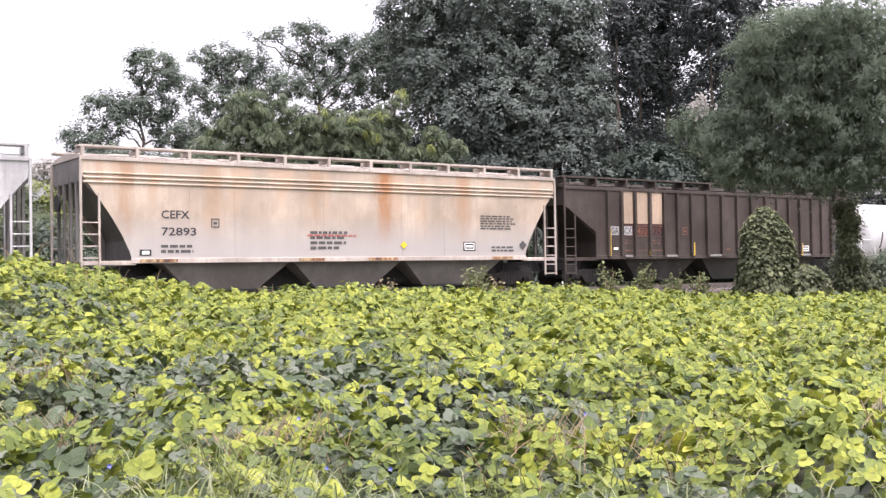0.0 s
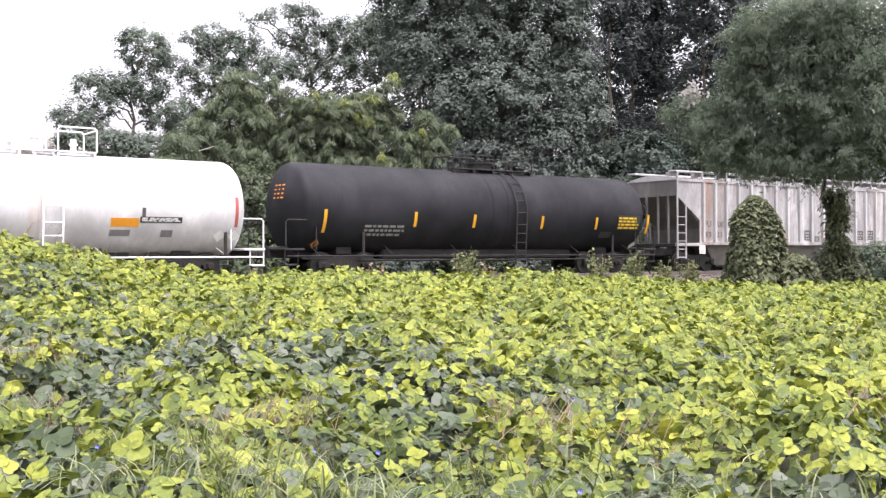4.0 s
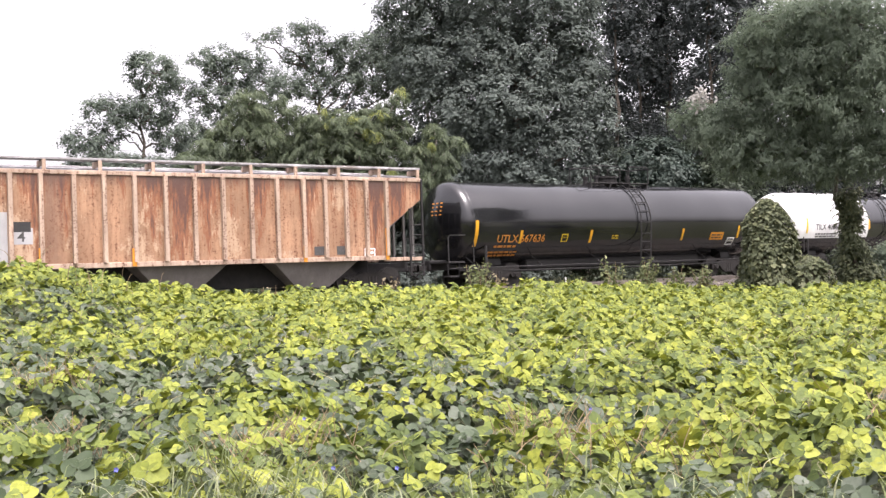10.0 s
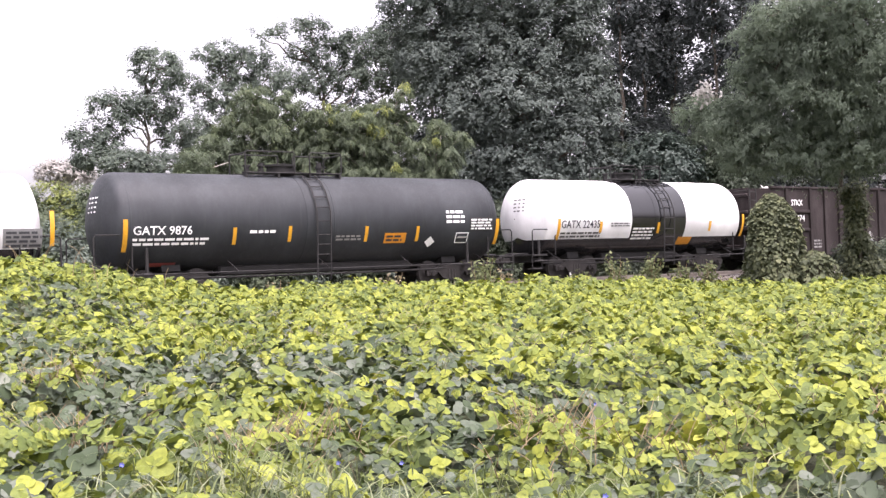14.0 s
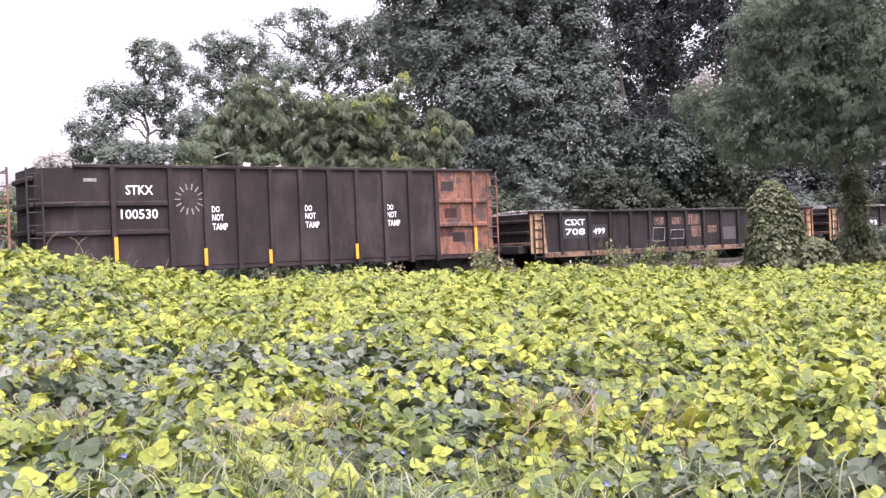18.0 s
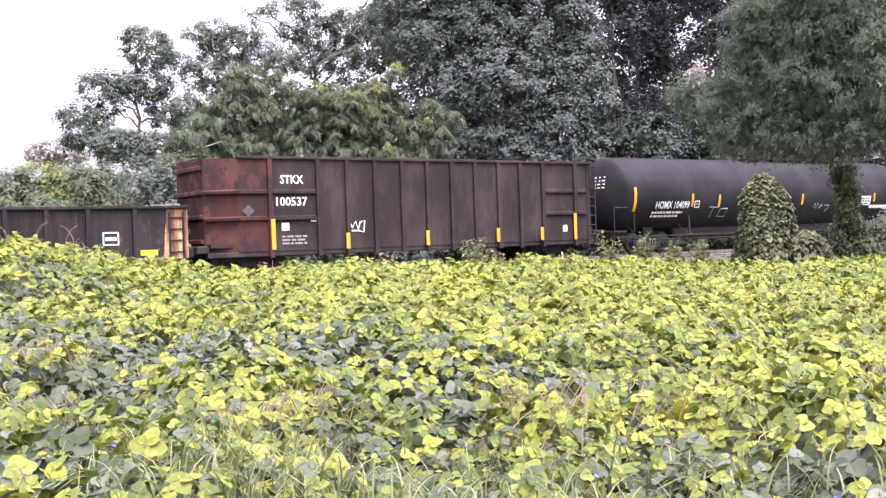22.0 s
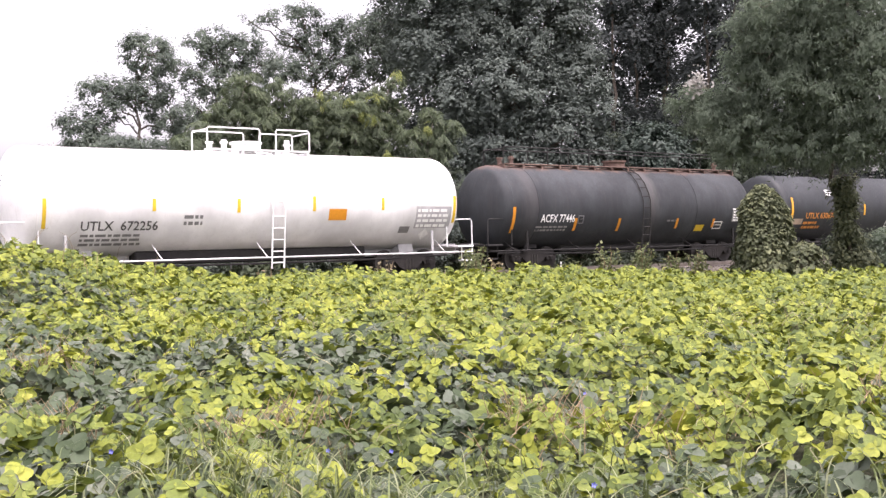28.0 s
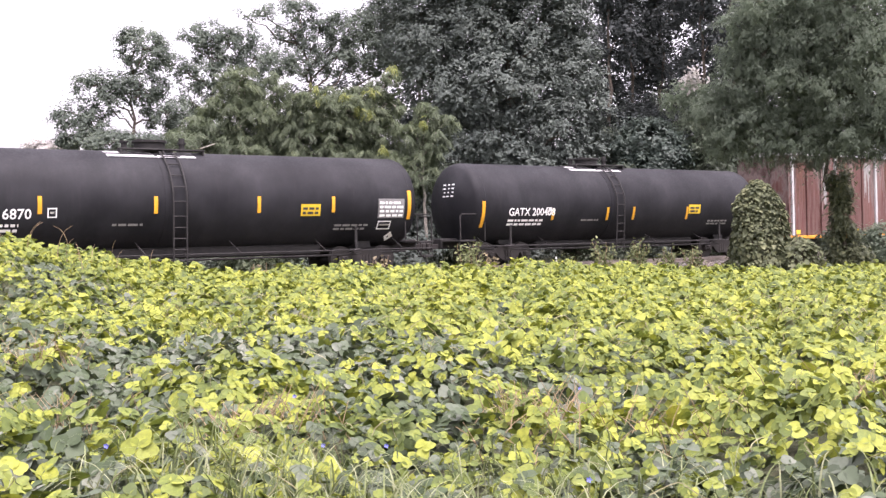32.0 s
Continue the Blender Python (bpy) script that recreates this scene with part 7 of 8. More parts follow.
def covered_hoppers():
    # smooth-sided cream hopper, stained with rust
    c, s, h = hopper("cream smooth-sided covered hopper streaked with rust stains", 168.83, 17.1, 1.24, 4.42, 4.62, CREAM, CREAM_END, GREYBAY, (), ((-6.2, -2.1), (-2.0, 2.0), (2.1, 6.2)), slope=(1.4, 1.45), smooth_side=True, trim=CREAMTRIM, roof_paint=CREAMTRIM)
    for z in (3.66, 3.8, 3.94):
        part("side_bead", Mesh().tube([(-8.45, s(z) - 0.01, z), (8.45, s(z) - 0.01, z)], 0.035, 8), CREAM, c)
    writing(c, "CEFX", -6.26, -5.42, 2.58, 2.84, LETTERBLACK, s, label="black reporting mark")
    writing(c, "72893", -6.26, -5.22, 2.04, 2.3, LETTERBLACK, s, label="black car number")
    bars(c, -6.28, -5.3, 1.5, 1.82, 2, LETTERGREY, s, 70)
    frame_mark(c, -4.76, -4.5, 2.31, 2.6, LETTERGREY, s)
    plate("placard", c, -6.9, -6.56, 1.41, 1.6, SIGNBLACK, s)
    plate("light_label", c, -6.83, -6.62, 1.45, 1.56, LETTERWHITE, s, 0.018)
    bars(c, 5.13, 6.8, 2.35, 2.92, 6, LETTERGREY, s, 71, fill=0.7)
    plate("placard", c, 4.39, 4.89, 1.53, 1.87, SIGNBLACK, s)
    frame_mark(c, 4.43, 4.85, 1.57, 1.83, LETTERWHITE, s)
    diamond(c, 1.95, 1.75, 0.14, SIGNYELLOW, s)
    bars(c, -1.5, 0.2, 1.6, 2.3, 4, LETTERGREY, s, 72, fill=0.6)
    bars(c, -1.6, 0.4, 2.05, 2.14, 1, SIGNRED, s, 73)
    bars(c, 5.6, 6.6, 1.5, 1.75, 2, LETTERGREY, s, 74)
    diamond(c, 7.0, 1.75, 0.18, LETTERGREY, s)
    for x in (-4.0, -5.4, -1.0, 1.9, 3.6, 5.0):
        part("sheet_joint", Mesh().box(x - 0.012, x + 0.012, s(0) - 0.008, s(0) + 0.004, 1.35, 3.6), CREAM, c)
    for x0, x1 in ((-6.9, -5.8), (-1.9, -1.0), (0.6, 1.7), (5.6, 6.5)):
        plate("sill_patch", c, x0, x1, 1.2, 1.3, YELLOWED, flat_side(-1.565), 0.006)
    # the pale hopper ahead of it
    c, s, h = hopper("pale grey covered hopper with a smooth side", 187.2, 17.1, 1.24, 4.3, 4.55, CHALK, CREAM_END, GREYBAY, (), ((-6.2, -2.1), (-2.0, 2.0), (2.1, 6.2)), slope=(1.4, 1.6), smooth_side=True)
    # brown hopper with ribs
    c, s, h = hopper("dark brown ribbed covered hopper with tan patch", 151.0, 17.7, 1.22, 4.12, 4.4, TAUPE, TAUPE, DARKBAY, [-6.67, -5.96, -5.24, -4.43, -3.63, -2.87, -2.06, -1.12, -0.22, 0.74, 1.65, 2.58, 3.37, 4.16, 4.94, 5.77, 6.49, 7.22], ((-5.6, -1.5), (-1.2, 2.8), (2.6, 6.4)), slope=(1.4, 1.6), roof_paint=TAUPE)
    for x0, x1 in ((-5.86, -5.3), (-5.18, -4.49), (-4.37, -3.69)):
        plate("tan_patch", c, x0, x1, 2.66, 4.02, TANCOVER, s, 0.008, "dusty tan painted patch")
        plate("red_patch", c, x0, x1, 2.13, 2.62, REDRUST, s, 0.008, "faded red band")
        for z in (2.55, 2.13, 1.5):
            plate("orange_line", c, x0, x1, z, z + 0.035, ORANGERUST, s, 0.012)
    for x in (-5.24, -4.43):
        plate("white_strip", c, x - 0.05, x + 0.05, 2.66, 4.0, CHALK, flat_side(-1.606), 0.006)
    plate("number_patch", c, -6.55, -6.06, 2.17, 2.54, SILVER, s, 0.007, "pale number patch")
    plate("number_patch", c, -5.84, -5.36, 2.17, 2.54, SILVER, s, 0.012, "pale number patch")
    writing(c, "GA", -6.49, -6.1, 2.22, 2.49, LETTERGREY, s, 0.02, label="dark reporting mark")
    writing(c, "CX", -5.78, -5.4, 2.22, 2.49, LETTERGREY, s, 0.02)
    writing(c, "470", -5.1, -4.54, 2.2, 2.49, ORANGERUST, s, 0.02, label="rust-orange car number")
    writing(c, "425", -4.32, -3.78, 2.2, 2.49, ORANGERUST, s, 0.02)
    bars(c, -5.75, -5.4, 1.8, 2.02, 2, ORANGERUST, s, 75)
    bars(c, -4.3, -3.8, 1.8, 2.02, 2, ORANGERUST, s, 76)
    for x, a, b in ((-6.63, 1.3, 2.36), (-1.98, 1.28, 1.86), (1.7, 1.27, 1.84), (5.0, 1.27, 1.85), (7.24, 1.27, 2.36)):
        stripe(c, x, a, b, flat_side(-1.61), 0.15, SIGNYELLOW)
    stripe(c, -4.43, 1.3, 1.52, flat_side(-1.61), 0.14, SIGNYELLOW)
    diamond(c, 1.21, 1.87, 0.22, SIGNYELLOW, flat_side(-1.58), "yellow diamond placard")
    frame_mark(c, 5.12, 5.6, 1.46, 1.72, LETTERWHITE, s)
    frame_mark(c, -2.54, -2.23, 2.2, 2.53, ORANGERUST, s)
    for x0, x1 in ((-3.52, -2.92), (-0.98, -0.28), (0.82, 1.58), (3.42, 4.04), (5.04, 5.65), (-5.8, -5.4)):
        plate("sill_label", c, x0, x1, 1.24, 1.33, LETTERDIM, flat_side(-1.6))
    plate("placard", c, -6.35, -6.12, 1.55, 1.65, LETTERWHITE, s)
    plate("placard", c, 0.1, 0.32, 1.52, 1.6, ORANGERUST, s)
    # streaked grey hopper
    grey_posts = [-6.83, -6.1, -5.4, -4.6, -3.78, -2.95, -2.12, -1.28, -0.42, 0.45, 1.3, 2.15, 3.0, 3.8, 4.62, 5.45, 6.25, 6.95]
    c, s, h = hopper("streaked grey ribbed covered hopper with dark lettering", 101.45, 16.75, 1.28, 4.14, 4.38, FADEDGREY, CREAM_END, GREYBAY, grey_posts, ((-6.4, -3.2), (-2.6, 2.6), (3.2, 6.4)), slope=(1.4, 1.4), roof_paint=CHALK, post_paint=CHALK)
    for words, x0, x1, z0, z1 in (("FU", -6.72, -6.3, 2.03, 2.31), ("RX", -5.98, -5.55, 2.03, 2.29), ("83", -6.72, -6.3, 1.55, 1.81), ("21", -5.96, -5.64, 1.56, 1.82), ("87", -5.24, -4.78, 1.57, 1.82)):
        writing(c, words, x0, x1, z0, z1, LETTERGREY, s, label="dark grey reporting mark")
    for x, a, b in ((-6.83, 1.36, 2.41), (-3.78, 1.36, 1.88), (-1.28, 1.35, 1.87), (1.3, 1.34, 1.88), (6.95, 1.36, 2.4)):
        stripe(c, x, a, b, flat_side(-1.607), 0.12, SIGNORANGE)
    for x0, x1, z0, z1 in ((-3.6, -3.2, 1.56, 2.02), (0.0, 0.42, 1.45, 1.95), (0.75, 1.1, 1.38, 1.66), (3.95, 4.5, 1.5, 1.97), (4.8, 5.33, 1.51, 1.99)):
        plate("data_panel", c, x0, x1, z0, z1, LETTERGREY, s)
        bars(c, x0 + 0.05, x1 - 0.05, z0 + 0.05, z1 - 0.03, 3, LETTERDIM, s, int(x0 * 10) + 400, 0.018)
    tag = plate("hanging_tag", c, -7.05, -6.7, 0.82, 1.2, LETTERWHITE, flat_side(-1.56), label="white warning tag")
    bars(c, -7.0, -6.75, 0.86, 1.02, 3, SIGNRED, flat_side(-1.56), 77, 0.02)
    # chalky white hopper with rust runs
    white_posts = [-7.0, -6.21, -5.47, -4.71, -3.92, -3.06, -2.21, -1.31, -0.42, 0.45, 1.33, 2.2, 3.06, 3.95, 4.75, 5.5, 6.25, 7.0]
    c, s, h = hopper("chalky white ribbed covered hopper with brown rust runs", 83.12, 16.85, 1.26, 4.1, 4.34, RUSTYWHITE, CREAM_END, GREYBAY, white_posts, ((-6.0, -3.2), (-1.3, 1.5), (3.2, 6.2)), slope=(1.4, 1.4), roof_paint=CHALK, post_paint=CHALK, trim=CHALK)
    plate("number_patch", c, -5.44, -4.82, 2.12, 2.55, LETTERWHITE, s, 0.007)
    plate("number_patch", c, -4.64, -3.5, 2.12, 2.55, LETTERWHITE, s, 0.007)
    writing(c, "AEX", -5.40, -4.86, 2.18, 2.5, LETTERBLACK, s, label="black reporting mark")
    writing(c, "146", -4.58, -4.06, 2.19, 2.5, LETTERBLACK, s)
    writing(c, "63", -3.86, -3.52, 2.19, 2.5, LETTERBLACK, s)
    for x, a, b in ((-7.0, 1.37, 2.37), (-3.98, 1.33, 1.87), (-0.42, 1.33, 1.8), (3.06, 1.33, 1.8), (6.98, 1.33, 2.25)):
        stripe(c, x, a, b, flat_side(-1.607), 0.11, SIGNORANGE)
    plate("placard", c, -2.93, -2.47, 2.18, 2.43, SIGNBLACK, s)
    frame_mark(c, -2.11, -1.68, 1.43, 1.8, LETTERBLACK, s)
    plate("data_panel", c, 5.0, 5.5, 1.4, 1.75, LETTERGREY, s)
    plate("data_panel", c, -6.75, -6.45, 1.4, 1.65, RUSTDARK, s)
    bars(c, -5.4, -3.6, 1.5, 1.85, 2, SIGNGREY, s, 132)
    # rusted hopper
    rust_posts = [-6.92, -6.18, -5.44, -4.67, -3.89, -3.02, -2.2, -1.35, -0.45, 0.42, 1.3, 2.2, 3.05, 3.95, 4.7, 5.45, 6.2, 6.95]
    c, s, h = hopper("heavily rusted orange-brown ribbed covered hopper", 64.89, 16.75, 1.24, 4.1, 4.34, RUSTED, CREAM_END, GREYBAY, rust_posts, ((-6.0, -3.0), (-1.3, 1.5), (3.0, 6.0)), slope=(1.4, 1.4), roof_paint=FADEDGREY, trim=BLEACHED, post_paint=BLEACHED)
    plate("number_patch", c, -6.12, -5.5, 1.3, 2.86, SILVER, s, 0.007, "grey repainted patch")
    plate("number_patch", c, -5.38, -4.74, 1.3, 2.86, SILVER, s, 0.007, "grey repainted patch")
    plate("number_patch", c, -4.6, -4.1, 1.92, 2.4, SILVER, s, 0.007, "grey repainted patch")
    plate("black_patch", c, -4.6, -4.15, 2.28, 2.58, SIGNBLACK, s, 0.010)
    writing(c, "AE", -6.08, -5.6, 2.52, 2.8, LETTERGREY, s, label="dark grey reporting mark")
    writing(c, "X", -5.36, -5.12, 2.52, 2.8, LETTERGREY, s)
    writing(c, "10", -6.05, -5.62, 2.0, 2.29, LETTERGREY, s)
    writing(c, "10", -5.34, -4.95, 2.0, 2.29, LETTERGREY, s)
    writing(c, "4", -4.5, -4.3, 2.0, 2.29, LETTERGREY, s)
    bars(c, -6.0, -4.8, 1.36, 1.6, 2, LETTERGREY, s, 140, 0.02)
    for x, a, b in ((-6.92, 1.26, 2.31), (-3.92, 1.23, 1.8), (-1.4, 1.2, 1.75), (3.95, 1.18, 1.73), (6.93, 1.19, 2.31)):
        stripe(c, x, a, b, flat_side(-1.607), 0.12, SIGNORANGE)
    for x in (4.3, 5.1):
        plate("data_panel", c, x, x + 0.45, 1.4, 1.7, LETTERGREY, s)
    frame_mark(c, 6.1, 6.5, 1.3, 1.6, LETTERWHITE, s)


covered_hoppers()
# ---- gondolas ----
def high_gondola(label, at, paint, first, last, words, seed, group="high-sided gondolas of the train"):
    """A tall scrap gondola: ribbed sides, tapered front panels, ladders; first and last: paint of its end panels."""
    half, w, z0, z1 = 7.9, 1.52, 0.62, 3.82
    root = rake_car("scrap_gondola", label, "gondola car", at, group)
    xt = -6.62
    wide = words == "100530"                     # on this car two panels have rusted, not one
    for y in (-1, 1):
        m = Mesh().box(-5.6, 5.25 if wide else 6.85, min(y * w, y * (w - 0.05)), max(y * w, y * (w - 0.05)), z0 + 0.12, z1)
        part("side_sheet", m, paint, root)
        m = Mesh().box(xt, -5.6, min(y * w, y * (w - 0.05)), max(y * w, y * (w - 0.05)), z0 + 0.12, z1)
        part("end_panel", m, first, root)
        # the panel that draws in towards the end
        a, b = (xt, y * w), (-half + 0.35, y * (w - 0.42))
        c, d = (b[0], b[1] - y * 0.05), (a[0], a[1] - y * 0.05)
        m = Mesh().add([(p[0], p[1], z) for z in (z0 + 0.12, z1) for p in (a, b, c, d)], [(3, 2, 1, 0), (4, 5, 6, 7), (0, 1, 5, 4), (1, 2, 6, 5), (2, 3, 7, 6), (3, 0, 4, 7)])
        part("tapered_panel", m, first, root, "panel drawn in towards the end")
        m = Mesh().box(5.25 if wide else 6.85, half - 0.3, min(y * w, y * (w - 0.05)), max(y * w, y * (w - 0.05)), z0 + 0.12, z1)
        part("end_panel", m, last, root)
        part("side_sill", Mesh().box(-half + 0.3, half - 0.2, min(y * (w - 0.02), y * (w - 0.14)), max(y * (w - 0.02), y * (w - 0.14)), z0 - 0.05, z0 + 0.12, 0.02), paint, root)
        part("top_chord", Mesh().box(xt, half - 0.25, min(y * (w + 0.07), y * (w - 0.09)), max(y * (w + 0.07), y * (w - 0.09)), z1, z1 + 0.1, 0.015), paint, root)
    posts = [-5.58, -3.93, -2.88, -1.85, -0.8, 0.2, 1.2, 2.2, 3.22, 4.2, 5.25, 6.8]
    for k, x in enumerate(posts):
        for y in (-1, 1):
            m = Mesh().prism([(x - 0.07, z0 - 0.1), (x + 0.07, z0 - 0.1), (x + 0.07, z1), (x - 0.07, z1)], *sorted((y * (w - 0.002), y * (w + 0.11))))
            part("side_post", m, first if k == 0 and first is not paint else last if k >= 11 else paint, root)
    for z in (1.84, 2.72):
        for x0, x1, mat in ((-5.5, -4.0, paint), (5.33, 6.73, last if wide else paint), (6.88, half - 0.55, last), (xt, -5.66, first)):
            part("panel_rib", Mesh().box(x0, x1, -w - 0.09, -w + 0.002, z - 0.08, z + 0.08, 0.03), mat, root)
    for z in (1.84, 2.72):
        m = Mesh()
        a, b = Vector((xt, -w - 0.08, z)), Vector((-half + 0.35, -w + 0.34, z))
        m.tube([a, b], 0.085, 6)
        part("panel_rib", m, first, root)
    for s in (-1, 1):
        x = s * (half - 0.35)
        wy = w - 0.42 if s < 0 else w - 0.06
        part("end_wall", Mesh().box(min(x, x - s * 0.06), max(x, x - s * 0.06), -wy, wy, z0 + 0.12, z1 + 0.05, 0.01), first if s < 0 else last, root)
        for k in range(4):
            z = z0 + 0.5 + 0.8 * k
            part("end_rib", Mesh().box(min(x, x + s * 0.12), max(x, x + s * 0.12), -wy, wy, z - 0.08, z + 0.08, 0.03), first if s < 0 else last, root)
        xl = s * (half - 0.08)
        if s > 0 or first is paint:
            ladder(root, min(xl, xl - s * 0.4), max(xl, xl - s * 0.4), -w - 0.02 if s > 0 else -w + 0.1, 0.45, z1, last if s > 0 else SOOT, 9)
        part("end_sill", Mesh().box(min(s * (half - 0.35), s * (half + 0.02)), max(s * (half - 0.35), s * (half + 0.02)), -w + 0.06, w - 0.06, 0.72, 0.98, 0.03), SOOT, root)
        part("grab_bars", Mesh().tube([(xl, -w + 0.1 if s < 0 else -w - 0.02, z1 - 0.1), (xl, -0.5, z1 - 0.1)], 0.02, 6), SOOT, root)
    part("floor", Mesh().box(-half + 0.4, half - 0.4, -w + 0.06, w - 0.06, 0.9, 1.02), SOOT, root)
    part("centre_sill", Mesh().box(-half - 0.05, half + 0.05, -0.3, 0.3, 0.55, 0.9, 0.03), SOOT, root)
    s = flat_side(-w)
    writing(root, "STKX", -5.2, -4.42, 3.0, 3.29, LETTERWHITE, s, label="white reporting mark")
    writing(root, words, -5.36, -4.3, 2.25, 2.55, LETTERWHITE, s, label="white car number")
    running_gear(root, (-half + 1.9, half - 1.9), (-half + 0.05, half - 0.05))
    # what it carries
    rng = np.random.default_rng(seed)
    n = 420
    load = thing("scrap_load", "pale and dark scrap heaped to the gondola's rim", "scrap", "loads in the gondolas")
    TRAIN.append((load, at * FULL))
    pos = np.stack([rng.uniform(-6.3, half - 0.6, n), rng.uniform(-1.2, 1.2, n), z1 - 0.16 + rng.normal(0, 0.11, n)], 1)
    shard = [(-0.6, -0.3, 0), (0.6, -0.35, 0.05), (0.5, 0.4, 0.0), (-0.5, 0.3, 0.1), (0.0, 0.0, 0.4)]
    me = scatter("scrap", shard, [(0, 1, 4), (1, 2, 4), (2, 3, 4), (3, 0, 4)], pos, rng.normal(0, 1, (n, 3)), rng.uniform(0.15, 0.42, n), SCRAP, seed)
    part("loose_scrap", me, SCRAP, load)
    part("heap", Mesh().box(-6.5, half - 0.5, -w + 0.1, w - 0.1, 1.03, z1 - 0.2, 0.15), SOOT, load)
    return root, s


def low_gondola(label, at, digits, seed, tags):
    half, w, z0, z1 = 8.06, 1.52, 0.42, 2.2
    root = rake_car("low_gondola", label, "gondola car", at, "low gondolas of the train")
    belly = [(-half, z0 + 0.34), (-half + 1.2, z0 + 0.1), (half - 1.2, z0 + 0.1), (half, z0 + 0.34), (half, z1), (-half, z1)]
    for y in (-1, 1):
        part("side_sheet", Mesh().prism(belly, *sorted((y * w, y * (w - 0.05)))), GONBLACK, root)
        part("top_chord", Mesh().box(-half - 0.03, half + 0.03, *sorted((y * (w + 0.1), y * (w - 0.1))), z1, z1 + 0.1, 0.02), GONBLACK, root)
        part("bottom_flange", Mesh().box(-half + 0.6, half - 0.6, *sorted((y * (w + 0.09), y * (w - 0.04))), z0 + 0.0, z0 + 0.22, 0.02), LOWEREDGE, root, "rust-scabbed lower edge")
    for x in [-6.66, -5.25, -4.2, -3.14, -2.12, -1.08, -0.08, 0.95, 2.0, 3.05, 4.1, 5.2, 6.5]:
        for y in (-1, 1):
            part("side_post", Mesh().prism([(x - 0.075, z0 + 0.1), (x + 0.075, z0 + 0.1), (x + 0.06, z1), (x - 0.06, z1)], *sorted((y * (w - 0.002), y * (w + 0.1)))), GONBLACK, root)
    for s in (-1, 1):
        x = s * half
        part("end_wall", Mesh().box(min(x, x - s * 0.07), max(x, x - s * 0.07), -w + 0.052, w - 0.052, z0 + 0.4, z1, 0.01), GONBLACK, root)
        for k in range(3):
            z = 1.0 + 0.45 * k
            part("end_rib", Mesh().box(min(x, x + s * 0.1), max(x, x + s * 0.1), -w, w, z - 0.07, z + 0.07, 0.03), LOWEREDGE if k == 0 else GONBLACK, root)
        for y in (-1, 1):
            part("corner_panel", Mesh().prism([(x - s * 0.75 if s > 0 else x, z0 + 0.2), (x if s > 0 else x + 0.75, z0 + 0.2), (x if s > 0 else x + 0.62, z1 - 0.002), (x - s * 0.62 if s > 0 else x, z1 - 0.002)], *sorted((y * (w - 0.004), y * (w + 0.03)))), YELLOWED, root, "flaking yellow corner")
        part("end_sill", Mesh().box(min(x - s * 0.1, x + s * 0.3), max(x - s * 0.1, x + s * 0.3), -1.2, 1.2, 0.62, 0.95, 0.03), SOOT, root)
        ladder(root, min(x - s * 0.15, x - s * 0.55), max(x - s * 0.15, x - s * 0.55), -w - 0.06, 0.35, z1 - 0.1, GONBLACK, 5)
    part("floor", Mesh().box(-half + 0.1, half - 0.1, -w + 0.06, w - 0.06, 0.9, 1.0), SOOT, root)
    s = flat_side(-w)
    plate("number_patch", root, -6.55, -5.35, 1.15, 2.05, SIGNBLACK, s, 0.006)
    plate("number_patch", root, -5.15, -4.3, 1.15, 1.7, SIGNBLACK, s, 0.006)
    writing(root, "CSXT", -6.42, -5.45, 1.69, 1.94, LETTERWHITE, s, label="white reporting mark")
    writing(root, digits[0], -6.4, -5.45, 1.3, 1.56, LETTERWHITE, s, label="white car number")
    writing(root, digits[1], -5.04, -4.45, 1.3, 1.56, LETTERWHITE, s, label="white car number")
    frame_mark(root, 5.6, 6.05, 1.1, 1.5, LETTERWHITE, s)
    for x, z in tags:
        plate("yellow_label", root, x, x + 0.5, z, z + 0.17, SIGNYELLOW, flat_side(-w - 0.0), 0.012)
    rng = random.Random(seed)
    if tags:
        plate("sprayed_patch", root, -1.71, -1.19, 1.65, 1.96, SPRAYTAN, s, 0.006, "pale sprayed patch")
        boxes = ((-1.93, -1.17, 0.91, 1.53),)
    else:
        for k, (x0, x1, a, b) in enumerate(((-1.82, -1.26, 1.62, 1.95), (-0.83, -0.28, 1.62, 1.93), (0.09, 0.77, 1.6, 2.06), (0.26, 0.81, 1.05, 1.53), (1.23, 1.75, 1.21, 1.53), (2.13, 2.92, 0.89, 1.45))):
            plate("sprayed_patch", root, x0, x1, a, b, SPRAYTAN if k < 5 else LETTERGREY, s, 0.006, "tan sprayed patch")
        boxes = ((-1.95, -1.24, 0.92, 1.49), (-0.98, -0.15, 1.0, 1.38))
    for x0, x1, a, b in boxes:
        line = Mesh().tube([(x0, -w - 0.012, a), (x1 - 0.06, -w - 0.012, a), (x1, -w - 0.012, b), (x0 + 0.08, -w - 0.012, b), (x0, -w - 0.012, a)], 0.022, 4)
        part("sprayed_outline", line, GRAFFITI, root, "grey sprayed outline")
    running_gear(root, (-half + 2.1, half - 2.1), (-half - 0.1, half + 0.1))
    n = 5200
    gen = np.random.default_rng(seed)
    load = thing("gravel_load", "grey crushed stone heaped to the gondola's rim", "gravel", "loads in the gondolas")
    TRAIN.append((load, at * FULL))
    x, y = gen.uniform(-half + 0.15, half - 0.15, n), gen.uniform(-1.35, 1.35, n)
    z = z1 + 0.03 + 0.07 * np.cos(y * 1.1) + 0.05 * wave(x, y, 1.4, seed)
    stone = [(-0.5, -0.4, 0), (0.5, -0.5, 0), (0.45, 0.5, 0), (-0.5, 0.4, 0), (0.0, 0.05, 0.55)]
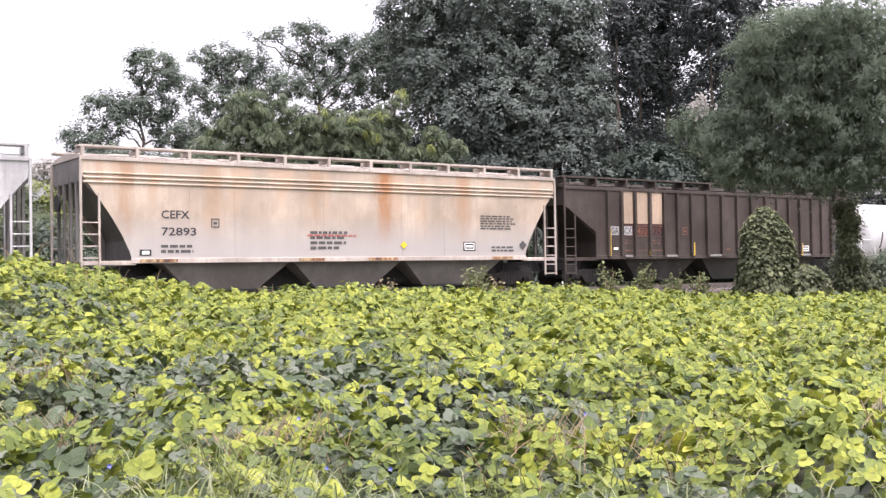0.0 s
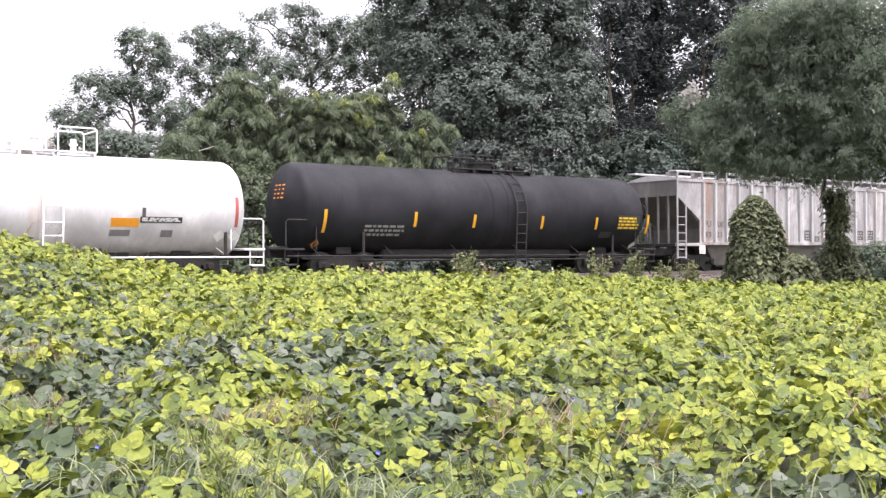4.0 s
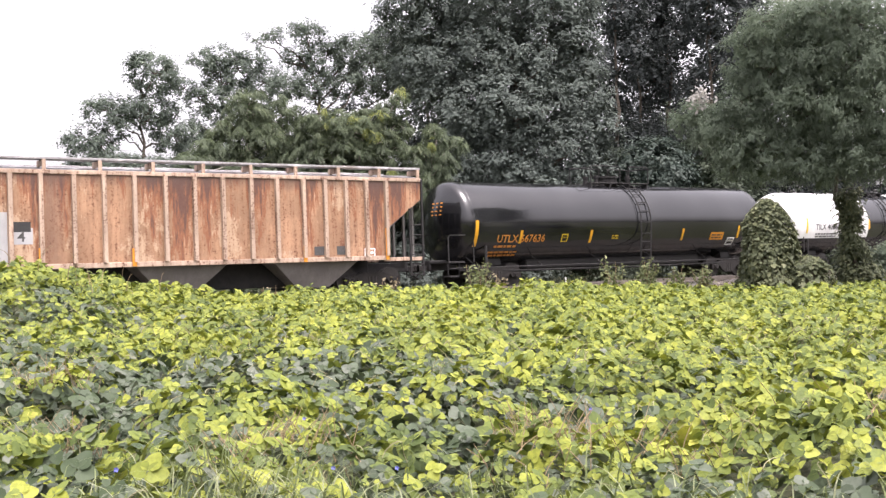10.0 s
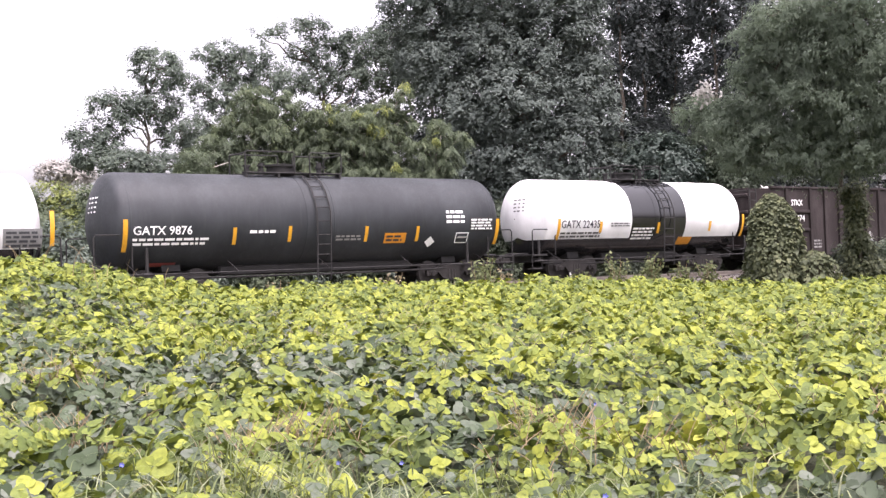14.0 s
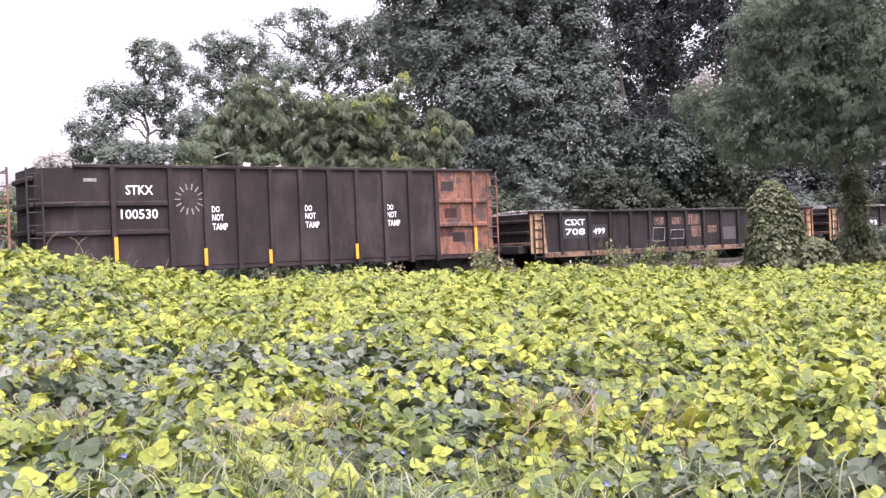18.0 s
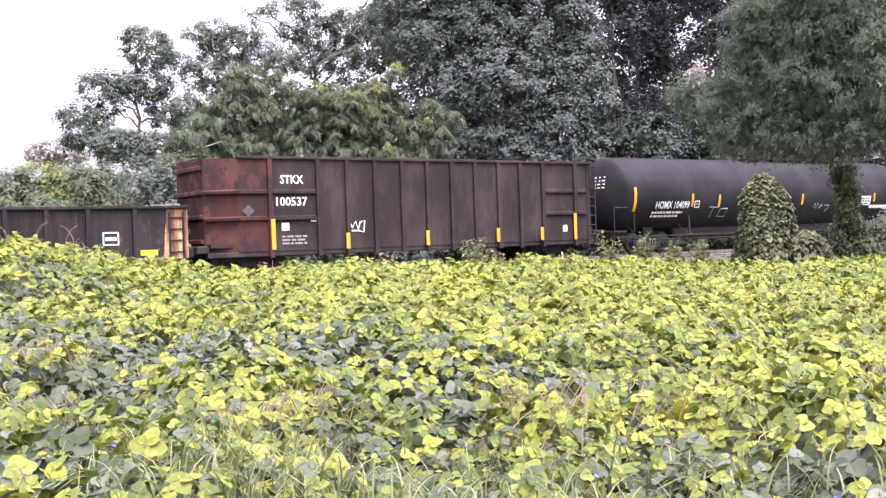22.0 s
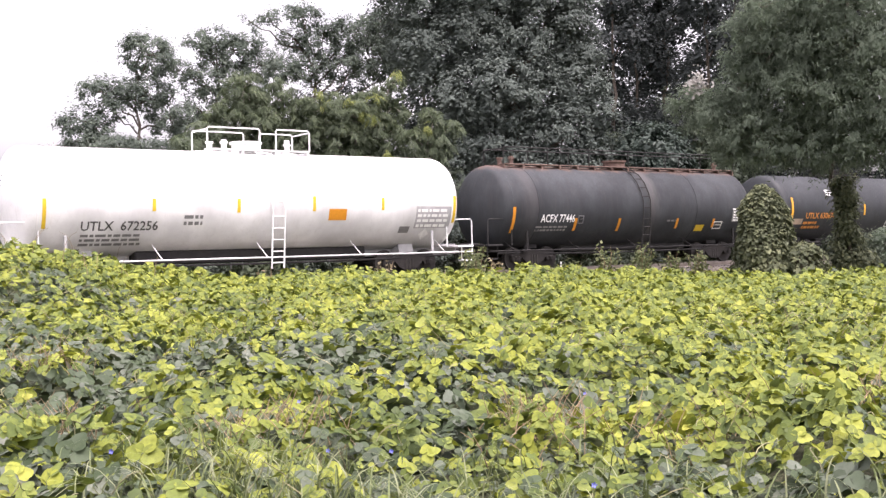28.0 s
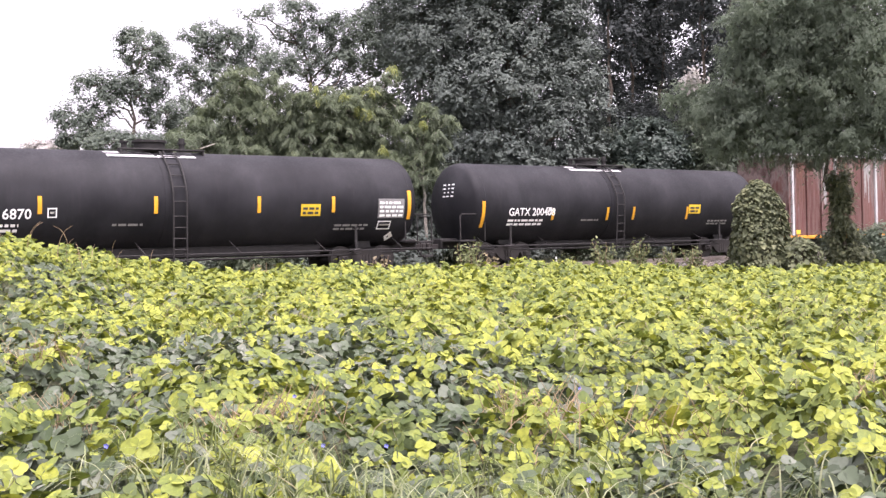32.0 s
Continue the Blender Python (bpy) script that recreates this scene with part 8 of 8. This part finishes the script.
    me = scatter("stones", stone, [(0, 1, 4), (1, 2, 4), (2, 3, 4), (3, 0, 4)], np.stack([x, y, z], 1), gen.normal(0, 0.5, (n, 3)) + np.array([0, 0, 1.0]), gen.uniform(0.05, 0.13, n), GRAVEL, seed)
    part("stones", me, GRAVEL, load)
    part("heap", Mesh().box(-half + 0.12, half - 0.12, -w + 0.08, w - 0.08, 1.01, z1 + 0.05, 0.06), GRAVEL, load)
    return root, s


def gondolas():
    c, s = high_gondola("tall dark brown scrap gondola with white emblem", -12.62, OXBROWN, OXBROWN, ORANGERUST, "100374", 201)
    m = Mesh().cyl_y(5.93, 3.37, 0.3, -1.535, -1.52, 24)
    part("round_emblem", m, LETTERWHITE, c, "round white emblem")
    part("emblem_mark", Mesh().prism([(5.8, 3.2), (6.02, 3.3), (6.1, 3.5), (5.95, 3.42), (5.82, 3.36)], -1.542, -1.53), SIGNBLACK, c)
    dnt = (("DO", 1.58, 1.7), ("NOT", 1.41, 1.53), ("TAMP", 1.22, 1.36))
    for words, a, b in dnt:
        writing(c, words, 0.42, 0.42 + 0.075 * len(words), a, b, LETTERWHITE, s)
    for x, a, b in ((-5.55, 0.76, 1.72), (-0.8, 0.7, 1.24), (2.2, 0.73, 1.21), (6.8, 0.77, 1.68)):
        stripe(c, x, a, b, flat_side(-1.632), 0.11)
    plate("placard", c, 6.1, 6.3, 1.15, 1.35, LETTERWHITE, s)
    plate("rust_patch", c, 4.6, 5.0, 1.0, 2.0, REDRUST, s, 0.006)
    bars(c, -3.7, -3.1, 0.95, 1.4, 3, LETTERDIM, s, 210)
    plate("placard", c, -6.3, -6.0, 3.25, 3.45, LETTERDIM, s)
    c, s = high_gondola("tall dark brown scrap gondola with rusty end panels", -28.77, OXBROWN, OXBROWN, ORANGERUST, "100530", 202)
    for x in (-2.68, 0.36, 3.33):
        for words, a, b in (("DO", 2.42, 2.62), ("NOT", 2.15, 2.36), ("TAMP", 1.85, 2.06)):
            writing(c, words, x, x + 0.12 * len(words), a, b, LETTERWHITE, s)
    for x, a, b in ((-5.55, 0.8, 1.7), (-2.95, 0.72, 1.27), (-0.9, 0.7, 1.16), (2.1, 0.73, 1.25), (6.8, 0.8, 1.7)):
        stripe(c, x, a, b, flat_side(-1.632), 0.1)
    burst = Mesh()
    for k in range(14):
        a = 2 * math.pi * k / 14
        burst.tube([(-3.35 + 0.28 * math.cos(a), -1.526, 2.85 + 0.3 * math.sin(a)), (-3.35 + 0.45 * math.cos(a), -1.526, 2.85 + 0.5 * math.sin(a))], 0.025, 4)
    part("sprayed_burst", burst, LETTERDIM, c, "pale sprayed burst of strokes")
    for k, (x, z) in enumerate(((5.5, 3.1), (5.6, 2.1), (5.9, 1.2), (5.4, 1.4))):
        plate("flaking_paint", c, x, x + 0.5, z, z + 0.35, REDRUST if k % 2 else OXBROWN, s, 0.006)
    plate("placard", c, -6.35, -6.0, 3.4, 3.5, LETTERDIM, s)
    c, s = high_gondola("tall brown scrap gondola with dull red end", -79.7, OXBROWN, REDRUST, OXBROWN, "100537", 203)
    for x, a, b in ((-5.53, 0.79, 1.81), (-2.94, 0.74, 1.29), (0.12, 0.75, 1.29), (3.1, 0.78, 1.31), (5.11, 0.78, 1.3), (6.72, 0.76, 1.82)):
        stripe(c, x, a, b, flat_side(-1.632), 0.13)
    scrawl = Mesh()
    scrawl.tube([(-2.8, -1.527, 1.7), (-2.72, -1.527, 1.45), (-2.6, -1.527, 1.68), (-2.5, -1.527, 1.4), (-2.42, -1.527, 1.66), (-2.25, -1.527, 1.7), (-2.3, -1.527, 1.3), (-2.5, -1.527, 1.35), (-2.75, -1.527, 1.35)], 0.025, 4)
    part("scrawled_paint", scrawl, LETTERWHITE, c, "white sprayed scrawl")
    plate("placard", c, -5.2, -4.95, 1.42, 1.68, LETTERWHITE, s)
    bars(c, -5.2, -4.3, 0.95, 1.3, 3, LETTERDIM, s, 211)
    plate("placard", c, -4.2, -4.0, 1.7, 1.8, LETTERWHITE, s)
    plate("placard", c, 6.2, 6.4, 1.1, 1.35, LETTERWHITE, s)
    diamond(c, -6.3, 2.1, 0.2, LETTERGREY, s)
    low_gondola("low black gondola with flaking yellow corners and graffiti", -46.11, ("708", "499"), 220, ())
    low_gondola("low black gondola with yellow labels and rusty lower edge", -63.43, ("7086", "83"), 221, ((-7.2, 0.72), (-4.98, 0.66), (-2.91, 0.66), (-0.84, 0.64), (1.23, 0.64), (3.3, 0.64), (6.65, 0.75)))


gondolas()


def red_car():
    """The tall red ribbed car that closes the view."""
    root = rake_car("box_car", "tall dull red ribbed car streaked with white", "box car", -224.9, "")
    half, w, z0, z1 = 8.2, 1.52, 0.72, 4.82
    part("body", Mesh().box(-half, half, -w, w, z0 + 0.16, z1, 0.03), BARNRED, root)
    part("roof", Mesh().extrude_x([(-w - 0.04, z1), (w + 0.04, z1), (w + 0.02, z1 + 0.08), (0, z1 + 0.24), (-w - 0.02, z1 + 0.08)], -half - 0.04, half + 0.04), CHALK, root)
    part("side_sill", Mesh().box(-half, half, -w - 0.03, w + 0.03, z0, z0 + 0.16, 0.02), SIGNORANGE, root, "orange lower edge")
    for k in range(16):
        x = -half + 0.25 + (2 * half - 0.5) * k / 15
        part("side_post", Mesh().prism([(x - 0.08, z0 + 0.17), (x + 0.08, z0 + 0.17), (x + 0.06, z1 - 0.05), (x - 0.06, z1 - 0.05)], -w - 0.09, -w + 0.002), CHALK if k % 3 == 0 else BARNRED, root)
    s = flat_side(-w)
    for k in range(9):
        rust_run(root, -7.6 + 1.7 * k, -7.1 + 1.7 * k, 2.2, 4.6, s, 300 + k, LETTERDIM if k % 2 else RUSTDARK)
    for x in (-7.9, -3.5, 1.0, 5.0):
        plate("yellow_label", root, x, x + 0.5, 0.95, 1.15, SIGNYELLOW, s)
    ladder(root, -half - 0.02, -half + 0.4, -w - 0.06, 0.5, z1, BARNRED, 10)
    running_gear(root, (-half + 1.8, half - 1.8), (-half - 0.1, half + 0.1))


red_car()


def full_length():
    """Draws every car out to its full length; wheels, bogie frames and couplers keep their shape."""
    done = {WHEELSET, SIDE_FRAME, COUPLER, BOLSTER}
    for root, at in TRAIN:
        for ob in root.children:
            ob.location.x *= FULL
        for ob in root.children_recursive:
            if ob.type == "MESH" and ob.data not in done:
                done.add(ob.data)
                ob.data.transform(Matrix.Diagonal((FULL, 1, 1, 1)))


full_length()


# ---- what moves ----
def run_of(t):
    """Metres that the train has come since the middle of the clip; it gains a little speed."""
    u = t - 16.0
    return 12.538 * u + 0.037815 * u * u / 2 + 0.00007 * u ** 3 / 6 - 10.06


def motions():
    turn = radians(TURN)
    for ob, at in TRAIN:
        rows = []
        for k in range(17):
            t = 2.0 * k
            rows.append((t, Matrix.Translation(on_track(at + run_of(t))) @ Matrix.Rotation(turn, 4, "Z")))
        walk(ob, rows)
    # wheels roll while their car passes before the camera
    place = {ob: at for ob, at in TRAIN}
    for ws, car in SPIN:
        seat = Matrix.Translation(ws.location)
        times = [k / 15 for k in range(481) if -68 < place[car] + run_of(k / 15) < 8]
        keep = [t for t in (0.0, 32.0) if t not in times]
        turned = lambda t: seat @ Matrix.Rotation(-run_of(t) / 0.457, 4, "Y")
        rows = [(t, turned(t)) for t in times]
        if not rows:
            continue
        if 0.0 in keep:
            rows.insert(0, (0.0, rows[0][1]))
        if 32.0 in keep:
            rows.append((32.0, rows[-1][1]))
        walk(ws, rows)


motions()
